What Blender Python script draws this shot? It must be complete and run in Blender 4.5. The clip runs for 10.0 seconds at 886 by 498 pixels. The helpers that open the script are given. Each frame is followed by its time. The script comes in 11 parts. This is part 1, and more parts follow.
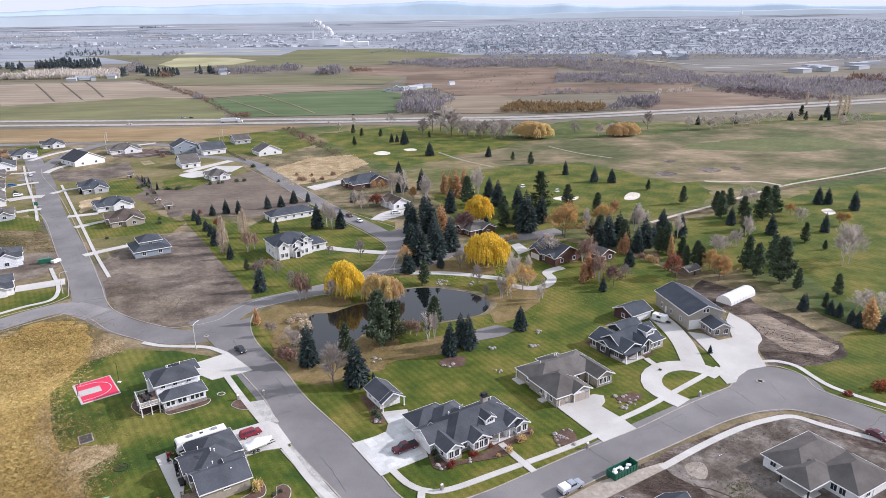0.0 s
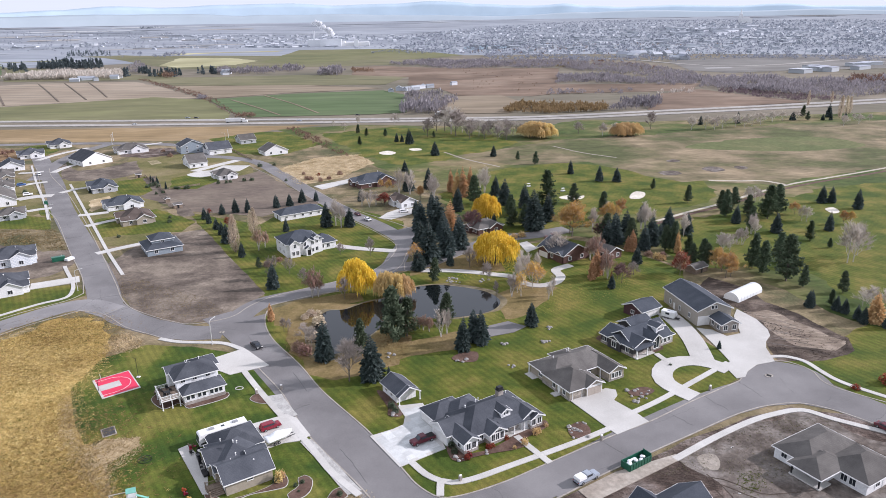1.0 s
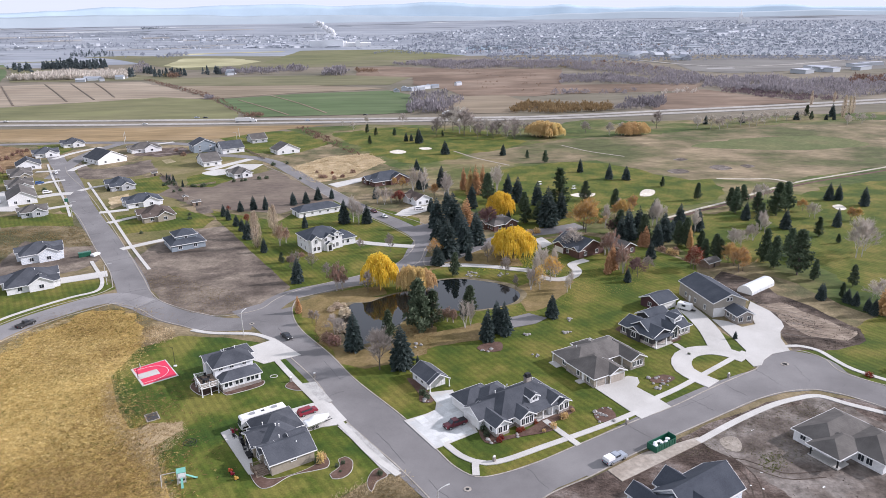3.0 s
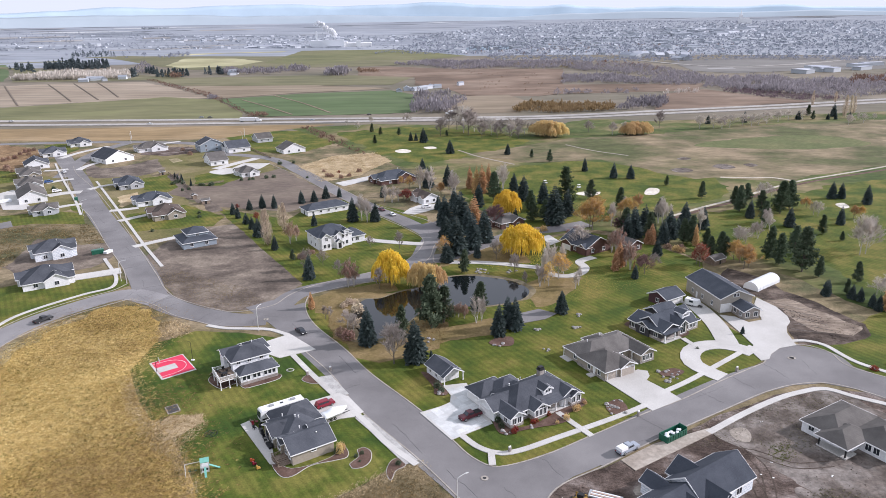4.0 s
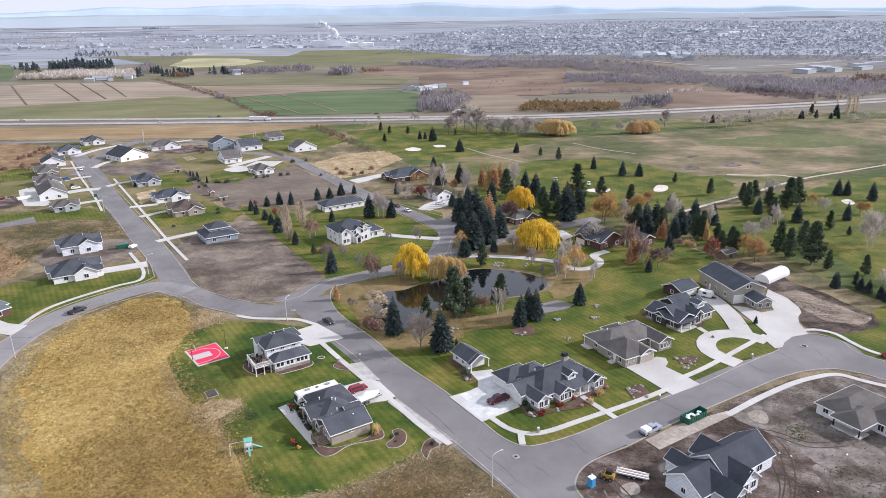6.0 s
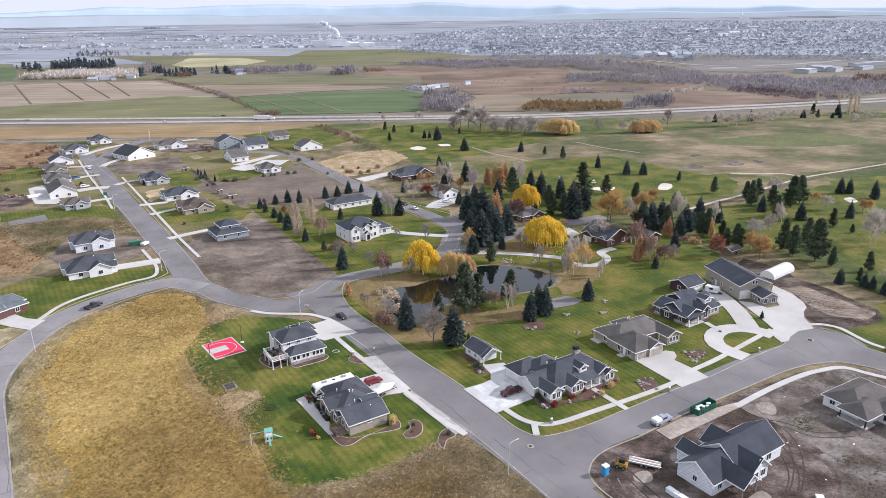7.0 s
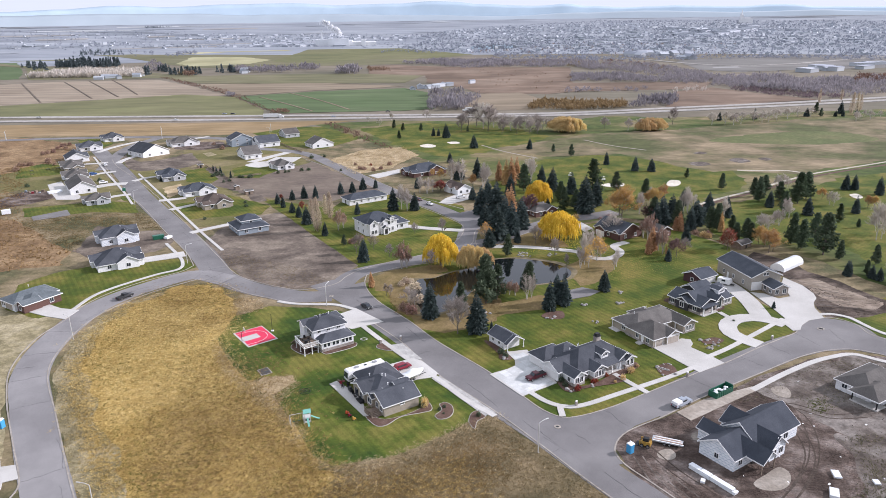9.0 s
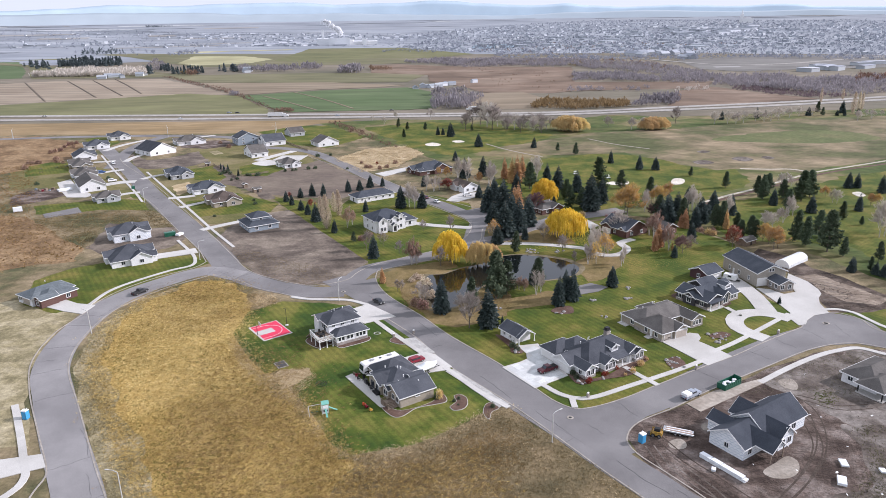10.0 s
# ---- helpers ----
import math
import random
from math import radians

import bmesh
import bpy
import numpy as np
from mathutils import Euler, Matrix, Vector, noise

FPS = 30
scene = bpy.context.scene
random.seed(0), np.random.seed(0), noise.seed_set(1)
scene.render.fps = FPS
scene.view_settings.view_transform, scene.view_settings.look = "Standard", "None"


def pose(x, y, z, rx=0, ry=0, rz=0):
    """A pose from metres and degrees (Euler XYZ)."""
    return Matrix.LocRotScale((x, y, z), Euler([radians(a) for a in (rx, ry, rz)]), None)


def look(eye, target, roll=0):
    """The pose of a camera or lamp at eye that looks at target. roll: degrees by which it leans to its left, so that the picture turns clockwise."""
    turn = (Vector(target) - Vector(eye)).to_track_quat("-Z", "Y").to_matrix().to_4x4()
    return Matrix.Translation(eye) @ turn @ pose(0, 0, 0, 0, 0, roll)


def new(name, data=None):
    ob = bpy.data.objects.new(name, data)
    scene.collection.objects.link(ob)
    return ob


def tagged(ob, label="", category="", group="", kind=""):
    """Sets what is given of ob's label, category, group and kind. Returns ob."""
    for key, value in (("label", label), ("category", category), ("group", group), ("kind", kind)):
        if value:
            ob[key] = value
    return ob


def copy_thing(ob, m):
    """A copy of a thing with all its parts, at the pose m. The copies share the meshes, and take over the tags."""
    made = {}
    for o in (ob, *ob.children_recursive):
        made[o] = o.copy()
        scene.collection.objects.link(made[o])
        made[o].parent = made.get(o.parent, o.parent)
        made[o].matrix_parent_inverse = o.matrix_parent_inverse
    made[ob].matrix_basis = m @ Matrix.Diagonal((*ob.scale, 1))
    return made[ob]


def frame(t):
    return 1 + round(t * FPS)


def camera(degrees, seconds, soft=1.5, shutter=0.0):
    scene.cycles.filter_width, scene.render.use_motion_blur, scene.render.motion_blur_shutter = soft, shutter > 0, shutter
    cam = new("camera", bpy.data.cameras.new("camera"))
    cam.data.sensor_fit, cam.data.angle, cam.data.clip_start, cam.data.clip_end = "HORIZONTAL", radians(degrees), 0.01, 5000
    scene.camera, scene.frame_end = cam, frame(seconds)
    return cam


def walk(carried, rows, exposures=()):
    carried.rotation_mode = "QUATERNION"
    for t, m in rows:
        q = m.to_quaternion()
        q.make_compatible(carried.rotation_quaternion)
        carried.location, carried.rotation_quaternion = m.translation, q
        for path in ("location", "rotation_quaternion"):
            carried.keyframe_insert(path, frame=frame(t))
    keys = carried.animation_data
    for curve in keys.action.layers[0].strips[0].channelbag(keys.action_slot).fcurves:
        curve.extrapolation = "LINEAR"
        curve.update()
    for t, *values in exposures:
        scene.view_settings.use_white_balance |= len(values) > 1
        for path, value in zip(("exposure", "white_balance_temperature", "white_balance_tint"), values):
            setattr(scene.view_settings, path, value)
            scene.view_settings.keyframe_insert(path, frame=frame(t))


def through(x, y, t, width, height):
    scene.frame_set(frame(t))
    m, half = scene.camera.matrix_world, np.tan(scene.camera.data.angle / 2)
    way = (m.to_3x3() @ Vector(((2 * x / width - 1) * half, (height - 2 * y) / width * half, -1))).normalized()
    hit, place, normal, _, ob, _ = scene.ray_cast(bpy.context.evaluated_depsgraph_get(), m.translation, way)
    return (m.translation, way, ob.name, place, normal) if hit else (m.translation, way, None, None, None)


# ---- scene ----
cam = camera(65.0, 10.0, soft=0.5)
ROWS = [
    (0, 0.00, 0.00, 88.00, 0.000, -18.503, 0.843),
    (0.5, -1.89, -1.54, 88.08, -0.019, -18.487, 0.844),
    (1, -3.76, -3.13, 88.15, -0.038, -18.472, 0.844),
    (1.5, -5.63, -4.75, 88.22, -0.056, -18.459, 0.843),
    (2, -7.48, -6.41, 88.27, -0.073, -18.447, 0.842),
    (2.5, -9.32, -8.11, 88.33, -0.089, -18.436, 0.840),
    (4, -14.79, -13.35, 88.45, -0.134, -18.414, 0.831),
    (4.5, -16.60, -15.15, 88.49, -0.147, -18.411, 0.826),
    (5, -18.40, -16.96, 88.53, -0.159, -18.409, 0.820),
    (5.5, -20.20, -18.79, 88.56, -0.171, -18.409, 0.814),
    (7, -25.61, -24.36, 88.68, -0.201, -18.425, 0.789),
    (7.5, -27.41, -26.23, 88.73, -0.209, -18.435, 0.779),
    (8, -29.21, -28.10, 88.78, -0.217, -18.448, 0.768),
    (8.5, -31.02, -29.98, 88.83, -0.223, -18.463, 0.756),
    (9, -32.84, -31.85, 88.89, -0.229, -18.482, 0.742),
    (9.5, -34.66, -33.71, 88.96, -0.234, -18.503, 0.728),
    (10, -36.48, -35.57, 89.04, -0.238, -18.528, 0.712),
]
walk(cam, [(t, pose(x, y, z, 90 + pitch, roll, yaw)) for t, x, y, z, yaw, pitch, roll in ROWS], [(0.0, 0.04, 5850, 20), (10.0, 0.04, 5850, 20)])

# ---- daylight: thin overcast with a veiled sun ----
SUN_AZ, SUN_EL = 9.0, 27.0          # degrees: direction the light comes from (from +x towards +y), elevation
world = bpy.data.worlds.new("sky")
scene.world = world
world.use_nodes = True
wn = world.node_tree.nodes
wl = world.node_tree.links
sky = wn.new("ShaderNodeTexSky")
sky.sky_type, sky.sun_disc = "NISHITA", False
sky.sun_elevation, sky.sun_rotation = radians(SUN_EL), radians(90 - SUN_AZ)
sky.dust_density, sky.air_density, sky.ozone_density = 4.0, 1.0, 1.0
white = wn.new("ShaderNodeMix")
white.data_type = "RGBA"
white.inputs[0].default_value = 0.75
white.inputs[7].default_value = (19.2, 20.0, 20.0, 1)
wl.new(sky.outputs[0], white.inputs[6])
wl.new(white.outputs[2], wn["Background"].inputs[0])
wn["Background"].inputs[1].default_value = 0.056
sun = new("sun", bpy.data.lights.new("sun", "SUN"))
sun.data.energy, sun.data.angle, sun.data.color = 5.0, radians(1.8), (1.0, 0.94, 0.86)
ax, ay, az = math.cos(radians(SUN_AZ)) * math.cos(radians(SUN_EL)), math.sin(radians(SUN_AZ)) * math.cos(radians(SUN_EL)), math.sin(radians(SUN_EL))
sun.matrix_world = look((ax * 300, ay * 300, az * 300), (0, 0, 0))


# ---- materials ----
def nodes_of(name, rough=0.9, metal=0.0, spec=0.3):
    m = bpy.data.materials.new(name)
    m.use_nodes = True
    nt = m.node_tree
    b = nt.nodes["Principled BSDF"]
    b.inputs["Roughness"].default_value = rough
    b.inputs["Metallic"].default_value = metal
    b.inputs["Specular IOR Level"].default_value = spec
    return m, nt, b


def ramp(nt, src, stops):
    r = nt.nodes.new("ShaderNodeValToRGB")
    while len(r.color_ramp.elements) < len(stops):
        r.color_ramp.elements.new(0.5)
    for e, (p, c) in zip(r.color_ramp.elements, stops):
        e.position, e.color = p, (*c, 1)
    nt.links.new(src, r.inputs[0])
    return r.outputs[0]


def noise_of(nt, scale, detail=4.0, rough=0.6, stretch=None, turn=0.0):
    tc = nt.nodes.new("ShaderNodeTexCoord")
    src = tc.outputs["Object"]
    if stretch:
        mp = nt.nodes.new("ShaderNodeMapping")
        mp.inputs["Rotation"].default_value = (0, 0, radians(turn))
        mp.inputs["Scale"].default_value = stretch
        nt.links.new(src, mp.inputs[0])
        src = mp.outputs[0]
    n = nt.nodes.new("ShaderNodeTexNoise")
    n.inputs["Scale"].default_value = scale
    n.inputs["Detail"].default_value = detail
    n.inputs["Roughness"].default_value = rough
    nt.links.new(src, n.inputs["Vector"])
    return n.outputs["Fac"]


def blend(nt, fac, a, b, mode="MIX"):
    m = nt.nodes.new("ShaderNodeMix")
    m.data_type, m.blend_type = "RGBA", mode
    for src, sock in ((fac, m.inputs[0]), (a, m.inputs[6]), (b, m.inputs[7])):
        if isinstance(src, (int, float)):
            sock.default_value = src
        elif isinstance(src, tuple):
            sock.default_value = (*src, 1)
        else:
            nt.links.new(src, sock)
    return m.outputs[2]


def math_node(nt, op, a, b=None, clamp=False):
    n = nt.nodes.new("ShaderNodeMath")
    n.operation, n.use_clamp = op, clamp
    for v, s in ((a, n.inputs[0]), (b, n.inputs[1])):
        if v is None:
            continue
        if isinstance(v, (int, float)):
            s.default_value = v
        else:
            nt.links.new(v, s)
    return n.outputs[0]


def bump_of(nt, b, height, strength=0.3, dist=0.05):
    n = nt.nodes.new("ShaderNodeBump")
    n.inputs["Strength"].default_value, n.inputs["Distance"].default_value = strength, dist
    nt.links.new(height, n.inputs["Height"])
    nt.links.new(n.outputs[0], b.inputs["Normal"])


def two_scale(name, dark, mid, light, fine=3.0, broad=0.15, rough=0.9, bump=0.3, dist=0.05, vary=0.0, spec=0.2, metal=0.0, stretch=None, turn=0.0, contrast=1.0, blotch=0.4):
    """A surface with fine grain and broad patches; vary: brightness from object to object."""
    m, nt, b = nodes_of(name, rough, metal, spec)
    f = noise_of(nt, fine, 5, 0.65, stretch, turn)
    g = noise_of(nt, broad, 5, 0.6)
    col = ramp(nt, g, ((0.5 - 0.2 / contrast, dark), (0.5, mid), (0.5 + 0.2 / contrast, light)))
    col = blend(nt, 0.55, col, ramp(nt, f, ((0.25, (0.25, 0.25, 0.25)), (0.5, (0.5, 0.5, 0.5)), (0.75, (0.8, 0.8, 0.8)))), "OVERLAY")
    if broad < 0.25 and dist >= 0.05:
        mid_noise = noise_of(nt, (fine * broad) ** 0.5, 4, 0.7, stretch, turn)
        col = blend(nt, blotch, col, ramp(nt, mid_noise, ((0.3, (0.3, 0.3, 0.3)), (0.5, (0.5, 0.5, 0.5)), (0.7, (0.72, 0.72, 0.72)))), "OVERLAY")
    if vary:
        oi = nt.nodes.new("ShaderNodeObjectInfo")
        hv = nt.nodes.new("ShaderNodeHueSaturation")
        nt.links.new(math_node(nt, "ADD", math_node(nt, "MULTIPLY", oi.outputs["Random"], 2 * vary), 1 - vary), hv.inputs["Value"])
        nt.links.new(col, hv.inputs["Color"])
        col = hv.outputs[0]
    nt.links.new(col, b.inputs["Base Color"])
    if bump:
        bump_of(nt, b, f, bump, dist)
    return m


def plain(name, c, rough=0.5, metal=0.0, spec=0.4, grain=0.12, scale=2.0):
    m, nt, b = nodes_of(name, rough, metal, spec)
    f = noise_of(nt, scale, 4)
    lo, hi = tuple(v * (1 - grain) for v in c), tuple(min(1, v * (1 + grain)) for v in c)
    nt.links.new(ramp(nt, f, ((0.3, lo), (0.7, hi))), b.inputs["Base Color"])
    return m


M = {}
# paler asphalt for the curving street
M["asphalt_paler"] = two_scale("paler_asphalt", (0.20, 0.191, 0.190), (0.238, 0.228, 0.226), (0.28, 0.268, 0.264), 9.0, 0.05, 0.92, 0.1, 0.01, contrast=1.5)
M["asphalt"] = two_scale("asphalt", (0.152, 0.145, 0.144), (0.182, 0.174, 0.173), (0.215, 0.206, 0.203), 9.0, 0.05, 0.92, 0.1, 0.01, contrast=1.5)
M["concrete"] = two_scale("concrete", (0.42, 0.405, 0.378), (0.475, 0.46, 0.432), (0.525, 0.51, 0.482), 9.0, 0.10, 0.85, 0.05, 0.01, vary=0.04)
M["curb"] = two_scale("curb_concrete", (0.26, 0.235, 0.205), (0.315, 0.285, 0.25), (0.38, 0.345, 0.305), 2.0, 0.2, 0.88, 0.1, 0.01)
M["lawn"] = two_scale("lawn_grass", (0.046, 0.072, 0.009), (0.086, 0.100, 0.014), (0.150, 0.132, 0.030), 2.4, 0.07, 0.95, 0.5, 0.08, contrast=1.5)


def mow(material):
    """Pale and dark mowing stripes on a lawn."""
    nt = material.node_tree
    b = nt.nodes["Principled BSDF"]
    w, mp = nt.nodes.new("ShaderNodeTexWave"), nt.nodes.new("ShaderNodeMapping")
    w.inputs["Scale"].default_value, w.inputs["Distortion"].default_value, w.inputs["Detail Scale"].default_value = 0.17, 1.2, 0.5
    mp.inputs["Rotation"].default_value = (0, 0, radians(-33))
    nt.links.new(nt.nodes.new("ShaderNodeTexCoord").outputs["Object"], mp.inputs[0])
    nt.links.new(mp.outputs[0], w.inputs["Vector"])
    plain_col = b.inputs["Base Color"].links[0].from_socket
    nt.links.new(blend(nt, 0.24, plain_col, ramp(nt, w.outputs["Fac"], ((0.3, (0.32, 0.32, 0.32)), (0.7, (0.66, 0.66, 0.66)))), "OVERLAY"), b.inputs["Base Color"])


mow(M["lawn"])
# lawn round the two houses, greener than the others
M["lawn_greener"] = two_scale("greener_lawn", (0.034, 0.064, 0.009), (0.072, 0.096, 0.013), (0.145, 0.138, 0.030), 2.4, 0.06, 0.95, 0.5, 0.08, contrast=1.9)
mow(M["lawn_greener"])
M["dry"] = two_scale("dry_grass", (0.27, 0.18, 0.055), (0.385, 0.268, 0.085), (0.50, 0.36, 0.135), 1.1, 0.06, 0.95, 0.6, 0.3, stretch=(1, 2.0, 1), turn=25, contrast=1.5, blotch=0.6)
M["scrub"] = two_scale("scrub_ground", (0.085, 0.085, 0.040), (0.155, 0.126, 0.068), (0.235, 0.185, 0.113), 1.2, 0.045, 0.95, 0.7, 0.2, contrast=2.0, blotch=0.7)
M["dirt"] = two_scale("bare_dirt", (0.090, 0.072, 0.058), (0.135, 0.109, 0.088), (0.20, 0.165, 0.13), 0.9, 0.06, 0.95, 0.6, 0.15, contrast=1.8, blotch=0.7)
M["golf"] = two_scale("golf_turf", (0.054, 0.080, 0.019), (0.098, 0.106, 0.034), (0.195, 0.156, 0.082), 0.4, 0.018, 0.95, 0.5, 0.2, stretch=(0.6, 1.3, 1), turn=-20, contrast=2.0, blotch=0.7)
M["rough"] = two_scale("golf_rough", (0.080, 0.088, 0.034), (0.155, 0.130, 0.072), (0.24, 0.188, 0.118), 0.3, 0.016, 0.95, 0.6, 0.3, stretch=(0.55, 1.3, 1), turn=-12, contrast=2.2, blotch=0.7)
M["plain"] = two_scale("valley_floor", (0.120, 0.112, 0.080), (0.160, 0.140, 0.103), (0.215, 0.180, 0.140), 0.05, 0.006, 0.95, 0.3, 0.5, stretch=(0.4, 1.4, 1))
M["roof"] = two_scale("asphalt_shingle", (0.056, 0.060, 0.070), (0.072, 0.077, 0.088), (0.090, 0.095, 0.107), 8.0, 0.25, 0.95, 0.3, 0.03, vary=0.15, spec=0.08)
M["roof_gray"] = two_scale("gray_shingle", (0.095, 0.088, 0.083), (0.12, 0.112, 0.105), (0.15, 0.14, 0.13), 8.0, 0.25, 0.95, 0.3, 0.03, vary=0.12, spec=0.08)
M["roof_new"] = two_scale("new_dark_shingle", (0.046, 0.052, 0.065), (0.055, 0.062, 0.076), (0.066, 0.073, 0.088), 6.0, 0.3, 0.92, 0.2, 0.02, spec=0.15)
M["wall_white"] = plain("white_siding", (0.72, 0.72, 0.72), 0.6)
M["wall_gray"] = plain("gray_siding", (0.42, 0.43, 0.45), 0.6)
M["wall_tan"] = plain("tan_siding", (0.33, 0.29, 0.235), 0.7)
M["wall_dark"] = plain("charcoal_siding", (0.05, 0.048, 0.055), 0.6)
M["wall_brick"] = plain("red_brick", (0.105, 0.056, 0.046), 0.85, grain=0.25, scale=4)
M["trim"] = plain("white_trim", (0.78, 0.78, 0.77), 0.5, grain=0.04)
M["water"] = nodes_of("pond_water", 0.015, 0.0, 0.5)[0]
bump_of(M["water"].node_tree, M["water"].node_tree.nodes["Principled BSDF"], noise_of(M["water"].node_tree, 1.5, 3), 0.05, 0.02)
M["water"].node_tree.nodes["Principled BSDF"].inputs["Base Color"].default_value = (0.006, 0.008, 0.009, 1)


def ground_mat(key, name, dark, mid, light, fine=0.8, broad=0.06, bump=0.5, dist=0.15, **kw):
    M[key] = two_scale(name, dark, mid, light, fine, broad, 0.95, bump, dist, **kw)


ground_mat("weeds", "weeds", (0.085, 0.070, 0.036), (0.145, 0.112, 0.060), (0.22, 0.165, 0.095), 1.1, 0.09, 0.8, 0.3)
ground_mat("straw", "flattened_straw", (0.25, 0.19, 0.10), (0.38, 0.295, 0.175), (0.52, 0.42, 0.28), 1.0, 0.15)
ground_mat("lawn_dull", "autumn_lawn", (0.095, 0.098, 0.03), (0.145, 0.128, 0.05), (0.215, 0.175, 0.095), 1.0, 0.035, 0.4, 0.08)
ground_mat("dirt_dark", "tilled_soil", (0.115, 0.09, 0.075), (0.15, 0.12, 0.095), (0.19, 0.155, 0.12), 0.7, 0.05, stretch=(0.4, 1.6, 1), turn=-12)
ground_mat("dry_brown", "rust_weeds", (0.135, 0.085, 0.042), (0.205, 0.132, 0.068), (0.275, 0.19, 0.105), 0.8, 0.05, contrast=1.4, blotch=0.6)
ground_mat("mud", "churned_mud", (0.058, 0.041, 0.033), (0.118, 0.088, 0.073), (0.205, 0.168, 0.148), 1.3, 0.10, 1.2, 0.5, contrast=2.2, stretch=(0.85, 1.25, 1), turn=20, blotch=0.85)
ground_mat("leafy", "fallen_leaves", (0.12, 0.095, 0.035), (0.175, 0.13, 0.055), (0.235, 0.17, 0.085), 1.5, 0.12)
ground_mat("fairway", "fairway_grass", (0.085, 0.105, 0.038), (0.11, 0.122, 0.048), (0.15, 0.14, 0.065), 0.3, 0.02, 0.2)
ground_mat("sand", "bunker_sand", (0.52, 0.475, 0.40), (0.59, 0.545, 0.465), (0.66, 0.62, 0.54), 1.0, 0.1, 0.2, 0.05)
ground_mat("path", "pale_gravel", (0.36, 0.32, 0.26), (0.43, 0.39, 0.32), (0.50, 0.46, 0.39), 1.0, 0.1, 0.2, 0.05)
ground_mat("gravel", "white_gravel", (0.30, 0.29, 0.275), (0.39, 0.38, 0.36), (0.48, 0.47, 0.445), 3.5, 0.4, 1.0, 0.08)
ground_mat("verge", "verge_grass", (0.19, 0.135, 0.068), (0.25, 0.178, 0.092), (0.29, 0.215, 0.125), 0.2, 0.012, stretch=(0.2, 1.4, 1))
ground_mat("plough", "stubble", (0.20, 0.160, 0.118), (0.255, 0.208, 0.155), (0.31, 0.26, 0.198), 0.09, 0.006, 0.3, stretch=(0.08, 2.4, 1), turn=58, blotch=0.7)
ground_mat("field_olive", "olive_pasture", (0.115, 0.12, 0.055), (0.14, 0.14, 0.065), (0.17, 0.16, 0.085), 0.05, 0.004, 0.2, stretch=(0.3, 1, 1))
ground_mat("field_olive2", "green_pasture", (0.118, 0.118, 0.062), (0.145, 0.138, 0.075), (0.185, 0.165, 0.10), 0.05, 0.006, 0.2, stretch=(0.2, 1.4, 1))
ground_mat("field_tan", "stubble_field", (0.175, 0.140, 0.095), (0.215, 0.172, 0.120), (0.255, 0.21, 0.15), 0.05, 0.006, 0.2, stretch=(0.15, 1.6, 1), turn=-8)
ground_mat("field_green", "winter_wheat", (0.070, 0.105, 0.042), (0.090, 0.125, 0.055), (0.112, 0.142, 0.07), 0.06, 0.006, 0.2, stretch=(0.15, 1.4, 1), turn=62)
ground_mat("field_light", "pale_yellow_field", (0.27, 0.255, 0.14), (0.34, 0.32, 0.185), (0.42, 0.39, 0.25), 0.03, 0.006, 0.2, stretch=(0.15, 1.4, 1), contrast=1.5)
ground_mat("marsh", "marsh_grass", (0.125, 0.088, 0.062), (0.172, 0.122, 0.088), (0.22, 0.165, 0.122), 0.05, 0.008, 0.3, stretch=(0.3, 1.2, 1), contrast=1.6, blotch=0.6)
ground_mat("bank", "pond_mud", (0.12, 0.10, 0.06), (0.17, 0.14, 0.085), (0.26, 0.22, 0.15), 1.0, 0.2)
ground_mat("mulch", "bark_mulch", (0.075, 0.045, 0.035), (0.11, 0.068, 0.052), (0.15, 0.10, 0.08), 2.5, 0.3, 0.8, 0.08)
ground_mat("concrete_dusty", "dusty_concrete", (0.27, 0.23, 0.19), (0.33, 0.29, 0.245), (0.40, 0.36, 0.31), 1.0, 0.12, 0.2, 0.02)
ground_mat("highway", "old_concrete", (0.28, 0.265, 0.245), (0.33, 0.31, 0.285), (0.38, 0.36, 0.33), 0.2, 0.01, 0.1, 0.02)
# ridge colours hold the pale blue haze of distance
M["hill"] = plain("hazy_far_hills", (0.36, 0.41, 0.45), 1.0, grain=0.05, scale=0.004, spec=0.0)
M["mountain"] = plain("hazy_far_mountain", (0.43, 0.525, 0.605), 1.0, grain=0.05, scale=0.006, spec=0.0)
# land of the far valley: blue haze and sunlit paleness put into the colours
ground_mat("haze_plain", "hazy_far_plain", (0.205, 0.222, 0.252), (0.245, 0.262, 0.292), (0.29, 0.305, 0.33), 0.02, 0.003, 0.0, 0.5, stretch=(0.12, 1.6, 1))
ground_mat("haze_pale", "hazy_sunlit_stubble", (0.36, 0.38, 0.40), (0.42, 0.435, 0.445), (0.47, 0.48, 0.48), 0.02, 0.003, 0.0, stretch=(0.2, 1.6, 1))
ground_mat("haze_tan", "hazy_far_stubble", (0.235, 0.225, 0.215), (0.28, 0.27, 0.26), (0.33, 0.32, 0.31), 0.02, 0.003, 0.0, stretch=(0.2, 1.6, 1))
ground_mat("haze_dark", "hazy_far_land", (0.175, 0.195, 0.222), (0.212, 0.230, 0.255), (0.245, 0.262, 0.285), 0.02, 0.003, 0.0, stretch=(0.2, 1.6, 1))
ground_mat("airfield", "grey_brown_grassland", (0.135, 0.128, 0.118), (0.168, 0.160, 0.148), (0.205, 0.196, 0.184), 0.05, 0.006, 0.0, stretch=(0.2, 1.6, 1))
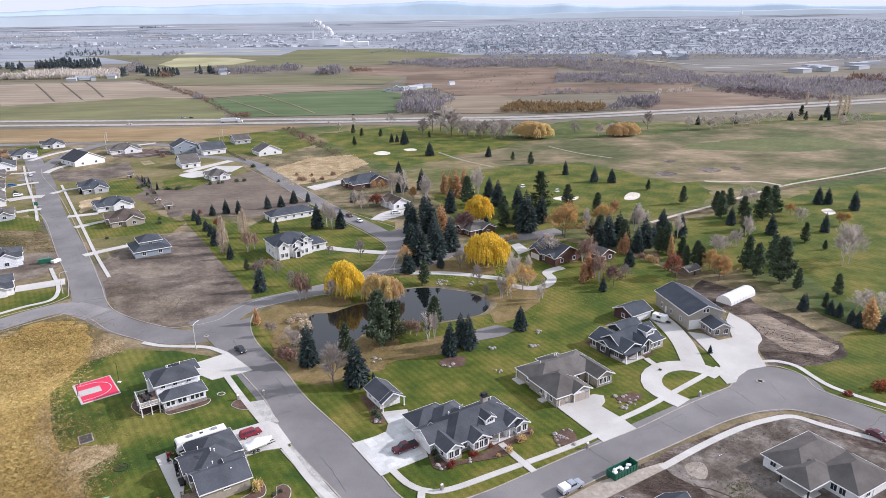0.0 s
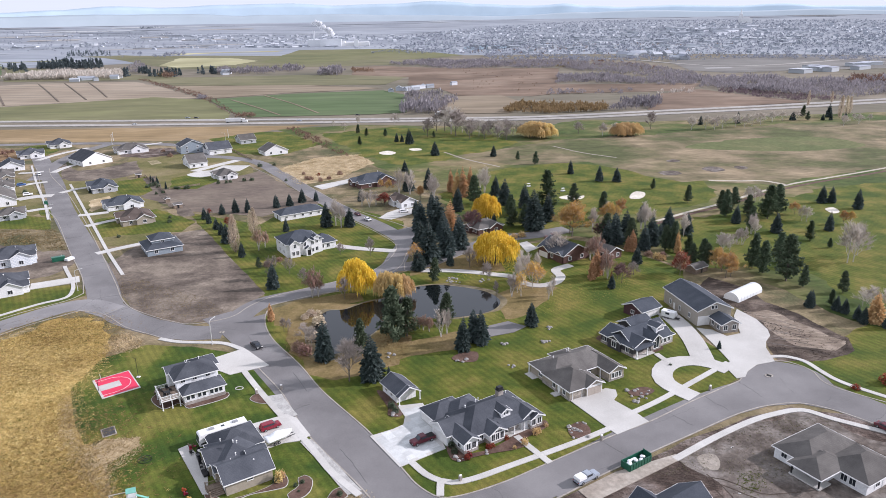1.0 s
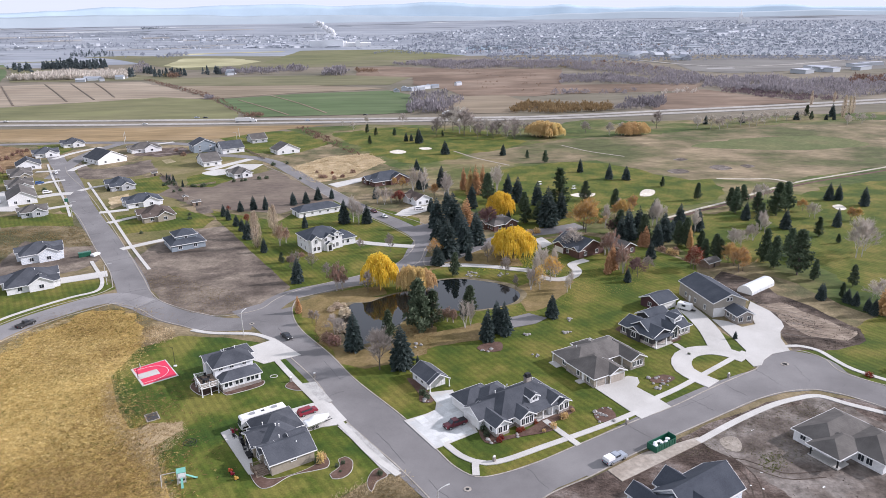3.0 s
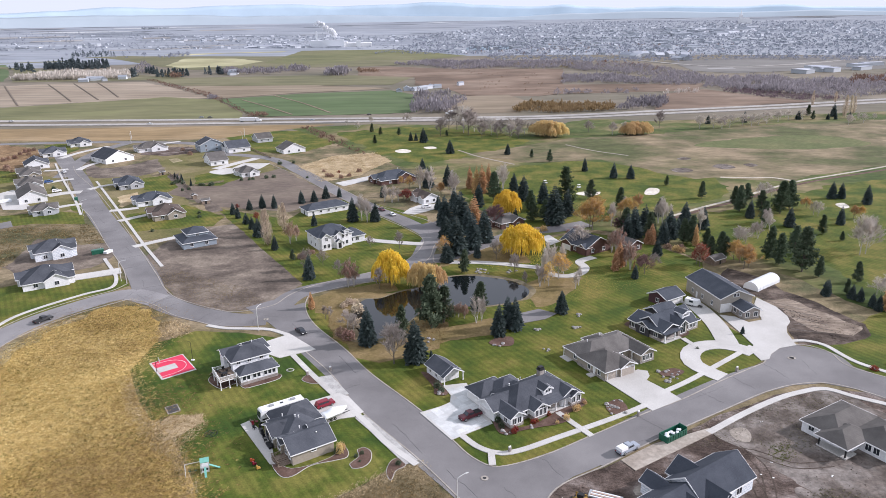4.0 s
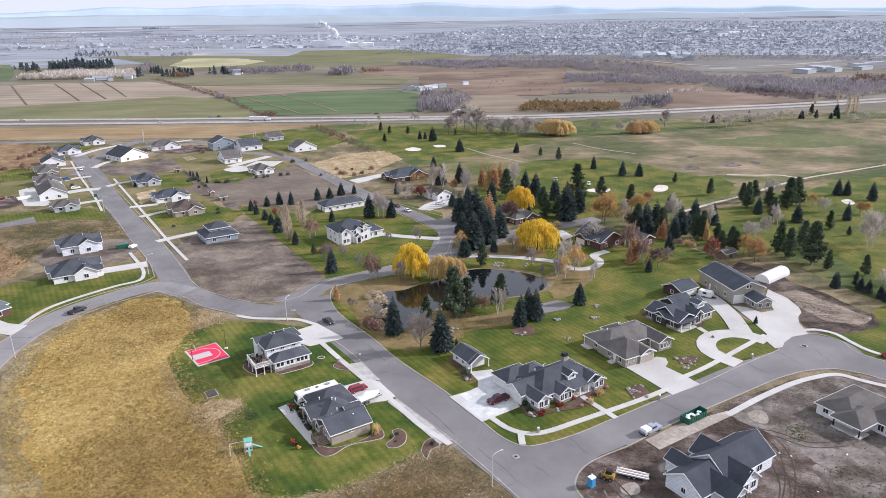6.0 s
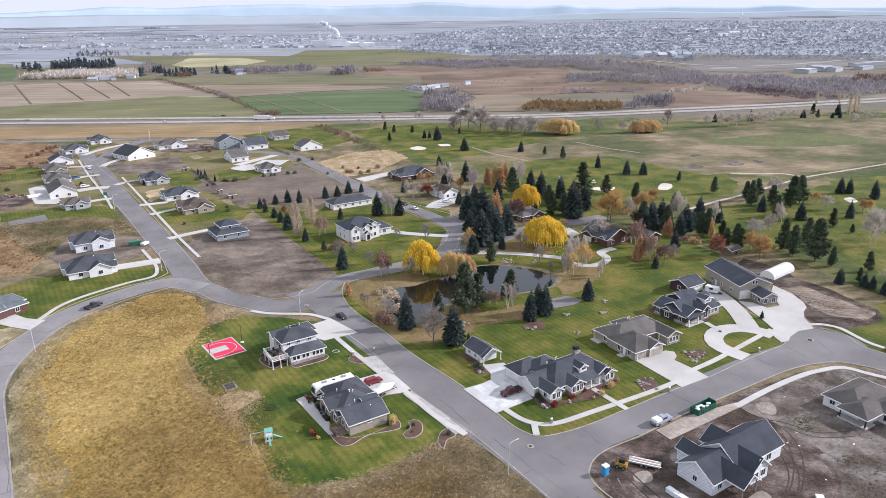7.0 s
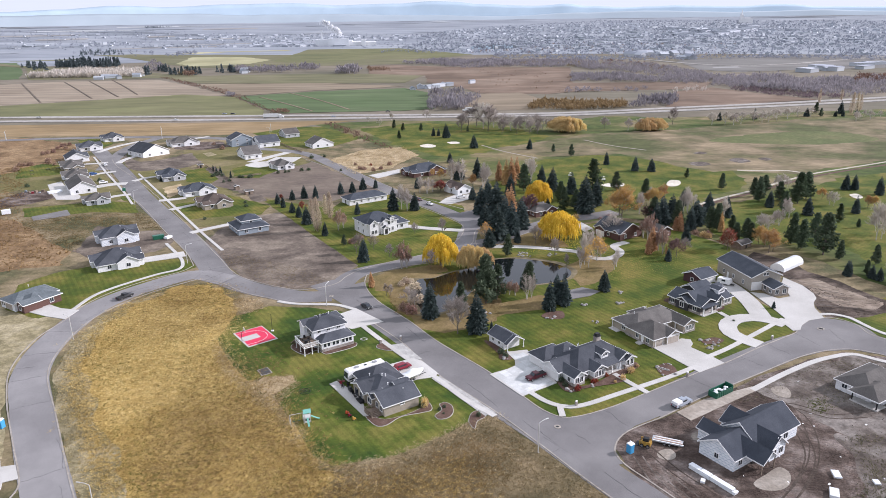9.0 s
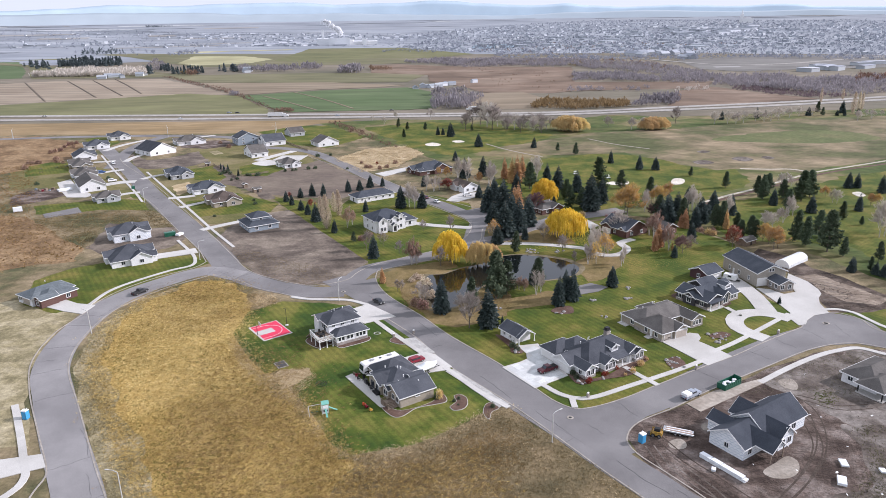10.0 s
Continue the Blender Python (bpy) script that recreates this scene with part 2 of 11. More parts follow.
ground_mat("soil_gray", "graded_grey_soil", (0.082, 0.066, 0.055), (0.130, 0.109, 0.094), (0.195, 0.172, 0.153), 1.2, 0.12, 0.6, 0.1, contrast=2.0, blotch=0.85)
ground_mat("earth", "dark_churned_earth", (0.050, 0.038, 0.030), (0.090, 0.068, 0.054), (0.150, 0.118, 0.095), 1.5, 0.12, 1.0, 0.5, contrast=2.0, stretch=(0.4, 1.8, 1), turn=55, blotch=0.85)
ground_mat("tan_soil", "tan_graded_soil", (0.155, 0.120, 0.092), (0.225, 0.180, 0.138), (0.295, 0.242, 0.19), 1.6, 0.15, 0.8, 0.3, contrast=1.6, stretch=(0.3, 2.2, 1), turn=55, blotch=0.8)
ground_mat("mud_dark", "wet_dark_mud", (0.045, 0.033, 0.025), (0.066, 0.050, 0.040), (0.095, 0.075, 0.062), 1.6, 0.2, 0.9, 0.2)
ground_mat("sandy", "pale_sandy_fill", (0.23, 0.20, 0.165), (0.29, 0.255, 0.215), (0.35, 0.315, 0.27), 1.5, 0.3, 0.4, 0.05)
ground_mat("roadside", "roadside_weeds", (0.18, 0.155, 0.085), (0.265, 0.225, 0.13), (0.36, 0.31, 0.20), 1.3, 0.12, 0.7, 0.2, contrast=1.8, blotch=0.7)
M["concrete_panel"] = two_scale("concrete_panels", (0.46, 0.46, 0.45), (0.51, 0.52, 0.51), (0.57, 0.575, 0.565), 8.0, 0.4, 0.85, 0.05, 0.01, vary=0.13)
ground_mat("crack", "bitumen_seal", (0.07, 0.07, 0.07), (0.10, 0.098, 0.096), (0.13, 0.126, 0.122), 2.0, 0.3, 0.1, 0.01)


# ---- building helpers ----
def link(name, bm, material, parent=None, label="", smooth=False):
    me = bpy.data.meshes.new(name)
    bm.normal_update()
    bm.to_mesh(me)
    bm.free()
    me.materials.append(material)
    if smooth:
        me.polygons.foreach_set("use_smooth", [True] * len(me.polygons))
    ob = new(name, me)
    if parent:
        ob.parent = parent
    if label:
        ob["label"] = label
    return ob


def face_out(bm):
    bmesh.ops.recalc_face_normals(bm, faces=bm.faces)
    return bm


def part(name, bm, material, parent, label="", smooth=False):
    return link(name, bm, material, parent, label, smooth)


def smooth_line(pts, step=2.0, closed=False):
    """A curve through the points, in short steps."""
    p = [Vector((a[0], a[1], 0)) for a in pts]
    n = len(p)
    out = []
    for i in range(n if closed else n - 1):
        if closed:
            a, b, c, d = p[(i - 1) % n], p[i], p[(i + 1) % n], p[(i + 2) % n]
        else:
            a, b, c, d = p[max(i - 1, 0)], p[i], p[i + 1], p[min(i + 2, n - 1)]
        k = max(1, int((c - b).length / step))
        # centripetal tangents
        t1 = max((b - a).length, 0.01) ** 0.5
        t2 = max((c - b).length, 0.01) ** 0.5
        t3 = max((d - c).length, 0.01) ** 0.5
        m1 = (c - b) + t2 * ((b - a) / t1 - (c - a) / (t1 + t2)) if (b - a).length > 0.01 else (c - b)
        m2 = (c - b) + t2 * ((d - c) / t3 - (d - b) / (t2 + t3)) if (d - c).length > 0.01 else (c - b)
        for j in range(k):
            s = j / k
            out.append((2 * s ** 3 - 3 * s * s + 1) * b + (s ** 3 - 2 * s * s + s) * m1 + (3 * s * s - 2 * s ** 3) * c + (s ** 3 - s * s) * m2)
    if not closed:
        out.append(p[-1])
    return out


def straight(pts):
    return [Vector((a[0], a[1], 0)) for a in pts]


def add_ribbon(bm, line, width, z0, z1, offset=0.0):
    """A band of that width along a line, its top at z1, its sides down to z0."""
    rows = []
    n = len(line)
    for i, p in enumerate(line):
        d = (line[min(i + 1, n - 1)] - line[max(i - 1, 0)]).normalized()
        s = Vector((-d.y, d.x, 0))
        l, r = p + s * (offset + width / 2), p + s * (offset - width / 2)
        rows.append([bm.verts.new((l.x, l.y, z0)), bm.verts.new((l.x, l.y, z1)), bm.verts.new((r.x, r.y, z1)), bm.verts.new((r.x, r.y, z0))])
    for a, b in zip(rows, rows[1:]):
        for k in range(3):
            bm.faces.new((a[k], a[k + 1], b[k + 1], b[k]))
    bm.faces.new(rows[0])
    bm.faces.new(rows[-1][::-1])
    return bm


def ribbon(name, pts, width, z0, z1, material, label="", category="", curved=True, step=2.0, offset=0.0):
    bm = add_ribbon(bmesh.new(), smooth_line(pts, step) if curved else straight(pts), width, z0, z1, offset)
    return tagged(link(name, bm, material), label, category, kind="structure")


def jag(line, size, seed=0):
    """Roughens an outline."""
    out = []
    for i, p in enumerate(line):
        v = Vector((p.x * 0.15 + seed * 7.1, p.y * 0.15, 3.3))
        out.append(p + Vector((noise.noise(v), noise.noise(v + Vector((31, 17, 0))), 0)) * size)
    return out


def add_sheet(bm, line, z, depth=0.0):
    top = [bm.verts.new((p.x, p.y, z)) for p in line]
    f = bm.faces.new(top)
    f.normal_update()
    if f.normal.z < 0:
        f.normal_flip()
    if depth:
        low = [bm.verts.new((p.x, p.y, z - depth)) for p in line]
        n = len(line)
        for i in range(n):
            bm.faces.new((top[i], low[i], low[(i + 1) % n], top[(i + 1) % n]))
    bmesh.ops.triangulate(bm, faces=[f])
    return bm


layers = [0]


def sheet(name, pts, z, material, label="", category="", depth=0.0, curved=False, rough=0.0, step=2.0, seed=0):
    layers[0] += 1
    z += 0.0006 * layers[0]
    line = smooth_line(pts, step, True) if curved else straight(pts)
    if rough:
        if not curved:
            dense = []
            for a, b in zip(line, line[1:] + line[:1]):
                k = max(1, int((b - a).length / step))
                dense += [a.lerp(b, j / k) for j in range(k)]
            line = dense
        line = jag(line, rough, seed)
    return tagged(link(name, add_sheet(bmesh.new(), line, z, depth), material), label, category, kind="structure")


# ---- ground: one sheet to the horizon, rising gently far off ----
def terrain(x, y):
    r = math.hypot(x, y)
    s = min(max((r - 2300) / 2500, 0), 1)
    return 66 * s * s * (3 - 2 * s)


bm = bmesh.new()
radii = [0, 60, 120, 200, 300, 420, 560, 720, 900, 1100, 1350, 1650, 2000, 2300, 2600, 2900, 3200, 3500, 3800, 4100, 4400, 4650, 4880]
rings = []
for r in radii:
    rings.append([bm.verts.new((r * math.cos(a * math.tau / 96), r * math.sin(a * math.tau / 96), terrain(r, 0))) for a in range(96)] if r else [bm.verts.new((0, 0, 0))])
for a in range(96):
    bm.faces.new((rings[0][0], rings[1][a], rings[1][(a + 1) % 96]))
    for p, q in zip(rings[1:], rings[2:]):
        bm.faces.new((p[a], q[a], q[(a + 1) % 96], p[(a + 1) % 96]))
tagged(link("ground", bm, M["plain"], smooth=True), "brown autumn valley floor reaching the horizon", "ground", kind="structure")


# ---- land cover: thin layers on the ground, upper ones a few centimetres higher ----
sheet("ground_scrub", [(-654.9, 561.0), (-145.5, 574.5), (126.4, 204.5), (130.5, 129.3), (33.2, 16.6), (-120.3, 18.4)], 0.02, M["scrub"], "olive and brown weedy ground between the lots", "ground")
sheet("dry_field", [(-129.9, 190.0), (-125.2, 196.4), (-114.6, 198.2), (-101.8, 183.9), (-97.2, 169.4), (-97.2, 152.8), (-87.8, 135.4), (-80.0, 124.6), (-72.1, 117.6), (-64.3, 104.2), (-58.4, 94.1), (-54.0, 87.0), (-61.4, 74.9), (-72.6, 60.7), (-84.3, 60.9), (-94.5, 78.9), (-102.9, 92.8), (-112.4, 107.5), (-121.4, 121.1), (-130.2, 136.5), (-135.9, 159.5), (-134.8, 178.6)], 0.05, M["dry"], "field of tall golden dry grass", "field", rough=4.0, step=2)
sheet("roadside_weeds", [(-126.3, 191.0), (-130.5, 178.4), (-130.7, 158.5), (-125.4, 136.4), (-115.3, 118.1), (-107.2, 105.2), (-98.0, 89.9), (-89.7, 75.5), (-81.4, 60.8), (-98.0, 71.0), (-109.2, 88.2), (-126.3, 115.2), (-137.4, 133.5), (-142.4, 154.1), (-141.6, 171.8), (-131.9, 190.1)], 0.04, M["roadside"], "grey-green weeds between road and field", "ground", rough=2.0, step=2)
sheet("roadside_weeds", [(-151.5, 181.5), (-153.5, 165.4), (-152.5, 147.0), (-147.8, 130.2), (-139.6, 115.6), (-128.0, 96.0), (-165.0, 96.0), (-200.0, 150.0), (-186.0, 180.0), (-166.0, 184.0)], 0.036, M["roadside"], "pale grey-tan weeds beyond the curving street", "ground", rough=1.5, step=3)
sheet("weed_patch", [(-60.7, 94.8), (-56.3, 91.4), (-44.9, 94.0), (-35.0, 100.7), (-25.4, 109.3), (-20.6, 110.0), (-10.5, 94.1), (1.1, 77.8), (4.9, 69.0), (-27.1, 48.2), (-64.8, 60.6), (-61.4, 74.9), (-54.0, 87.0)], 0.045, M["weeds"], "olive brown weedy lot beside the street", "field", rough=1.5, step=3)
sheet("straw_patch", [(-82.5, 125.2), (-79.6, 129.7), (-73.0, 130.8), (-70.8, 127.3), (-72.7, 125.0), (-75.0, 121.6), (-76.8, 119.9), (-79.2, 121.1)], 0.06, M["straw"], "pale flattened straw and soil patch", "ground", rough=1.6, step=1.0)
sheet("lawn", [(-99.0, 169.5), (-89.9, 177.6), (-76.5, 176.1), (-63.0, 171.5), (-47.6, 152.8), (-34.5, 131.9), (-20.5, 111.8), (-26.8, 108.1), (-35.0, 101.2), (-44.9, 94.4), (-56.3, 92.0), (-61.1, 95.2), (-66.5, 105.4), (-72.4, 115.7), (-75.3, 119.9), (-72.5, 128.0), (-79.7, 130.3), (-83.8, 128.3), (-89.3, 135.4), (-99.4, 152.8)], 0.055, M["lawn_greener"], "mown green lawn round the two houses", "lawn", rough=0.5)
sheet("lawn", [(-61.4, 183.5), (-60.1, 196.8), (-54.2, 206.5), (-33.0, 223.7), (-11.4, 241.0), (17.8, 260.3), (46.0, 272.7), (67.3, 258.0), (81.7, 231.8), (73.6, 206.5), (61.9, 195.1), (73.9, 160.4), (73.5, 156.3), (41.5, 131.8), (18.8, 117.4), (-1.1, 109.5), (-6.6, 108.9), (-14.2, 117.7), (-34.2, 147.8), (-52.0, 171.1)], 0.05, M["lawn"], "mown green lawn from the pond to the street", "lawn", rough=0.5)
sheet("lawn", [(-64.9, 213.1), (-78.2, 237.0), (-92.8, 261.8), (-111.2, 292.2), (-127.2, 321.0), (-87.9, 299.5), (-79.8, 328.4), (-65.4, 340.6), (-23.2, 301.7), (-19.5, 266.5), (-24.5, 237.7), (-39.6, 224.0), (-54.5, 211.4)], 0.045, M["lawn"], "green and tan lawn round the white house", "lawn", rough=0.8)
sheet("lawn", [(82.2, 160.7), (90.9, 165.1), (106.4, 174.7), (132.7, 193.0), (146.4, 192.6), (101.2, 124.6), (98.7, 136.5), (91.9, 149.9)], 0.05, M["lawn"], "green lawn beyond the turning circle", "lawn", rough=1.0)
sheet("lawn", [(-184.5, 199.6), (-178.1, 211.2), (-165.4, 220.9), (-135.2, 226.4), (-126.1, 216.7), (-136.1, 201.3), (-148.9, 184.0), (-160.9, 170.2), (-176.0, 177.6)], 0.05, M["lawn"], "green lawn in front of new houses", "lawn", rough=1.0)
sheet("lawn", [(-244.2, 307.4), (-209.8, 320.6), (-191.6, 316.1), (-181.0, 296.7), (-205.3, 297.9), (-223.8, 290.5), (-234.5, 291.0)], 0.05, M["lawn"], "narrow green lawn behind a house", "lawn", rough=1.0)
sheet("lawn", [(-310.3, 400.9), (-287.4, 426.6), (-247.4, 396.9), (-199.7, 328.6), (-205.6, 311.1), (-248.7, 344.2), (-267.3, 349.3), (-275.7, 339.1)], 0.045, M["lawn_dull"], "dull green back lawns of a house row", "lawn", rough=2.0)
sheet("lawn", [(-243.5, 414.4), (-205.9, 421.2), (-161.9, 360.2), (-139.7, 325.4), (-120.0, 280.6), (-143.2, 269.5), (-159.7, 287.4), (-197.1, 341.3)], 0.045, M["lawn_dull"], "dull green and tan lawns between houses", "lawn", rough=2.0)
sheet("lawn", [(-233.3, 500.3), (-172.3, 500.7), (-139.2, 464.3), (-117.1, 406.2), (-159.5, 375.2), (-182.0, 392.8), (-208.9, 441.2)], 0.045, M["lawn_dull"], "dull green lawns round far houses", "lawn", rough=2.0)
sheet("lawn", [(-203.4, 569.7), (-125.5, 572.7), (-90.8, 515.6), (-118.6, 462.8), (-155.2, 481.9)], 0.045, M["lawn"], "green lawn behind far houses", "lawn", rough=2.0)
sheet("dirt_lot", [(-133.7, 247.0), (-133.2, 260.2), (-131.1, 282.1), (-121.7, 287.6), (-111.4, 293.3), (-93.0, 262.7), (-78.3, 237.8), (-65.6, 215.7), (-67.9, 205.8), (-70.7, 197.7), (-75.8, 194.0), (-82.7, 192.1), (-92.4, 194.1), (-106.3, 205.4), (-118.7, 223.7)], 0.055, M["dirt"], "bare brown dirt building lot", "ground", rough=0.8)
sheet("dirt_lot", [(-174.5, 363.9), (-155.2, 371.8), (-135.5, 389.9), (-117.2, 417.2), (-99.4, 387.7), (-65.1, 335.3), (-79.5, 325.9), (-89.8, 313.1), (-127.2, 323.5), (-150.5, 342.7)], 0.05, M["dirt_dark"], "dark brown tilled lot", "ground", rough=1.5)
sheet("dirt_lot", [(-184.9, 248.4), (-190.5, 274.4), (-168.2, 264.4), (-155.6, 268.2), (-147.0, 250.8), (-148.7, 235.5), (-171.4, 229.3), (-184.2, 237.0)], 0.05, M["dirt"], "bare dirt round a house in construction", "ground", rough=2.0)
sheet("dirt_lot", [(-194.0, 216.8), (-203.5, 210.9), (-250.0, 190.0), (-306.3, 257.7), (-237.4, 267.5), (-204.4, 253.3), (-184.2, 237.0), (-180.1, 219.5)], 0.045, M["dry_brown"], "rust brown weedy field", "field", rough=2.0)
sheet("lawn", [(-304.7, 407.5), (-296.1, 421.5), (-280.6, 416.8), (-267.2, 388.2), (-278.8, 382.4), (-288.0, 376.7)], 0.06, M["lawn"], "dark green back lawn", "lawn", rough=1.5, step=2)
sheet("lawn", [(-320.1, 517.5), (-306.6, 527.3), (-282.8, 499.0), (-282.7, 474.8), (-300.3, 485.5)], 0.06, M["lawn"], "green lawn between far houses", "lawn", rough=1.5, step=2)
sheet("lawn", [(-194.6, 393.6), (-182.4, 403.2), (-163.9, 369.3), (-166.0, 357.5), (-181.3, 364.3)], 0.06, M["lawn"], "green back lawn of a dark house", "lawn", rough=1.5, step=2)
sheet("lawn", [(-168.0, 311.4), (-145.3, 329.4), (-118.5, 304.4), (-119.6, 290.5), (-132.7, 288.1), (-152.8, 283.1)], 0.06, M["lawn"], "green and tan lawn round brown house", "lawn", rough=1.5, step=2)
sheet("lawn", [(-164.5, 398.6), (-149.3, 419.4), (-128.2, 406.9), (-141.5, 371.0), (-155.2, 371.8)], 0.06, M["lawn"], "green lawn behind the hedge row", "lawn", rough=1.5, step=2)
sheet("lawn", [(-208.4, 335.4), (-198.1, 337.4), (-182.5, 319.2), (-189.1, 314.8), (-198.9, 320.0)], 0.06, M["lawn"], "green front lawn", "lawn", rough=0.8, step=2)
sheet("dirt_lot", [(-266.5, 326.0), (-266.0, 341.2), (-252.7, 345.8), (-238.7, 329.5), (-243.9, 317.7), (-256.0, 308.0)], 0.062, M["mud"], "dark bare earth behind the house row", "ground", rough=2.0, step=2)
sheet("dirt_lot", [(-255.1, 450.7), (-232.9, 424.9), (-221.1, 432.0), (-209.9, 456.1), (-189.3, 418.2), (-198.9, 400.8), (-221.1, 395.3), (-232.8, 402.9)], 0.06, M["dirt"], "bare brown earth round a new house", "ground", rough=2.0, step=2)
sheet("dirt_lot", [(-238.1, 495.6), (-203.6, 503.1), (-187.6, 477.2), (-208.8, 464.9), (-227.2, 470.8)], 0.06, M["mud"], "dark brown earth behind far house", "ground", rough=2.0, step=2)
sheet("dirt_lot", [(-182.4, 399.7), (-177.2, 406.5), (-154.4, 362.7), (-132.0, 331.2), (-122.5, 316.0), (-127.9, 314.0), (-152.8, 351.1)], 0.06, M["dirt"], "strip of bare earth along the back fences", "ground", rough=1.5, step=2)
sheet("straw_patch", [(-189.4, 347.6), (-182.6, 358.5), (-174.3, 338.7), (-176.7, 326.1)], 0.06, M["straw"], "patch of dry tan lawn", "ground", rough=1.2, step=2)
sheet("concrete_pad", [(-259.9, 360.1), (-256.4, 368.7), (-243.8, 350.7), (-224.0, 328.7), (-225.7, 323.9), (-236.1, 324.4), (-247.3, 340.1)], 0.07, M["concrete"], "pale concrete yard behind white house", "pad")
sheet("concrete_pad", [(-159.3, 408.9), (-153.1, 419.6), (-144.7, 419.1), (-141.1, 407.7), (-148.6, 401.1)], 0.07, M["concrete"], "pale concrete pad before white house", "pad", curved=True)
sheet("sport_pad", [(-201.0, 453.3), (-196.3, 457.3), (-188.5, 446.0), (-193.0, 440.1)], 0.09, M["roadside"], "small green-grey play pad", "pad")
sheet("dry_patch", [(-108.3, 420.5), (-89.4, 456.2), (-61.8, 467.8), (-48.8, 436.3), (-65.4, 392.3), (-85.0, 377.0)], 0.05, M["straw"], "pale dry grass patch", "ground", rough=2.0)
sheet("dirt_lot", [(3.5, 97.0), (6.3, 102.1), (27.6, 114.5), (48.4, 126.9), (65.0, 136.1), (76.0, 139.2), (86.9, 136.5), (115.8, 112.3), (59.3, 46.8), (12.0, 47.6), (11.2, 75.1), (5.2, 88.7)], 0.05, M["mud"], "churned grey brown construction mud", "ground", rough=0.8)
sheet("graded_soil", [(43.5, 120.8), (54.1, 126.4), (63.5, 133.1), (74.7, 136.8), (83.5, 133.9), (92.7, 118.3), (72.7, 90.2), (60.7, 96.3), (53.5, 101.0), (53.5, 109.7), (49.3, 113.4), (46.7, 116.7)], 0.054, M["soil_gray"], "grey graded soil of the building site", "ground", rough=4.0, step=1.0)
sheet("sand_pad", [(28.1, 84.0), (28.8, 82.5), (31.1, 81.9), (33.7, 82.6), (35.9, 84.8), (36.9, 87.8), (35.9, 89.4), (32.0, 87.1)], 0.06, M["sandy"], "round pale sandy pad before the unfinished house", "ground", curved=True, step=0.8)
sheet("sand_pad", [(12.1, 94.8), (13.5, 96.1), (15.4, 96.5), (16.0, 94.8), (15.3, 93.1), (13.5, 92.3), (12.0, 93.0)], 0.06, M["sandy"], "pale heap of sandy fill", "ground", curved=True, step=0.8, rough=0.4)
sheet("sand_pad", [(21.4, 100.8), (23.0, 102.4), (25.6, 102.5), (23.8, 99.8), (21.6, 99.4)], 0.06, M["sandy"], "pale sandy pad at the porch", "ground", curved=True, step=0.8, rough=0.3)
sheet("sand_pad", [(48.2, 120.6), (51.9, 121.7), (52.6, 118.8), (50.9, 116.1), (48.3, 117.2)], 0.06, M["sandy"], "dry pale soil patch", "ground", curved=True, step=0.8, rough=0.8)
sheet("weed_patch", [(54.7, 99.1), (62.3, 100.8), (74.2, 92.2), (50.3, 58.5), (33.3, 58.8), (40.1, 74.6), (50.4, 84.8), (53.8, 92.7)], 0.058, M["soil_gray"], "green brown weeds spreading over the building site", "ground", rough=5.0, step=1.0)
for off in (-0.9, 0.9):
    ribbon("wheel_rut", [(10.8, 89.1), (13.1, 84.1), (15.8, 78.7), (17.7, 72.6)], 0.4, 0, 0.075, M["soil_gray"], "pale wheel rut in the mud", "rut", offset=off)
    ribbon("wheel_rut", [(63.7, 131.2), (58.0, 116.4), (50.1, 103.8), (46.6, 92.8), (38.8, 81.4), (31.8, 73.1)], 0.4, 0, 0.075, M["mud"], "dark wheel rut in the soil", "rut", offset=off)
for k, (key, pts) in enumerate((
    ("mud_dark", [(47.2, 114.8), (49.5, 108.3), (47.7, 99.3), (43.4, 90.8), (36.7, 82.9), (29.3, 76.4)]),
    ("mud_dark", [(45.5, 105.2), (45.9, 101.1), (43.9, 92.9), (35.1, 81.5), (27.8, 74.8)]),
    ("mud_dark", [(39.7, 116.9), (44.1, 114.1), (50.3, 112.6), (56.1, 108.1), (64.3, 108.4)]),
    ("soil_gray", [(7.8, 93.7), (9.3, 84.8), (12.8, 78.1), (17.0, 73.4)]),
    ("mud_dark", [(10.6, 96.8), (14.0, 88.5), (18.0, 81.8), (21.9, 74.9)]),
)):
    for off in (-0.95, 0.95):
        ribbon("wheel_rut", pts, 0.32, 0, 0.085 + 0.003 * k, M[key], "wheel track pressed into the mud", "rut", offset=off)
sheet("dirt_lot", [(87.3, 198.2), (85.4, 202.7), (82.5, 206.2), (81.5, 215.8), (88.8, 225.1), (95.6, 216.4), (98.5, 210.2), (98.6, 202.2), (103.9, 193.3), (107.1, 182.2), (110.2, 175.2), (107.7, 168.7), (100.1, 164.0), (92.2, 161.9), (83.6, 162.5), (84.0, 166.2), (85.1, 171.2), (86.7, 174.7), (89.3, 178.2), (90.6, 182.8), (90.5, 190.2)], 0.056, M["earth"], "dark churned earth beside the concrete yard", "ground", rough=1.2, step=1.5)
sheet("graded_soil", [(88.6, 195.5), (95.5, 195.7), (100.7, 187.3), (106.3, 177.6), (108.1, 173.9), (102.1, 168.9), (93.7, 170.9), (91.3, 178.1), (91.7, 186.2)], 0.06, M["tan_soil"], "pale tan graded soil with tracks", "ground", rough=2.0, step=1.0)
soil_a, soil_b = [(88.6, 197.6), (84.9, 174.5)], [(99.9, 185.6), (97.9, 169.4)]
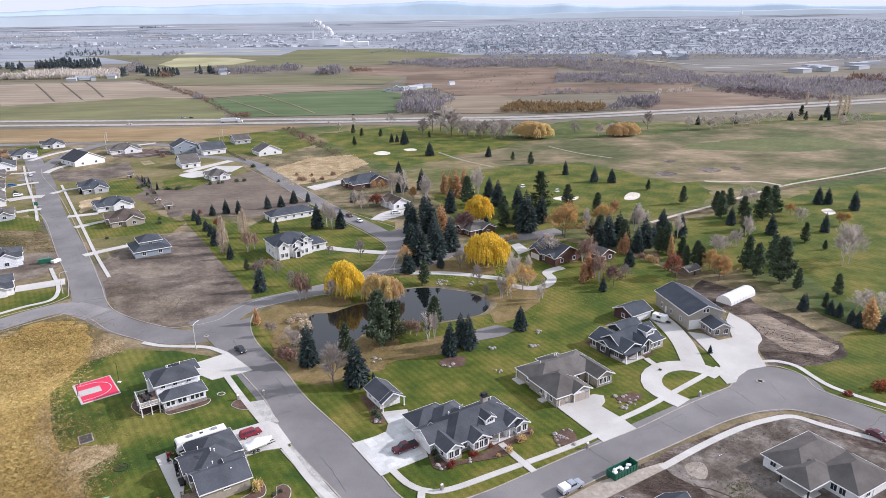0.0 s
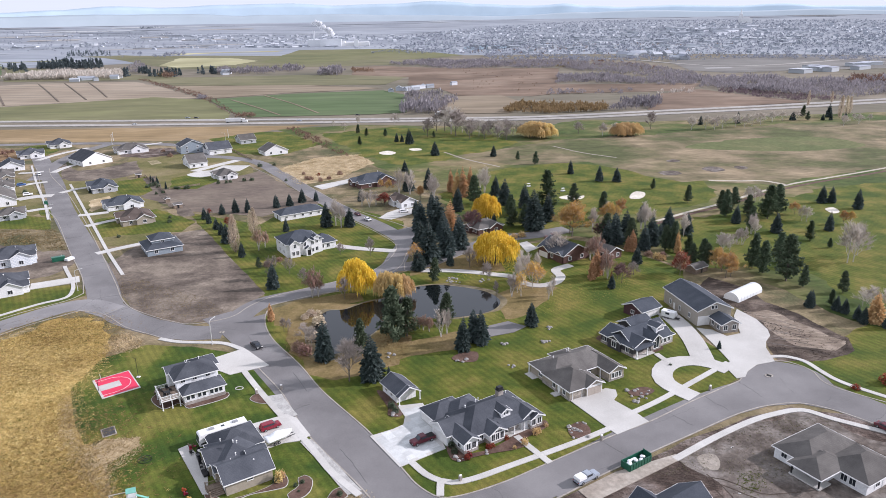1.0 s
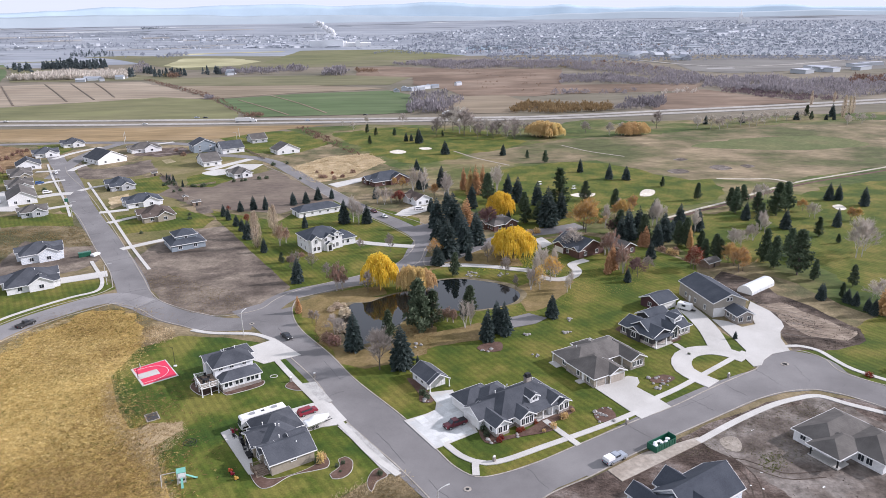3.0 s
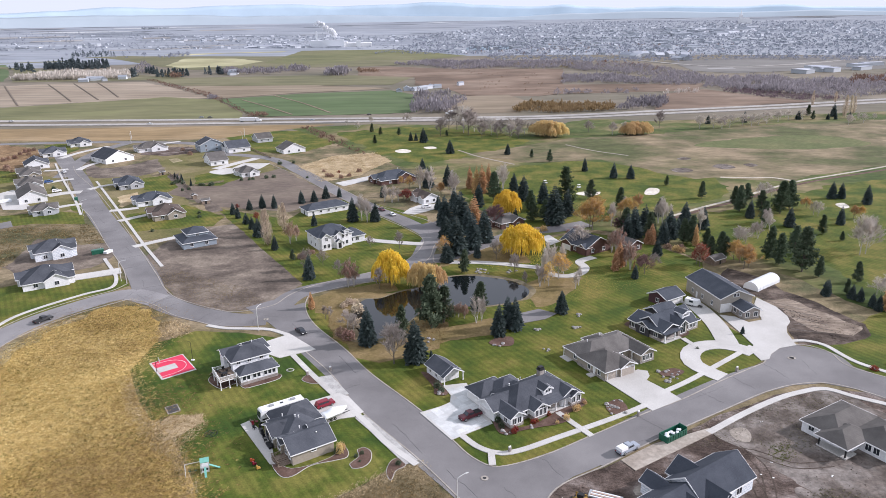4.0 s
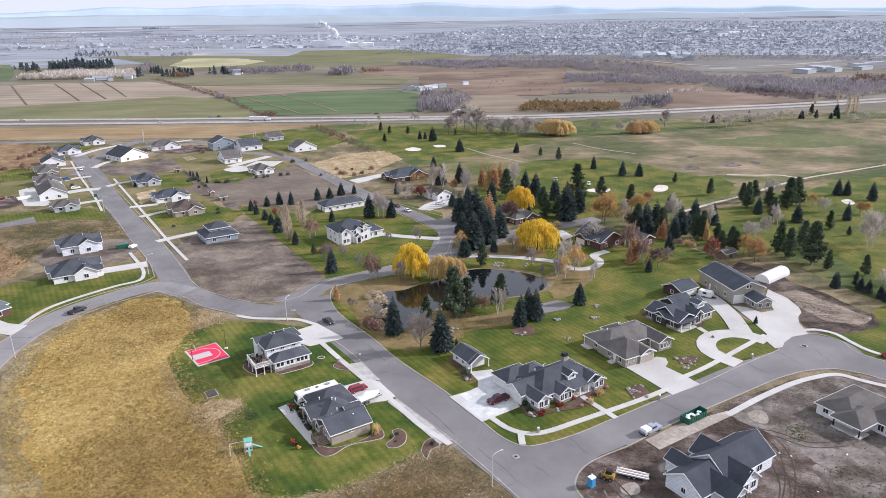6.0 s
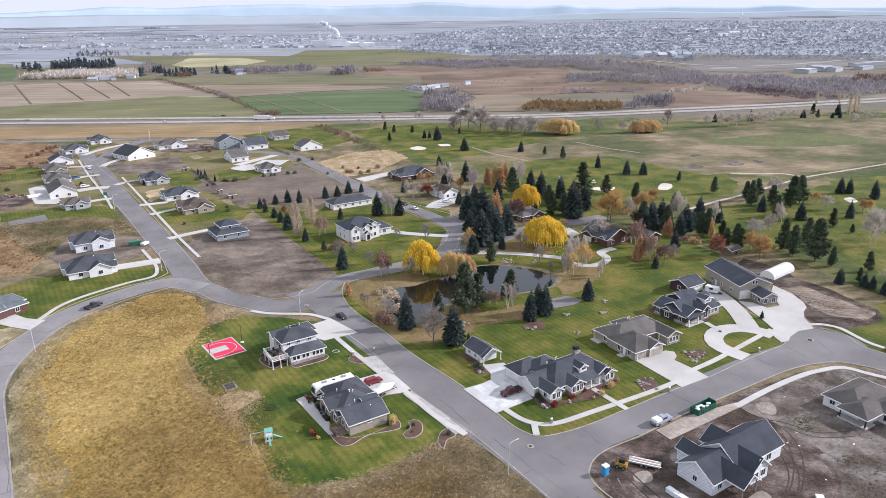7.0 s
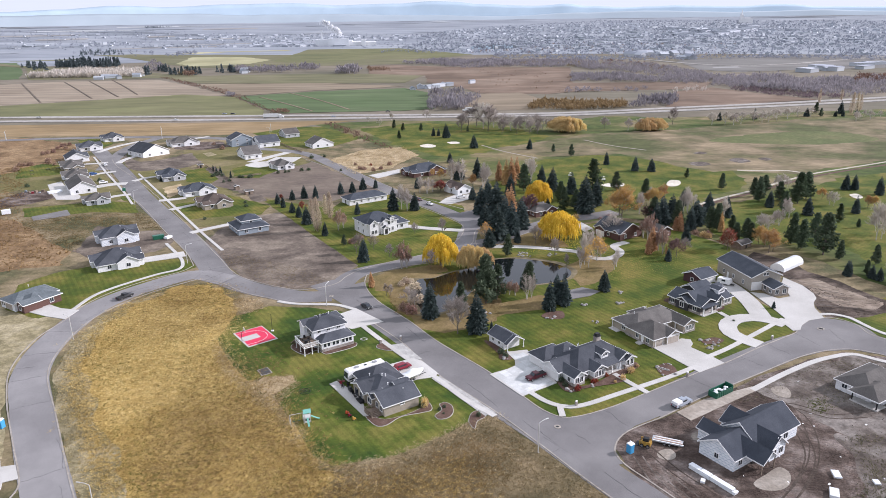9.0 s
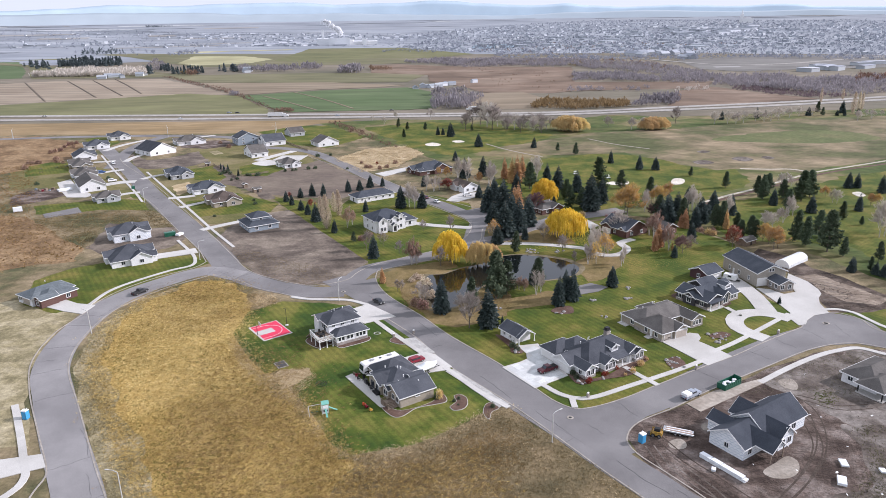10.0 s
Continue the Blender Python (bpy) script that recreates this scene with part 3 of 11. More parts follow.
for k in range(9):
    p = [Vector(soil_a[0]).lerp(Vector(soil_a[1]), k / 8), Vector(soil_b[0]).lerp(Vector(soil_b[1]), k / 8)]
    q = p[0].lerp(p[1], 0.5) + Vector((0.4, 0.7)) * (1 if k % 2 else -1)
    ribbon("wheel_rut", [tuple(p[0]), tuple(q), tuple(p[1])], 0.22 + 0.12 * (k % 3), 0, 0.085 + 0.002 * k, M["soil_gray"], "dark wheel rut in graded soil", "rut")
sheet("mulch_ground", [(-16.5, 253.3), (6.0, 265.3), (15.7, 247.7), (18.1, 234.4), (-9.4, 237.1), (-16.9, 230.1)], 0.055, M["leafy"], "brown ground covered in fallen leaves", "ground", rough=1.5)
sheet("leaf_ground", [(11.2, 208.9), (25.2, 224.8), (34.6, 217.6), (23.1, 196.6), (14.0, 191.3)], 0.056, M["leafy"], "lawn covered in orange fallen leaves", "ground", rough=2.0)
sheet("leaf_ground", [(-53.4, 193.8), (-45.8, 205.0), (-33.2, 205.7), (-27.6, 190.1), (-20.1, 184.6), (-13.6, 181.8), (-16.3, 163.3), (-27.0, 161.5), (-37.5, 164.0), (-48.4, 171.0)], 0.056, M["leafy"], "brown leafy bank round the pond", "ground", rough=1.5)

# golf course
sheet("golf_course", [(-147.8, 588.2), (-78.2, 603.2), (23.3, 586.6), (93.7, 587.2), (204.8, 602.4), (389.1, 636.4), (511.3, 632.2), (155.2, 157.8), (116.2, 187.6), (106.7, 218.1), (82.3, 233.2), (68.7, 262.4), (47.2, 277.4), (18.1, 262.0), (-6.3, 337.3), (-30.0, 400.5), (-69.5, 459.3), (-99.8, 516.3)], 0.03, M["golf"], "mown green and tan golf course", "golf course", rough=2.0, step=6)
sheet("fairway", [(-8.6, 348.4), (4.1, 381.2), (28.9, 411.2), (69.3, 428.0), (110.4, 413.3), (138.3, 372.8), (137.6, 339.9), (93.8, 304.6), (74.9, 307.9), (49.1, 285.3), (20.2, 273.9), (10.5, 300.0)], 0.042, M["lawn"], "bright green mown fairway among the trees", "golf course", rough=6.0, step=4)
sheet("fairway", [(84.2, 277.6), (108.0, 297.2), (149.6, 325.9), (193.7, 350.9), (242.1, 366.3), (252.8, 322.7), (150.8, 186.4), (126.4, 204.5), (123.3, 224.3), (104.8, 232.3), (82.8, 234.7)], 0.042, M["lawn"], "bright green mown fairway behind the shed", "golf course", rough=6.0, step=4)
sheet("fairway", [(-104.3, 558.0), (-47.1, 586.1), (20.8, 559.9), (50.7, 504.2), (10.8, 453.4), (-29.7, 422.9), (-61.8, 467.8)], 0.042, M["lawn"], "green mown fairway", "golf course", rough=6.0, step=5)
sheet("lawn", [(87.0, 158.3), (103.1, 166.0), (121.5, 158.9), (107.6, 139.3), (94.8, 152.4), (93.2, 157.7)], 0.058, M["lawn"], "green lawn beside the turning circle", "lawn", rough=1.0)
sheet("golf_rough", [(-1.1, 454.3), (38.4, 479.4), (83.7, 515.3), (155.5, 529.6), (243.5, 573.3), (374.6, 586.0), (267.6, 364.7), (243.4, 396.8), (173.8, 362.7), (121.8, 373.8), (85.2, 431.0), (38.3, 424.1)], 0.05, M["rough"], "tan dry rough of the golf course", "golf course", rough=6.0, step=8)
sheet("fairway", [(162.6, 474.8), (207.9, 502.3), (272.2, 508.1), (286.2, 472.5), (231.6, 455.2), (182.9, 463.5)], 0.07, M["fairway"], "darker green putting ground", "golf course", curved=True, rough=2.0)
sheet("fairway", [(68.2, 555.7), (120.2, 614.4), (176.4, 593.9), (291.1, 621.3), (345.5, 624.0), (267.1, 571.1), (157.4, 535.4), (89.9, 523.3)], 0.07, M["golf"], "green fairway strip", "golf course", curved=True, rough=3.0)
for pts in ([(91.4, 344.0), (96.2, 350.9), (99.5, 349.2), (98.4, 342.2), (93.7, 335.7), (89.5, 335.9)], [(54.1, 340.6), (59.1, 344.5), (63.1, 341.5), (67.5, 344.0), (65.1, 337.3), (57.1, 336.4)], [(-48.7, 471.6), (-43.4, 478.3), (-37.1, 470.7), (-39.2, 463.9), (-45.3, 464.3)], [(-28.7, 484.6), (-22.2, 486.6), (-19.5, 479.0), (-25.4, 477.0)], [(174.4, 312.1), (179.2, 314.2), (177.9, 306.0), (173.8, 303.9)]):
    sheet("sand_bunker", pts, 0.10, M["sand"], "white sand bunker in green turf", "bunker", curved=True, step=1.5)
for pts in ([(148.4, 404.0), (155.4, 410.4), (160.5, 408.3), (160.9, 399.7), (153.0, 395.3)], [(134.9, 428.4), (141.0, 433.7), (144.7, 429.5), (139.0, 424.3)], [(169.3, 407.7), (175.8, 410.7), (177.6, 405.3), (171.2, 400.7)], [(121.0, 396.0), (130.9, 400.2), (133.2, 391.8), (123.4, 387.7)]):
    sheet("dry_hollow", pts, 0.06, M["soil_gray"], "grey dry hollow in the rough", "hollow", curved=True, step=2.0, rough=1.0)
ribbon("golf_path", [(90.7, 295.9), (110.5, 310.7), (128.9, 323.2), (159.8, 347.1), (184.2, 363.6), (207.1, 375.0), (240.3, 391.6), (314.9, 431.3)], 1.9, 0, 0.09, M["path"], "pale gravel golf path", "path")
ribbon("golf_path", [(142.3, 374.1), (158.0, 371.5), (171.1, 370.7), (179.5, 360.8)], 2.2, 0, 0.09, M["path"], "pale gravel golf path", "path")
ribbon("golf_path", [(-4.1, 470.6), (10.0, 444.7), (30.0, 418.8)], 1.6, 0, 0.09, M["sandy"], "pale gravel golf path", "path")
ribbon("golf_path", [(73.5, 486.7), (88.7, 461.3), (107.5, 442.0)], 1.6, 0, 0.09, M["sandy"], "pale gravel golf path", "path")
ribbon("ditch", [(89.2, 291.6), (108.7, 306.2), (126.8, 318.3), (156.5, 340.2), (180.4, 356.1), (203.6, 368.7), (235.2, 383.2), (307.9, 421.3)], 2.4, 0, 0.08, M["mulch"], "dark earth ditch beside the path", "ditch")

sheet("rust_field", [(-409.0, 527.7), (-366.1, 532.6), (-299.1, 488.4), (-291.6, 456.0), (-290.0, 429.5), (-297.7, 402.7), (-312.3, 374.5)], 0.062 - 0.0006 * layers[0], M["dry_brown"], "rust brown weedy field beyond the estate", "field", rough=3.0, step=3)
sheet("rust_field", [(-260.5, 292.5), (-234.5, 285.3), (-214.6, 266.0), (-196.4, 245.5), (-201.0, 234.6), (-227.0, 239.3)], 0.062 - 0.0006 * layers[0], M["dry_brown"], "rust brown weeds of the open lot", "field", rough=2.0, step=2)
sheet("leaf_litter", [(-59.4, 202.7), (-54.5, 209.0), (-39.9, 214.0), (-32.4, 215.0), (-31.5, 207.5), (-42.8, 202.6), (-50.0, 195.5), (-51.2, 189.1), (-55.9, 189.3)], 0.064 - 0.0006 * layers[0], M["leafy"], "grass covered in brown fallen leaves beside the pond", "ground", rough=1.2, step=1.5)
sheet("leaf_litter", [(-43.8, 169.6), (-40.5, 158.4), (-32.3, 155.8), (-23.7, 159.5), (-13.3, 168.5), (1.8, 173.5), (5.7, 180.5), (-1.4, 183.3), (-12.3, 178.7), (-23.0, 172.0), (-32.2, 165.7)], 0.064 - 0.0006 * layers[0], M["leafy"], "brown bank strewn with fallen leaves", "ground", rough=1.2, step=1.5)

# fields and verges far off
FIELDS = (
    ("olive brown verge grass", "verge", [(-521.9, 517.2), (-399.5, 537.6), (-194.4, 535.3), (-146.7, 581.3), (-109.4, 606.0), (-596.8, 607.2)]),
    ("ploughed", "plough", [(-561.6, 745.3), (-534.7, 763.0), (-485.1, 790.2), (-443.6, 814.6), (-370.5, 837.0), (-291.5, 840.3), (-394.1, 989.0), (-479.8, 1096.8), (-622.8, 1087.6), (-671.4, 1055.6), (-738.7, 1019.4)]),
    ("olive", "field_olive", [(-529.4, 660.8), (-577.7, 732.1), (-531.3, 757.4), (-440.7, 808.3), (-358.2, 861.7), (-284.2, 826.6), (-212.6, 689.8), (-207.9, 650.3), (-300.5, 647.1)]),
    ("green", "field_green", [(-1186.5, 1631.4), (-1013.1, 1636.9), (-805.6, 1292.9), (-726.8, 1145.4), (-832.5, 1108.5)]),
    ("olive", "field_olive", [(-1198.0, 1919.5), (-1142.0, 2144.3), (-905.6, 2025.7), (-937.9, 1708.4), (-1064.3, 1690.7)]),
)
for i, (word, key, pts) in enumerate(FIELDS):
    far = sum(math.hypot(*p) for p in pts) / len(pts)
    line = [a.lerp(b, j / 12) for a, b in zip(straight(pts), straight(pts[1:] + pts[:1])) for j in range(12)]
    bm = add_sheet(bmesh.new(), jag(line, far * 0.004, i), 0)
    for v in bm.verts:
        v.co.z = terrain(v.co.x, v.co.y) + 0.06 + 0.002 * i + (far > 2300) * 0.7
    tagged(link("farm_field", bm, M[key]), "%s farm field in late autumn" % word if word != "olive brown verge grass" else "rust brown verge grass beside the highway", "field", kind="structure")


def farm_field(word, key, pts):
    """One field of the far valley, laid over the ones before it."""
    layers[0] += 1
    far = sum(math.hypot(*p) for p in pts) / len(pts)
    line = [a.lerp(b, j / 12) for a, b in zip(straight(pts), straight(pts[1:] + pts[:1])) for j in range(12)]
    bm = add_sheet(bmesh.new(), jag(line, far * 0.003, layers[0]), 0)
    if far > 1500:
        bmesh.ops.subdivide_edges(bm, edges=bm.edges, cuts=2)
    for v in bm.verts:
        v.co.z = terrain(v.co.x, v.co.y) + 0.10 + 0.003 * layers[0] + (far > 2300) * 0.7
    tagged(link("farm_field", bm, M[key]), "%s farm field in late autumn" % word, "field", kind="structure")


farm_field("dull olive", "field_olive2", [(-1402, 2081), (-1220, 2108), (-870, 1846), (-511, 1362), (-263, 1372), (-111, 1404), (-68, 1466), (-129, 1698), (-397, 1824), (-838, 1948), (-1245, 2283), (-1544, 2301)])
farm_field("dull olive", "field_olive2", [(-1082, 1587), (-883, 1439), (-699, 1123), (-484, 1128), (-391, 1015), (-213, 987), (-85, 983), (-58, 1117), (-152, 1157), (-248, 1175), (-433, 1162), (-567, 1260), (-941, 1519), (-1176, 1731)])
farm_field("brown stubble", "field_tan", [(-388, 1006), (-286, 831), (-195, 890), (-125, 909), (-82, 933), (-198, 993)])
farm_field("winter green", "field_green", [(-280, 824), (-193, 876), (-80, 902), (-48, 842), (-40, 681), (-72, 672), (-143, 667), (-186, 663), (-210, 691)])
farm_field("pale yellow", "field_light", [(-808, 2031), (-846, 2381), (-626, 2477), (-461, 2324), (-478, 2062), (-635, 2044), (-713, 1942)])
farm_field("pale yellow", "field_light", [(-594, 1496), (-660, 1791), (-522, 1754), (-419, 1612), (-434, 1478), (-529, 1413)])
farm_field("dull green", "field_olive", [(-430, 2155), (-157, 2139), (47, 1725), (-47, 1583), (-200, 1600), (-278, 1460), (-403, 1546), (-410, 1749)])
farm_field("rust brown marsh", "marsh", [(-152, 1157), (-57, 1105), (-53, 978), (-7, 906), (12, 827), (97, 809), (127, 830), (295, 846), (333, 932), (147, 946), (197, 1242), (-1, 1285), (-120, 1373), (-173, 1352)])
farm_field("bleached olive", "field_tan", [(-11, 669), (-12, 755), (12, 821), (63, 827), (80, 754), (58, 665)])
farm_field("brown grazed", "marsh", [(192, 671), (244, 814), (307, 859), (333, 789), (367, 717), (267, 685)])
farm_field("grey brown airfield", "airfield", [(430, 1382), (647, 1530), (894, 1460), (897, 1338), (726, 1080), (697, 1136), (536, 1119), (435, 1091), (393, 1148)])
farm_field("pale runway", "haze_tan", [(437, 1205), (482, 1210), (476, 1183), (430, 1179)])

for pts in ([(-671.4, 1055.6), (-576.3, 910.0), (-499.2, 791.8)], [(-617.4, 1076.8), (-529.4, 941.6), (-456.9, 828.4)], [(-579.8, 1081.2), (-499.8, 953.4), (-432.1, 844.4)], [(-551.6, 1097.3), (-479.2, 975.2), (-418.4, 869.2)]):
    ribbon("field_furrow", pts, 1.7, 0, 0.62, M["dirt_dark"], "dark ditch between ploughed strips", "furrow", step=20)
for pts in ([(-250.1, 816.2), (-206.1, 748.1), (-162.5, 675.6)], [(-221.8, 858.3), (-173.2, 777.5), (-126.6, 685.4)]):
    ribbon("field_track", pts, 2.2, 0, 0.62, M["field_tan"], "pale track across the green field", "track", step=20)

# ---- pond ----
POND = (
    [(-43.8, 190.7), (-41.5, 200.1), (-36.4, 201.1), (-31.2, 205.6), (-22.5, 211.4), (-15.5, 218.9), (-7.6, 221.3), (2.0, 218.9), (9.9, 214.0), (13.7, 206.3), (11.1, 199.3), (3.7, 195.0), (-5.6, 193.1), (-13.5, 194.0), (-17.5, 198.1), (-21.1, 192.6), (-26.0, 182.3), (-33.8, 170.5), (-40.2, 170.7), (-40.4, 174.0), (-43.2, 181.9)])
pond_mid = sum((Vector(p) for p in POND), Vector((0, 0))) / len(POND)
sheet("pond_bank", [tuple(pond_mid + (Vector(p) - pond_mid) * 1.07) for p in POND], 0.062, M["bank"], "muddy brown pond edge", "bank", curved=True, rough=1.2, step=1.0)
sheet("pond", POND, 0.07, M["water"], "dark still pond water reflecting the sky", "pond", curved=True, step=1.0)

# ---- roads ----
ROADZ = 0.08
ROADS = (
    ("grey worn asphalt street linking two junctions", 9.6, [(-122.5, 214.0), (-104.1, 196.7), (-92.5, 189.8), (-79.9, 185.2), (-70.4, 185.8)]),
    ("grey straight asphalt street with cracks", 9.4, [(-76.0, 197.9), (-63.2, 182.5), (-51.7, 164.9), (-39.1, 146.1), (-27.8, 128.9), (-18.2, 113.8), (-9.6, 101.8), (-0.9, 88.2), (6.5, 77.4), (20.1, 55.3)]),
    ("grey asphalt street between new houses", 10.4, [(-284.5, 474.9), (-264.4, 443.0), (-231.3, 392.6), (-196.4, 334.8), (-150.2, 264.4), (-126.5, 227.5), (-114.9, 206.4)]),
    ("grey curving asphalt street beside dry field", 9.4, [(-110.6, 202.1), (-124.2, 207.9), (-137.4, 195.7), (-146.0, 180.9), (-148.1, 165.4), (-147.1, 147.5), (-142.5, 132.0), (-134.6, 118.6), (-123.6, 101.2), (-111.2, 82.7), (-103.8, 71.1)]),
    ("grey asphalt street in front of driveways", 9.0, [(-8.6, 97.9), (1.3, 105.5), (11.4, 111.0), (25.3, 119.8), (41.1, 130.8), (60.4, 142.8), (70.9, 147.7), (80.2, 149.7), (86.6, 148.0), (91.2, 143.4), (101.1, 130.1)]),
    ("grey asphalt street curving past the pond", 8.4, [(-70.6, 187.9), (-64.7, 206.9), (-51.3, 215.8), (-38.3, 223.9), (-30.1, 230.6), (-24.4, 240.8), (-22.1, 255.2), (-20.3, 269.2), (-31.8, 291.4), (-50.6, 318.2), (-72.5, 353.6), (-101.8, 405.2), (-129.4, 448.2), (-160.0, 465.9), (-176.0, 464.8)]),
    ("grey asphalt lane behind the spruces", 9.0, [(-24.5, 239.3), (-13.6, 242.7), (-4.3, 252.7), (6.9, 262.6), (20.2, 273.9), (34.1, 278.0), (49.1, 285.3)]),
    ("grey asphalt street at the far end of the estate", 9.0, [(-246.2, 399.3), (-254.1, 430.8), (-261.8, 466.8), (-262.9, 497.7), (-257.9, 523.6)]),
    ("grey asphalt frontage road", 9.0, [(-474.3, 513.6), (-389.1, 520.2), (-333.7, 526.7), (-255.8, 526.1), (-196.9, 510.5), (-164.1, 466.2)]),
)
for i, (label, wide, pts) in enumerate(ROADS):
    ribbon("road", pts, wide, 0, ROADZ + 0.004 * i, M["asphalt_paler" if "beside dry field" in label else "asphalt"], label, "road")
sheet("turning_circle", [(69.3, 148.3), (70.5, 154.3), (74.9, 160.0), (80.7, 162.6), (86.4, 161.2), (91.1, 156.6), (91.9, 149.9), (90.5, 144.7), (79.8, 141.7), (71.7, 141.1)], ROADZ + 0.019 - 0.0006 * layers[0], M["asphalt"], "grey asphalt turning circle with cracks", "road", curved=True)
sheet("road_corner", [(-5.8, 109.1), (-2.5, 109.3), (1.8, 110.7), (4.8, 106.1), (11.3, 106.0), (7.1, 102.5), (4.7, 99.2), (3.5, 95.5), (4.1, 91.3), (-1.9, 88.8), (-7.5, 97.2), (-10.4, 106.5)], ROADZ + 0.020 - 0.0006 * layers[0], M["asphalt"], "grey asphalt street corner", "road")
sheet("road_corner", [(-19.6, 264.7), (-13.7, 268.9), (-8.0, 274.3), (-10.2, 286.2), (-18.0, 292.8), (-23.7, 288.9), (-29.3, 283.1), (-22.6, 263.9)], ROADZ + 0.027 - 0.0006 * layers[0], M["asphalt"], "grey asphalt street bend", "road")
sheet("road_edge", [(-63.2, 182.5), (-51.7, 164.9), (-39.1, 146.1), (-27.8, 128.9), (-18.2, 113.8), (-9.6, 101.8), (-2.5, 109.1), (-5.6, 109.0), (-9.6, 112.2), (-13.9, 119.0), (-21.0, 130.8), (-35.3, 150.4), (-43.2, 163.6), (-54.8, 180.7), (-59.0, 190.1), (-61.0, 198.4), (-66.0, 195.0)], ROADZ + 0.0025 - 0.0006 * layers[0], M["asphalt"], "grey asphalt out to the kerb", "road")
sheet("road_edge", [(12.0, 111.5), (25.3, 119.8), (41.1, 130.8), (60.4, 142.8), (70.9, 147.7), (80.0, 149.0), (91.0, 143.4), (101.0, 130.1), (97.8, 125.5), (86.1, 138.0), (79.7, 141.3), (71.9, 140.5), (63.8, 137.3), (49.4, 128.8), (28.2, 115.9), (17.6, 108.6)], ROADZ + 0.012 - 0.0006 * layers[0], M["asphalt"], "grey asphalt out to the kerb", "road")
for off, pts in ((0.0, [(-693.1, 656.3), (-472.6, 659.5), (-302.0, 651.3), (-146.3, 644.3), (-34.8, 637.5), (82.3, 638.1), (199.5, 665.0), (325.9, 694.1), (444.7, 727.7), (586.8, 769.0)]), (0.1, [(-660.0, 619.7), (-455.3, 630.5), (-291.6, 622.9), (-153.4, 621.4), (-34.9, 621.6), (79.6, 622.3), (192.6, 643.8), (314.9, 671.1), (429.5, 702.7), (562.2, 736.1)])):
    ribbon("highway", pts, 11.0, 0, 0.4 + off, M["highway"], "pale concrete highway carriageway", "highway", step=20)
ribbon("far_road", [(869.8, 1426.6), (482.2, 1228.8), (346.5, 1486.1), (110.5, 1518.8)], 9, 0, 0.8, M["highway"], "pale far road", "road", step=40)

# ---- kerbs: low concrete edge with gutter, proud of the asphalt ----
CURBS = (
    [(-60.8, 205.5), (-60.8, 198.5), (-58.9, 190.2), (-54.7, 180.8), (-43.1, 163.7), (-35.2, 150.5), (-20.9, 130.9), (-13.8, 119.1), (-9.5, 112.3), (-5.5, 109.1), (-2.5, 109.3), (5.7, 112.7), (17.1, 119.7), (33.1, 129.5), (41.9, 134.4), (55.0, 143.3), (69.7, 152.4)],
    [(-61.0, 173.7), (-54.8, 163.7), (-44.9, 149.3), (-35.7, 132.0), (-21.0, 112.0), (-12.6, 99.1), (-4.8, 86.4), (2.6, 75.3), (12.6, 59.8)],
    [(69.7, 152.4), (73.6, 157.1), (79.0, 161.5), (85.2, 162.6), (88.0, 160.8), (90.2, 157.4), (90.3, 151.3), (92.2, 148.2), (105.7, 136.6)],
    [(19.4, 64.4), (13.7, 76.1), (7.4, 86.1), (4.5, 90.7), (3.3, 94.8), (4.7, 99.2), (8.0, 103.0), (17.6, 108.8), (28.2, 116.1), (49.4, 129.0), (63.8, 137.5), (71.9, 140.7), (79.7, 141.5), (86.1, 138.2), (97.8, 125.5)],
    [(-120.2, 225.8), (-112.3, 212.4), (-106.1, 204.8), (-97.7, 198.7), (-89.4, 194.0), (-82.6, 191.5), (-75.7, 193.5), (-70.6, 197.2), (-67.8, 204.6), (-63.0, 211.7), (-51.5, 220.4), (-38.3, 228.8)],
    [(-122.0, 203.1), (-112.9, 199.8), (-100.9, 189.5), (-91.8, 184.5), (-82.8, 179.7), (-75.2, 178.0), (-69.2, 178.3), (-61.0, 173.7)],
    [(-120.2, 225.8), (-143.8, 264.1), (-179.3, 320.2), (-210.7, 367.5), (-244.6, 414.5), (-255.9, 434.3)],
    [(-128.1, 218.1), (-135.7, 232.8), (-156.7, 264.7), (-187.2, 312.4), (-204.6, 335.2), (-243.5, 400.1), (-264.6, 434.9)],
    [(-122.0, 203.1), (-133.7, 190.7), (-142.8, 172.7), (-143.8, 155.3), (-141.1, 140.2), (-137.4, 131.3), (-127.0, 115.2), (-118.0, 101.1), (-109.8, 88.2), (-102.5, 77.4), (-98.5, 71.0)],
    [(-128.1, 218.1), (-130.1, 212.4), (-141.3, 200.9), (-149.0, 188.6), (-152.2, 176.3), (-151.7, 170.3), (-153.6, 155.6), (-150.5, 137.4), (-142.6, 121.9), (-129.0, 101.3), (-120.3, 88.5), (-119.0, 85.6), (-118.8, 81.1), (-118.2, 76.1)],
    [(-60.8, 205.5), (-56.4, 208.4), (-48.2, 213.7), (-35.2, 219.1), (-26.0, 230.4), (-20.8, 241.4), (-18.7, 257.6), (-13.7, 268.9)],
    [(-38.3, 228.8), (-32.8, 233.6), (-27.4, 244.0), (-23.9, 257.8), (-24.1, 266.7), (-32.0, 282.2), (-54.9, 316.0), (-75.8, 350.9), (-100.8, 392.8), (-127.2, 431.5)],
    [(-5.9, 275.1), (-13.8, 282.3), (-23.4, 295.2), (-31.6, 304.4), (-50.9, 326.8), (-69.9, 357.7), (-99.5, 410.5)],
    [(-19.4, 245.3), (-18.3, 236.0), (-11.7, 237.2), (-2.4, 247.7), (7.6, 259.0), (16.4, 266.6)],
)
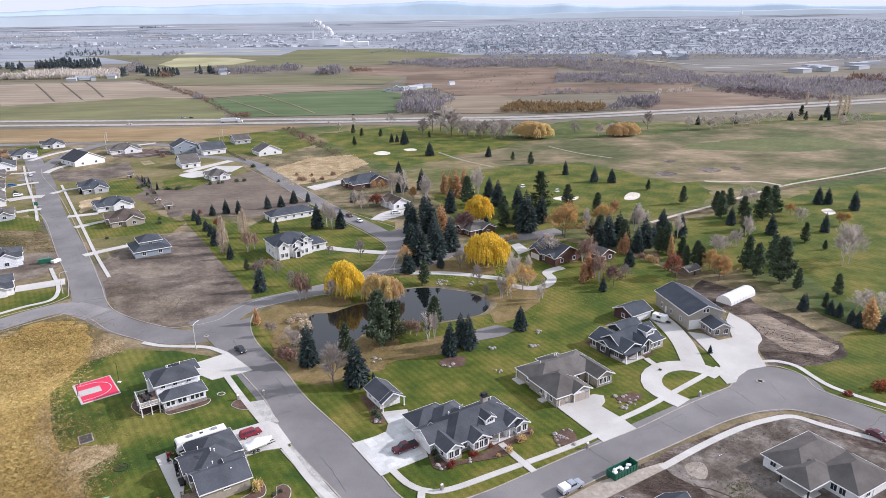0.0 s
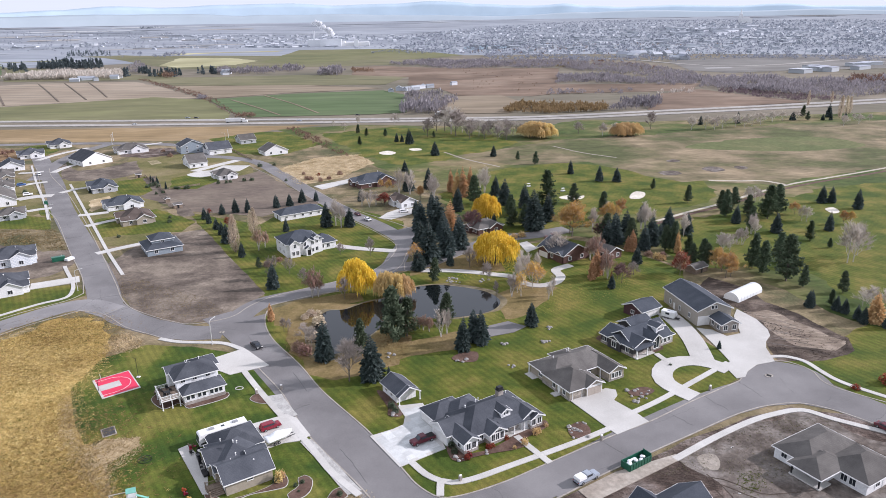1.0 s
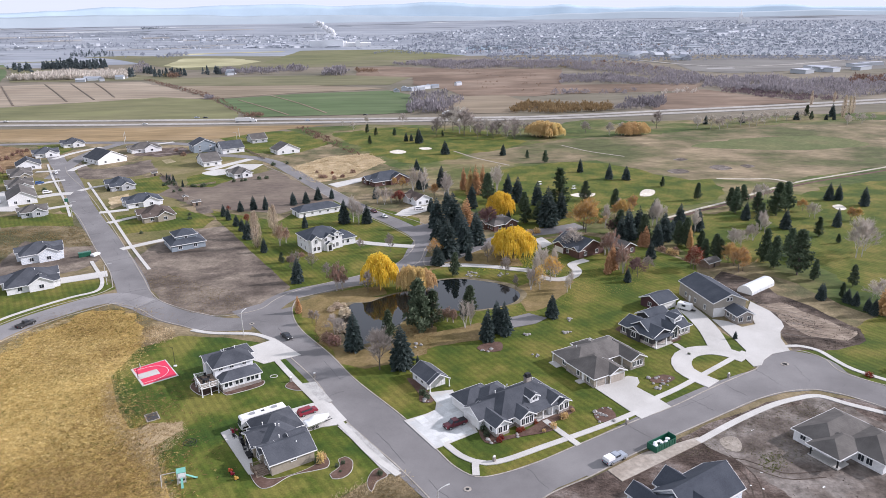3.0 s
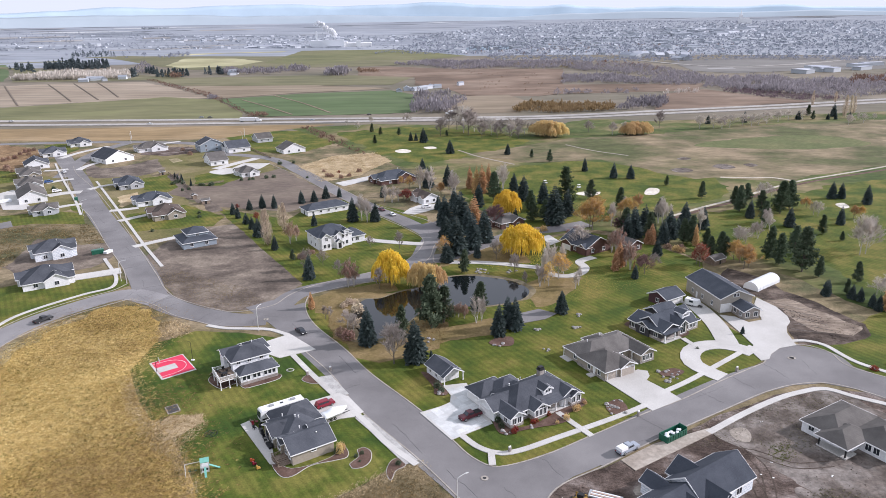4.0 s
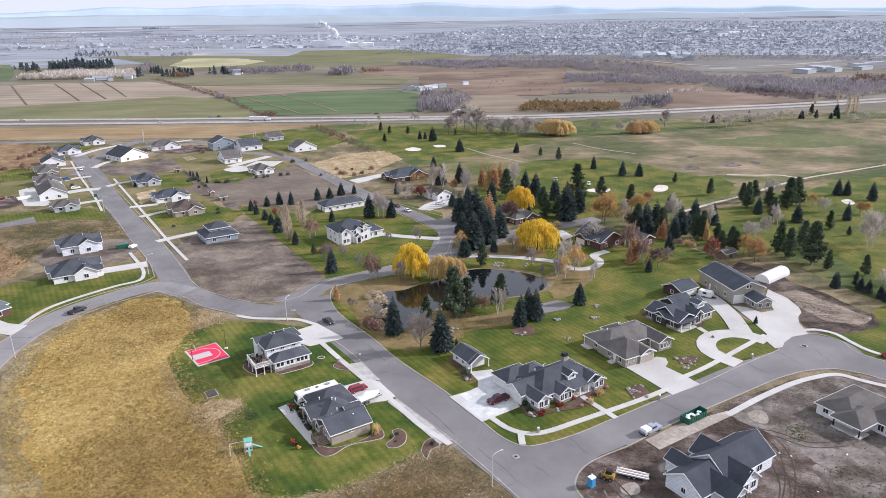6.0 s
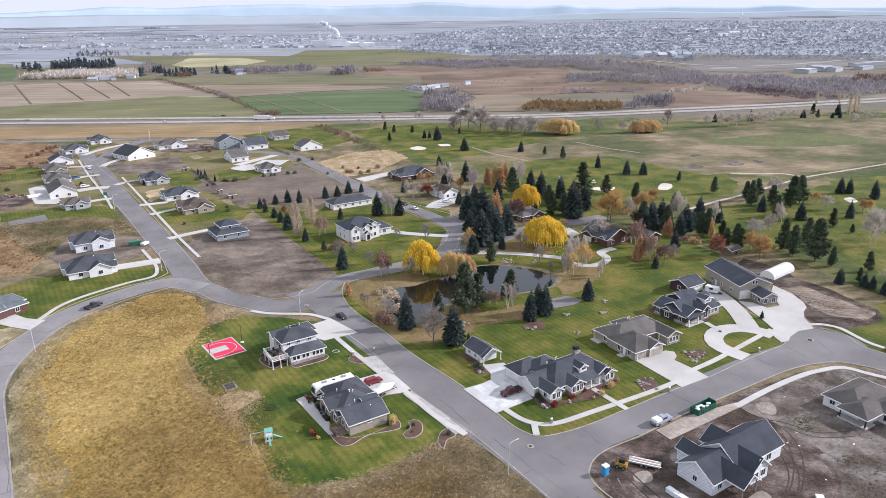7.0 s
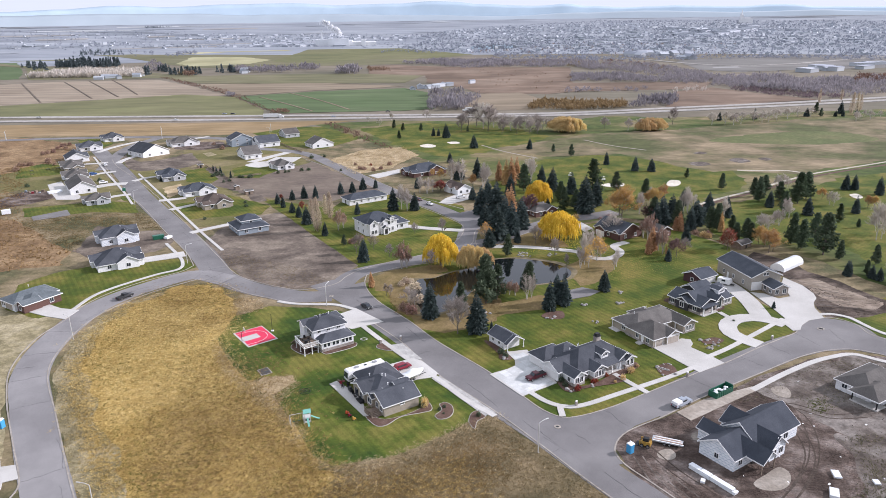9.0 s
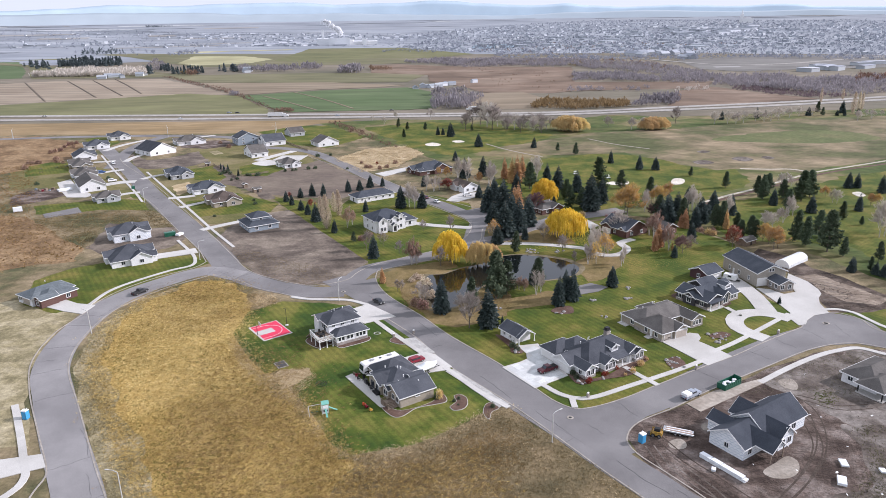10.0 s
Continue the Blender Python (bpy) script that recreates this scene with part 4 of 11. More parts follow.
for pts in CURBS:
    line = smooth_line(pts, 1.5)
    bm = add_ribbon(bmesh.new(), line, 0.32, 0, ROADZ + 0.065)
    ob = tagged(link("curb", bm, M["curb"]), "weathered concrete kerb and gutter", "curb", kind="structure")

# ---- footpaths and driveways ----
WALKS = (
    (1.5, [(-12.9, 122.2), (-10.9, 119.5), (-8.5, 116.3), (-5.6, 114.2), (-3.1, 113.5), (0.5, 114.4), (9.7, 119.2), (24.8, 127.3), (34.4, 133.2)]),
    (1.5, [(36.4, 136.5), (46.0, 142.9), (58.6, 152.7), (70.6, 162.2)]),
    (1.4, [(82.7, 164.9), (86.6, 165.2), (90.7, 162.5), (92.5, 156.5), (94.3, 151.6), (106.9, 138.3)]),
    (1.6, [(43.3, 120.2), (55.0, 128.2), (65.6, 134.4), (71.6, 136.9), (78.7, 138.4), (83.9, 134.5), (97.8, 125.5)]),
    (1.5, [(-61.4, 173.8), (-68.0, 177.8), (-75.0, 178.5), (-81.7, 179.2), (-87.8, 181.4)]),
    (1.5, [(-57.7, 161.2), (-50.8, 150.6), (-41.9, 137.7), (-34.5, 127.6), (-27.7, 117.3), (-21.3, 110.0)]),
    (1.25, [(-218.4, 386.8), (-185.1, 334.1), (-155.5, 287.2), (-140.9, 264.0), (-122.4, 235.9)]),
    (1.3, [(-149.0, 246.1), (-133.8, 222.3), (-132.3, 214.4), (-138.7, 208.5), (-151.7, 190.3), (-153.5, 176.8)]),
    (1.6, [(-141.7, 114.0), (-137.0, 107.1), (-131.5, 98.9), (-127.4, 92.5), (-123.2, 85.7), (-122.8, 82.1), (-124.1, 78.6)]),
    (1.2, [(-272.5, 443.5), (-243.7, 396.7), (-207.8, 340.6), (-191.1, 312.6)]),
    (3.4, [(-13.0, 235.8), (-2.6, 235.3), (5.7, 233.5), (12.8, 231.0), (20.2, 227.8), (23.4, 221.4), (28.4, 219.2), (33.8, 221.7), (36.9, 227.8), (36.1, 234.4), (42.5, 239.5)]),
    (1.6, [(53.2, 167.7), (54.5, 164.1), (55.9, 162.3)]),
    (1.5, [(11.2, 129.4), (13.6, 125.3), (17.2, 119.5)]),
    (1.5, [(-5.4, 114.3), (-5.5, 112.2), (-5.5, 109.4)]),
)
for i, (wide, pts) in enumerate(WALKS):
    line = smooth_line(pts, 1.5)
    walkway = new("footpath")
    tagged(walkway, "pale concrete footpath of cast slabs", "footpath", kind="structure")
    # one cast slab each 1.5 m, joints between them
    for k, (a, b) in enumerate(zip(line, line[1:])):
        c = a.lerp(b, 0.994)
        d, e = (line[min(k + 1, len(line) - 1)] - line[max(k - 1, 0)]).normalized(), (line[min(k + 2, len(line) - 1)] - line[k]).normalized()
        s, t = Vector((-d.y, d.x, 0)) * wide / 2, Vector((-e.y, e.x, 0)) * wide / 2
        bm = bmesh.new()
        top = [bm.verts.new((q.x, q.y, 0.21 + 0.002 * i)) for q in (a - s, c - t, c + t, a + s)]
        low = [bm.verts.new((q.x, q.y, 0.0)) for q in (a - s, c - t, c + t, a + s)]
        bm.faces.new(top)
        for m in range(4):
            bm.faces.new((top[m], low[m], low[(m + 1) % 4], top[(m + 1) % 4]))
        part("slab", bm, M["concrete"], walkway)
DRIVES = (
    ("pale concrete driveway beside two-storey house", [(-67.7, 168.8), (-61.0, 174.4), (-51.5, 163.9), (-58.0, 160.5), (-60.7, 159.0), (-64.8, 161.7)]),
    ("pale concrete driveway with parked trailer", [(-48.7, 135.6), (-43.5, 138.5), (-41.9, 139.5), (-39.1, 138.0), (-34.5, 130.7), (-36.6, 128.6), (-40.2, 127.7), (-43.7, 125.4), (-47.8, 131.0)]),
    ("pale concrete driveway of panelled slabs", [(-21.2, 130.0), (-16.2, 132.7), (-14.0, 134.5), (-13.8, 137.8), (-15.8, 142.5), (-9.8, 143.7), (-8.2, 138.9), (-4.4, 125.0), (-13.9, 118.7)]),
    ("pale concrete driveway of the grey house", [(25.7, 143.8), (35.4, 149.5), (37.7, 148.7), (37.5, 146.1), (36.1, 143.9), (39.8, 138.5), (41.9, 134.4), (33.4, 129.4)]),
    ("broad pale concrete yard before the big shed", [(69.7, 183.7), (70.2, 178.6), (71.0, 169.7), (71.3, 162.8), (69.1, 158.5), (69.5, 153.6), (71.9, 154.2), (73.8, 157.2), (77.6, 160.6), (83.1, 162.3), (83.6, 165.9), (84.2, 170.1), (86.1, 174.4), (88.8, 177.9), (89.8, 181.8), (89.7, 189.1), (86.9, 197.0), (83.9, 191.7), (81.0, 179.6), (76.4, 177.9), (73.8, 182.2)]),
    ("pale concrete driveway of brick house", [(-168.5, 175.9), (-165.5, 182.5), (-158.0, 177.9), (-151.2, 176.3), (-152.0, 169.0), (-159.0, 171.4)]),
    ("pale concrete driveway beside the street", [(-135.6, 89.7), (-131.9, 91.6), (-123.9, 93.5), (-120.6, 88.8), (-124.5, 87.0), (-128.1, 85.2), (-131.4, 83.1)]),
    ("pale concrete driveway of tan house", [(-34.7, 306.8), (-31.4, 315.9), (-26.9, 321.8), (-17.8, 323.8), (-19.8, 313.0), (-28.8, 304.2)]),
    ("pale concrete driveway of blue-roofed ranch", [(-76.5, 373.3), (-70.4, 365.2), (-58.4, 378.6), (-59.0, 390.2)]),
    ("pale concrete pad beside the red house", [(26.0, 266.2), (29.6, 268.8), (32.8, 259.6), (28.0, 254.7)]),
    ("grey asphalt pad near the pond", [(3.8, 177.8), (8.9, 187.2), (14.8, 190.2), (20.0, 186.3), (15.6, 182.3)]),
    ("pale concrete parking of white garage", [(-148.8, 417.5), (-145.1, 434.8), (-127.5, 433.6), (-130.0, 416.2)]),
    ("grey sport court on weedy lot", [(-230.6, 290.9), (-219.5, 302.9), (-212.7, 293.0), (-225.6, 283.7)]),
    ("rough concrete apron at building site", [(21.4, 110.5), (29.9, 116.1), (44.0, 121.9), (43.7, 119.6), (30.5, 111.3), (23.5, 106.9)]),
    ("pale concrete patio behind house", [(-62.4, 126.0), (-60.8, 127.5), (-54.2, 120.5), (-50.9, 110.7), (-52.1, 110.8)]),
)
for label, pts in DRIVES:
    key = "asphalt" if "grey asphalt" in label or "sport" in label else "concrete_dusty" if "rough" in label else "concrete"
    drive = sheet("driveway", pts, 0.155, M[key], label, "driveway", depth=0.15)
    if "panelled" in label:
        # cast panels, each a little different in tone
        top = 0.155 + 0.0006 * layers[0] + 0.006
        ux, uy = Vector((math.cos(radians(33)), math.sin(radians(33)), 0)), Vector((-math.sin(radians(33)), math.cos(radians(33)), 0))
        mid = sum((Vector((*p, 0)) for p in pts), Vector()) / len(pts)
        ring = [(Vector((*p, 0)) - mid) for p in pts]
        ring = [(p.dot(ux), p.dot(uy)) for p in ring]

        def covers(u, v):
            hit = False
            for (xa, ya), (xb, yb) in zip(ring, ring[1:] + ring[:1]):
                if (ya > v) != (yb > v) and u < (xb - xa) * (v - ya) / (yb - ya) + xa:
                    hit = not hit
            return hit
        for i in range(-9, 10):
            for j in range(-12, 13):
                u0, v0 = i * 2.1, j * 1.5 + (i % 2) * 0.75
                cell = [(u0, v0), (u0 + 2.06, v0), (u0 + 2.06, v0 + 1.46), (u0, v0 + 1.46)]
                if not all(covers(*q) for q in cell):
                    continue
                bm = bmesh.new()
                hi = [bm.verts.new(mid + ux * a + uy * b + Vector((0, 0, top))) for a, b in cell]
                lo = [bm.verts.new(mid + ux * a + uy * b + Vector((0, 0, 0.1))) for a, b in cell]
                bm.faces.new(hi)
                for q in range(4):
                    bm.faces.new((hi[q], lo[q], lo[(q + 1) % 4], hi[(q + 1) % 4]))
                part("panel", bm, M["concrete_panel"], drive)
for label, wide, pts in (
    ("pale concrete driveway looping past dark house", 5.2, [(55.8, 144.8), (53.1, 148.2), (51.0, 152.5), (51.9, 157.8), (55.3, 161.9), (61.3, 163.4), (66.0, 161.5), (69.3, 158.0)]),
    ("pale concrete driveway to the dark garage", 6.0, [(64.4, 162.4), (65.1, 167.3), (66.0, 176.6), (65.6, 186.8), (64.1, 195.0)]),
    ("pale concrete driveway of blue-grey house", 3.6, [(-143.9, 260.7), (-137.4, 267.4), (-129.5, 274.4)]),
    ("pale concrete driveway of brown house", 3.6, [(-167.5, 300.3), (-162.0, 306.6), (-157.9, 310.9)]),
    ("pale concrete driveway of dark house", 4.0, [(-180.1, 319.0), (-174.3, 321.1), (-168.0, 324.4)]),
    ("pale concrete driveway of small house", 3.6, [(-213.5, 366.2), (-208.6, 375.0), (-203.1, 379.4)]),
    ("pale concrete driveway of white corner house", 4.0, [(-246.0, 420.1), (-246.8, 433.7), (-243.6, 447.8)]),
    ("pale concrete driveway of white house", 6.5, [(-150.2, 225.0), (-143.7, 228.2), (-136.4, 232.1)]),
    ("pale concrete driveway of white gabled house", 7.0, [(-228.9, 352.6), (-223.2, 358.0), (-214.4, 360.4)]),
    ("pale concrete driveway of grey house", 4.0, [(-210.0, 327.9), (-206.1, 331.5), (-200.9, 333.7)]),
    ("pale concrete driveway of far house", 4.0, [(-267.0, 419.6), (-260.2, 421.0), (-254.2, 424.4)]),
    ("pale concrete driveway of far house", 4.0, [(-246.6, 383.6), (-242.5, 389.9), (-235.7, 394.5)]),
    ("pale concrete driveway of far house", 4.0, [(-278.5, 461.0), (-276.2, 483.7), (-266.9, 508.1)]),
    ("pale concrete driveway of the white house", 4.0, [(-48.9, 266.9), (-42.4, 263.9), (-32.3, 260.8), (-23.9, 258.7)]),
    ("pale concrete driveway of far white house", 6.0, [(-158.3, 418.1), (-152.0, 431.2), (-140.7, 451.2)]),
    ("pale concrete driveway of far house", 4.0, [(-233.3, 513.4), (-224.5, 520.8), (-219.3, 525.9)]),
):
    layers[0] += 1
    ribbon("driveway", pts, wide, 0, 0.15 + 0.0006 * layers[0], M["concrete"], label, "driveway")
for pts in ([(-48.3, 147.9), (-44.9, 148.9), (-38.9, 139.0), (-41.7, 137.7)], [(-36.2, 128.2), (-34.1, 129.4), (-20.9, 111.5), (-23.5, 110.0)]):
    sheet("gravel_strip", pts, 0.11, M["gravel"], "pale grey gravel strip beside the kerb", "gravel", rough=0.2)
MULCH = (
    ("brown mulch bed edged in concrete", [(-76.6, 147.5), (-73.0, 143.3), (-71.4, 142.7), (-68.8, 145.3), (-65.9, 142.8), (-64.0, 143.6), (-58.1, 147.8), (-58.4, 149.8), (-65.1, 147.2), (-66.8, 145.8), (-70.3, 150.1), (-75.5, 150.3)]),
    ("brown mulch bed edged in concrete", [(-51.8, 111.7), (-50.4, 108.6), (-48.1, 106.3), (-46.5, 106.8), (-43.4, 110.2), (-38.6, 111.9), (-36.2, 113.0), (-36.5, 115.7), (-38.4, 117.7), (-38.9, 113.8), (-47.1, 109.2)]),
    ("kidney-shaped brown mulch bed edged in concrete", [(-35.3, 110.4), (-33.6, 113.1), (-34.2, 115.6), (-33.1, 116.4), (-31.4, 115.0), (-31.2, 111.2), (-32.6, 109.3), (-34.6, 109.1)]),
    ("brown mulch bed at the lawn corner", [(-27.4, 107.6), (-26.4, 111.7), (-24.8, 112.4), (-23.6, 109.8), (-25.5, 108.1), (-26.3, 105.0)]),
    ("brown mulch bed with a mailbox", [(-52.2, 146.8), (-51.3, 149.0), (-49.5, 148.7), (-47.2, 144.7), (-49.6, 144.8)]),
    ("brown mulch bed before the corner house", [(-4.2, 126.1), (-3.0, 127.9), (0.3, 123.4), (4.7, 124.4), (8.8, 127.6), (11.7, 130.3), (13.7, 126.4), (10.3, 124.3), (6.4, 123.3), (1.4, 121.7), (-1.2, 120.3), (-3.0, 121.0)]),
    ("brown mulch bed before the corner house", [(11.8, 131.0), (16.1, 133.3), (18.4, 135.7), (19.0, 133.7), (17.8, 132.1), (14.2, 129.3), (12.7, 128.2)]),
    ("brown mulch bed beside small garage", [(-21.4, 150.0), (-19.6, 149.3), (-15.8, 143.1), (-14.1, 139.1), (-15.0, 137.8), (-17.7, 138.4), (-18.1, 141.8)]),
    ("brown mulch bed with boulders", [(23.1, 132.3), (26.5, 134.8), (28.0, 132.1), (27.2, 129.0), (23.7, 128.5)]),
    ("brown mulch bed with boulders", [(40.4, 147.5), (44.7, 150.0), (47.2, 148.4), (44.7, 145.9), (41.0, 146.0)]),
    ("dark mulch bed under two spruces", [(-2.6, 166.4), (-0.4, 169.4), (4.3, 170.2), (4.0, 164.8), (-0.3, 164.5)]),
    ("dark mulch round dark house", [(38.8, 177.4), (40.1, 175.5), (47.3, 165.5), (49.4, 166.6), (56.0, 170.6), (56.0, 172.8), (48.0, 170.0), (41.4, 180.0)]),
)
for k, (label, pts) in enumerate(MULCH):
    sheet("mulch_bed", pts, 0.10, M["mulch"], label, "flower bed", curved=True, step=0.8)
    if k < 5:
        line = smooth_line(pts, 0.8, True)
        ribbon("bed_edging", [(p.x, p.y) for p in line + line[:1]], 0.22, 0, 0.16, M["concrete"], "thin pale concrete garden edging", "edging", curved=False)

# ---- sealed cracks across the asphalt ----
rng = random.Random(31)
bm = bmesh.new()
for label, wide, pts in ROADS[:7]:
    line = smooth_line(pts, 1.0)
    k = 6
    while k < len(line) - 4:
        d = (line[k + 1] - line[k - 1]).normalized()
        s = Vector((-d.y, d.x, 0))
        along = rng.random() < 0.3
        a = line[k] + s * rng.uniform(-0.4, 0.4) * wide
        crack = [line[k] - s * wide * 0.46] if not along else [a]
        for m in range(9):
            crack.append((line[k] + s * wide * (-0.46 + 0.115 * m + 0.05) + d * rng.uniform(-0.35, 0.35)) if not along else crack[-1] + d * rng.uniform(0.8, 1.8) + s * rng.uniform(-0.3, 0.3))
        if not along and rng.random() < 0.4:
            crack = crack[: rng.randint(4, 8)]
        add_ribbon(bm, crack, rng.uniform(0.02, 0.045), ROADZ, ROADZ + 0.036)
        k += rng.randint(6, 20)
tagged(link("road_crack", bm, M["crack"]), "dark sealed cracks in the asphalt", "crack", kind="stuff")

# ---- haze-coloured plain and strips of fields towards the hills ----
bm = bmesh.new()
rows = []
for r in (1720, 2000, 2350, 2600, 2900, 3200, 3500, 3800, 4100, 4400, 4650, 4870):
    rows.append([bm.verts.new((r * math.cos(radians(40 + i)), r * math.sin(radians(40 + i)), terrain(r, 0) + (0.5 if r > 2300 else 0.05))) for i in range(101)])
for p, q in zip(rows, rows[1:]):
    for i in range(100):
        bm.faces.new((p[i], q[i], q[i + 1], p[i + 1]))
tagged(link("backdrop_plain", bm, M["haze_plain"], smooth=True), "far plain below the hills, blue-grey haze in its colour", "ground", kind="structure")
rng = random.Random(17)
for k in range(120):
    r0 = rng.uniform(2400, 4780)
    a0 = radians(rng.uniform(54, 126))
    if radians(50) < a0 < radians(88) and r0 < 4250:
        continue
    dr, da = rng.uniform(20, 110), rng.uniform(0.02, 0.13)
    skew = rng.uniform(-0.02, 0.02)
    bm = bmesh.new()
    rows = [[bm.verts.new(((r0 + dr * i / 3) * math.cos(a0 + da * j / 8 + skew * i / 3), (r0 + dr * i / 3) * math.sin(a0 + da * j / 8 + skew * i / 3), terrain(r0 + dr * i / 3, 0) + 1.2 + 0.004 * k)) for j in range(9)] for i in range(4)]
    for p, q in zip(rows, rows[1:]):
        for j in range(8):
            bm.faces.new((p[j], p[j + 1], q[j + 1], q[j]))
    key = rng.choice(("haze_pale", "haze_tan", "haze_dark", "haze_dark") if r0 > 3600 else ("haze_tan", "haze_dark", "haze_plain"))
    tagged(link("farm_field", face_out(bm), M[key]), "haze-coloured field strip towards the hills", "field", kind="structure")

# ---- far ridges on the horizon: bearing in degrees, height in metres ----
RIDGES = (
    (4890, "mountain", "mountains on the horizon, coloured pale blue like haze", ((56.6, 102), (58.9, 112), (62.9, 118), (65.0, 135), (68.4, 127), (72.3, 137), (76.4, 132), (78.9, 143), (80.6, 159), (82.8, 148), (87.1, 165), (89.3, 182), (91.1, 187), (93.8, 176), (98.1, 170), (102.4, 185), (106.5, 181), (110.5, 168), (114.3, 177), (117.9, 157), (121.2, 147), (123.2, 143))),
    (4760, "hill", "low hills before the mountains, haze in their pale colour", ((56.5, 79), (58.8, 88), (62.8, 99), (68.3, 94), (74.3, 108), (79.7, 102), (84.9, 87), (91.6, 99), (98.2, 113), (104.6, 114), (110.6, 127), (116.2, 129), (121.3, 122), (123.2, 121))),
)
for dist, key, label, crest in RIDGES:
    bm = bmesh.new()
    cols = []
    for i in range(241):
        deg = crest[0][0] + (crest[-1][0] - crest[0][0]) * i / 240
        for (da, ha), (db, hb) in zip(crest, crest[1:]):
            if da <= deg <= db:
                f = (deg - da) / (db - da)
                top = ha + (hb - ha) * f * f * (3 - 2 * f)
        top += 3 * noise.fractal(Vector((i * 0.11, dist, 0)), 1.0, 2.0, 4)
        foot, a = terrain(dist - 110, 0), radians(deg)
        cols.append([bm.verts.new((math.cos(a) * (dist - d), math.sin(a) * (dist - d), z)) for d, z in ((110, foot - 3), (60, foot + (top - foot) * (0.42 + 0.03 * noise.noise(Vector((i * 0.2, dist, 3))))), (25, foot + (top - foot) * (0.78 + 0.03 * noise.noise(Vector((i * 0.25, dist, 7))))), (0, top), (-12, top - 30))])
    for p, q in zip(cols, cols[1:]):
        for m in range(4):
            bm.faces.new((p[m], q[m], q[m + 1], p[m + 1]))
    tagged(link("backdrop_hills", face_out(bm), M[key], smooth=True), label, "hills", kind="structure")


# ---- houses ----
M["glass"] = nodes_of("window_glass", 0.08, 0.0, 0.6)[0]
M["glass"].node_tree.nodes["Principled BSDF"].inputs["Base Color"].default_value = (0.03, 0.035, 0.045, 1)
M["garage_white"] = plain("garage_door_white", (0.72, 0.71, 0.69), 0.5, grain=0.04)
M["garage_tan"] = plain("garage_door_tan", (0.40, 0.35, 0.30), 0.5, grain=0.05)
M["stone"] = two_scale("stone_veneer", (0.20, 0.18, 0.165), (0.30, 0.27, 0.245), (0.40, 0.37, 0.34), 3.0, 0.8, 0.9, 0.5, 0.05)
M["wall_wrap"] = plain("white_house_wrap", (0.74, 0.76, 0.78), 0.55, grain=0.06, scale=0.8)
_nt = M["wall_wrap"].node_tree
_b = _nt.nodes["Principled BSDF"]
_v = _nt.nodes.new("ShaderNodeTexVoronoi")
_v.voronoi_dimensions = "2D"
_v.inputs["Scale"].default_value, _v.inputs["Randomness"].default_value = 1.0, 0.12
_xyz = _nt.nodes.new("ShaderNodeSeparateXYZ")
_nt.links.new(_nt.nodes.new("ShaderNodeTexCoord").outputs["Object"], _xyz.inputs[0])
_uv = _nt.nodes.new("ShaderNodeCombineXYZ")
_up = math_node(_nt, "MULTIPLY", _xyz.outputs[2], 1.7)
_row = math_node(_nt, "MULTIPLY", math_node(_nt, "FLOOR", _up), 0.5)
_nt.links.new(math_node(_nt, "ADD", math_node(_nt, "ADD", _xyz.outputs[0], _xyz.outputs[1]), _row), _uv.inputs[0])
_nt.links.new(_up, _uv.inputs[1])
_nt.links.new(_uv.outputs[0], _v.inputs["Vector"])
_old = _b.inputs["Base Color"].links[0].from_socket
_nt.links.new(blend(_nt, ramp(_nt, _v.outputs["Distance"], ((0.26, (0.7, 0.7, 0.7)), (0.34, (0, 0, 0)))), _old, (0.36, 0.43, 0.51)), _b.inputs["Base Color"])
M["wall_blue"] = plain("blue_grey_siding", (0.25, 0.29, 0.33), 0.65)
M["wall_maroon"] = plain("maroon_siding", (0.075, 0.035, 0.04), 0.65)
M["wall_light"] = plain("pale_grey_siding", (0.73, 0.74, 0.755), 0.6)
M["wall_steel"] = plain("taupe_steel_siding", (0.34, 0.31, 0.265), 0.55)
M["roof_blue"] = two_scale("slate_blue_roof", (0.052, 0.059, 0.072), (0.066, 0.074, 0.088), (0.082, 0.090, 0.105), 8.0, 0.25, 0.9, 0.2, 0.03, spec=0.1)
M["roof_brown"] = two_scale("brown_shingle", (0.075, 0.06, 0.052), (0.10, 0.08, 0.07), (0.13, 0.105, 0.09), 8.0, 0.25, 0.95, 0.3, 0.03, spec=0.08)
M["post"] = plain("white_post", (0.76, 0.76, 0.75), 0.5, grain=0.04)
M["dark_metal"] = plain("dark_metal", (0.03, 0.03, 0.032), 0.5, 0.4)
M["wood"] = two_scale("weathered_wood", (0.16, 0.12, 0.09), (0.22, 0.17, 0.13), (0.28, 0.225, 0.175), 3.0, 0.6, 0.85, 0.3, 0.02)

for _key in ("roof", "roof_gray", "roof_blue", "roof_brown"):
    # courses of shingles running level along the slopes
    _nt = M[_key].node_tree
    _b = _nt.nodes["Principled BSDF"]
    _br = _nt.nodes.new("ShaderNodeTexWave")
    _br.bands_direction = "Z"
    _br.inputs["Scale"].default_value, _br.inputs["Distortion"].default_value, _br.inputs["Detail Scale"].default_value = 2.2, 1.5, 3.0
    _nt.links.new(_nt.nodes.new("ShaderNodeTexCoord").outputs["Object"], _br.inputs["Vector"])
    _old = _b.inputs["Base Color"].links[0].from_socket
    _nt.links.new(blend(_nt, 0.15, _old, ramp(_nt, _br.outputs["Fac"], ((0.2, (0.38, 0.38, 0.38)), (0.8, (0.6, 0.6, 0.6)))), "OVERLAY"), _b.inputs["Base Color"])


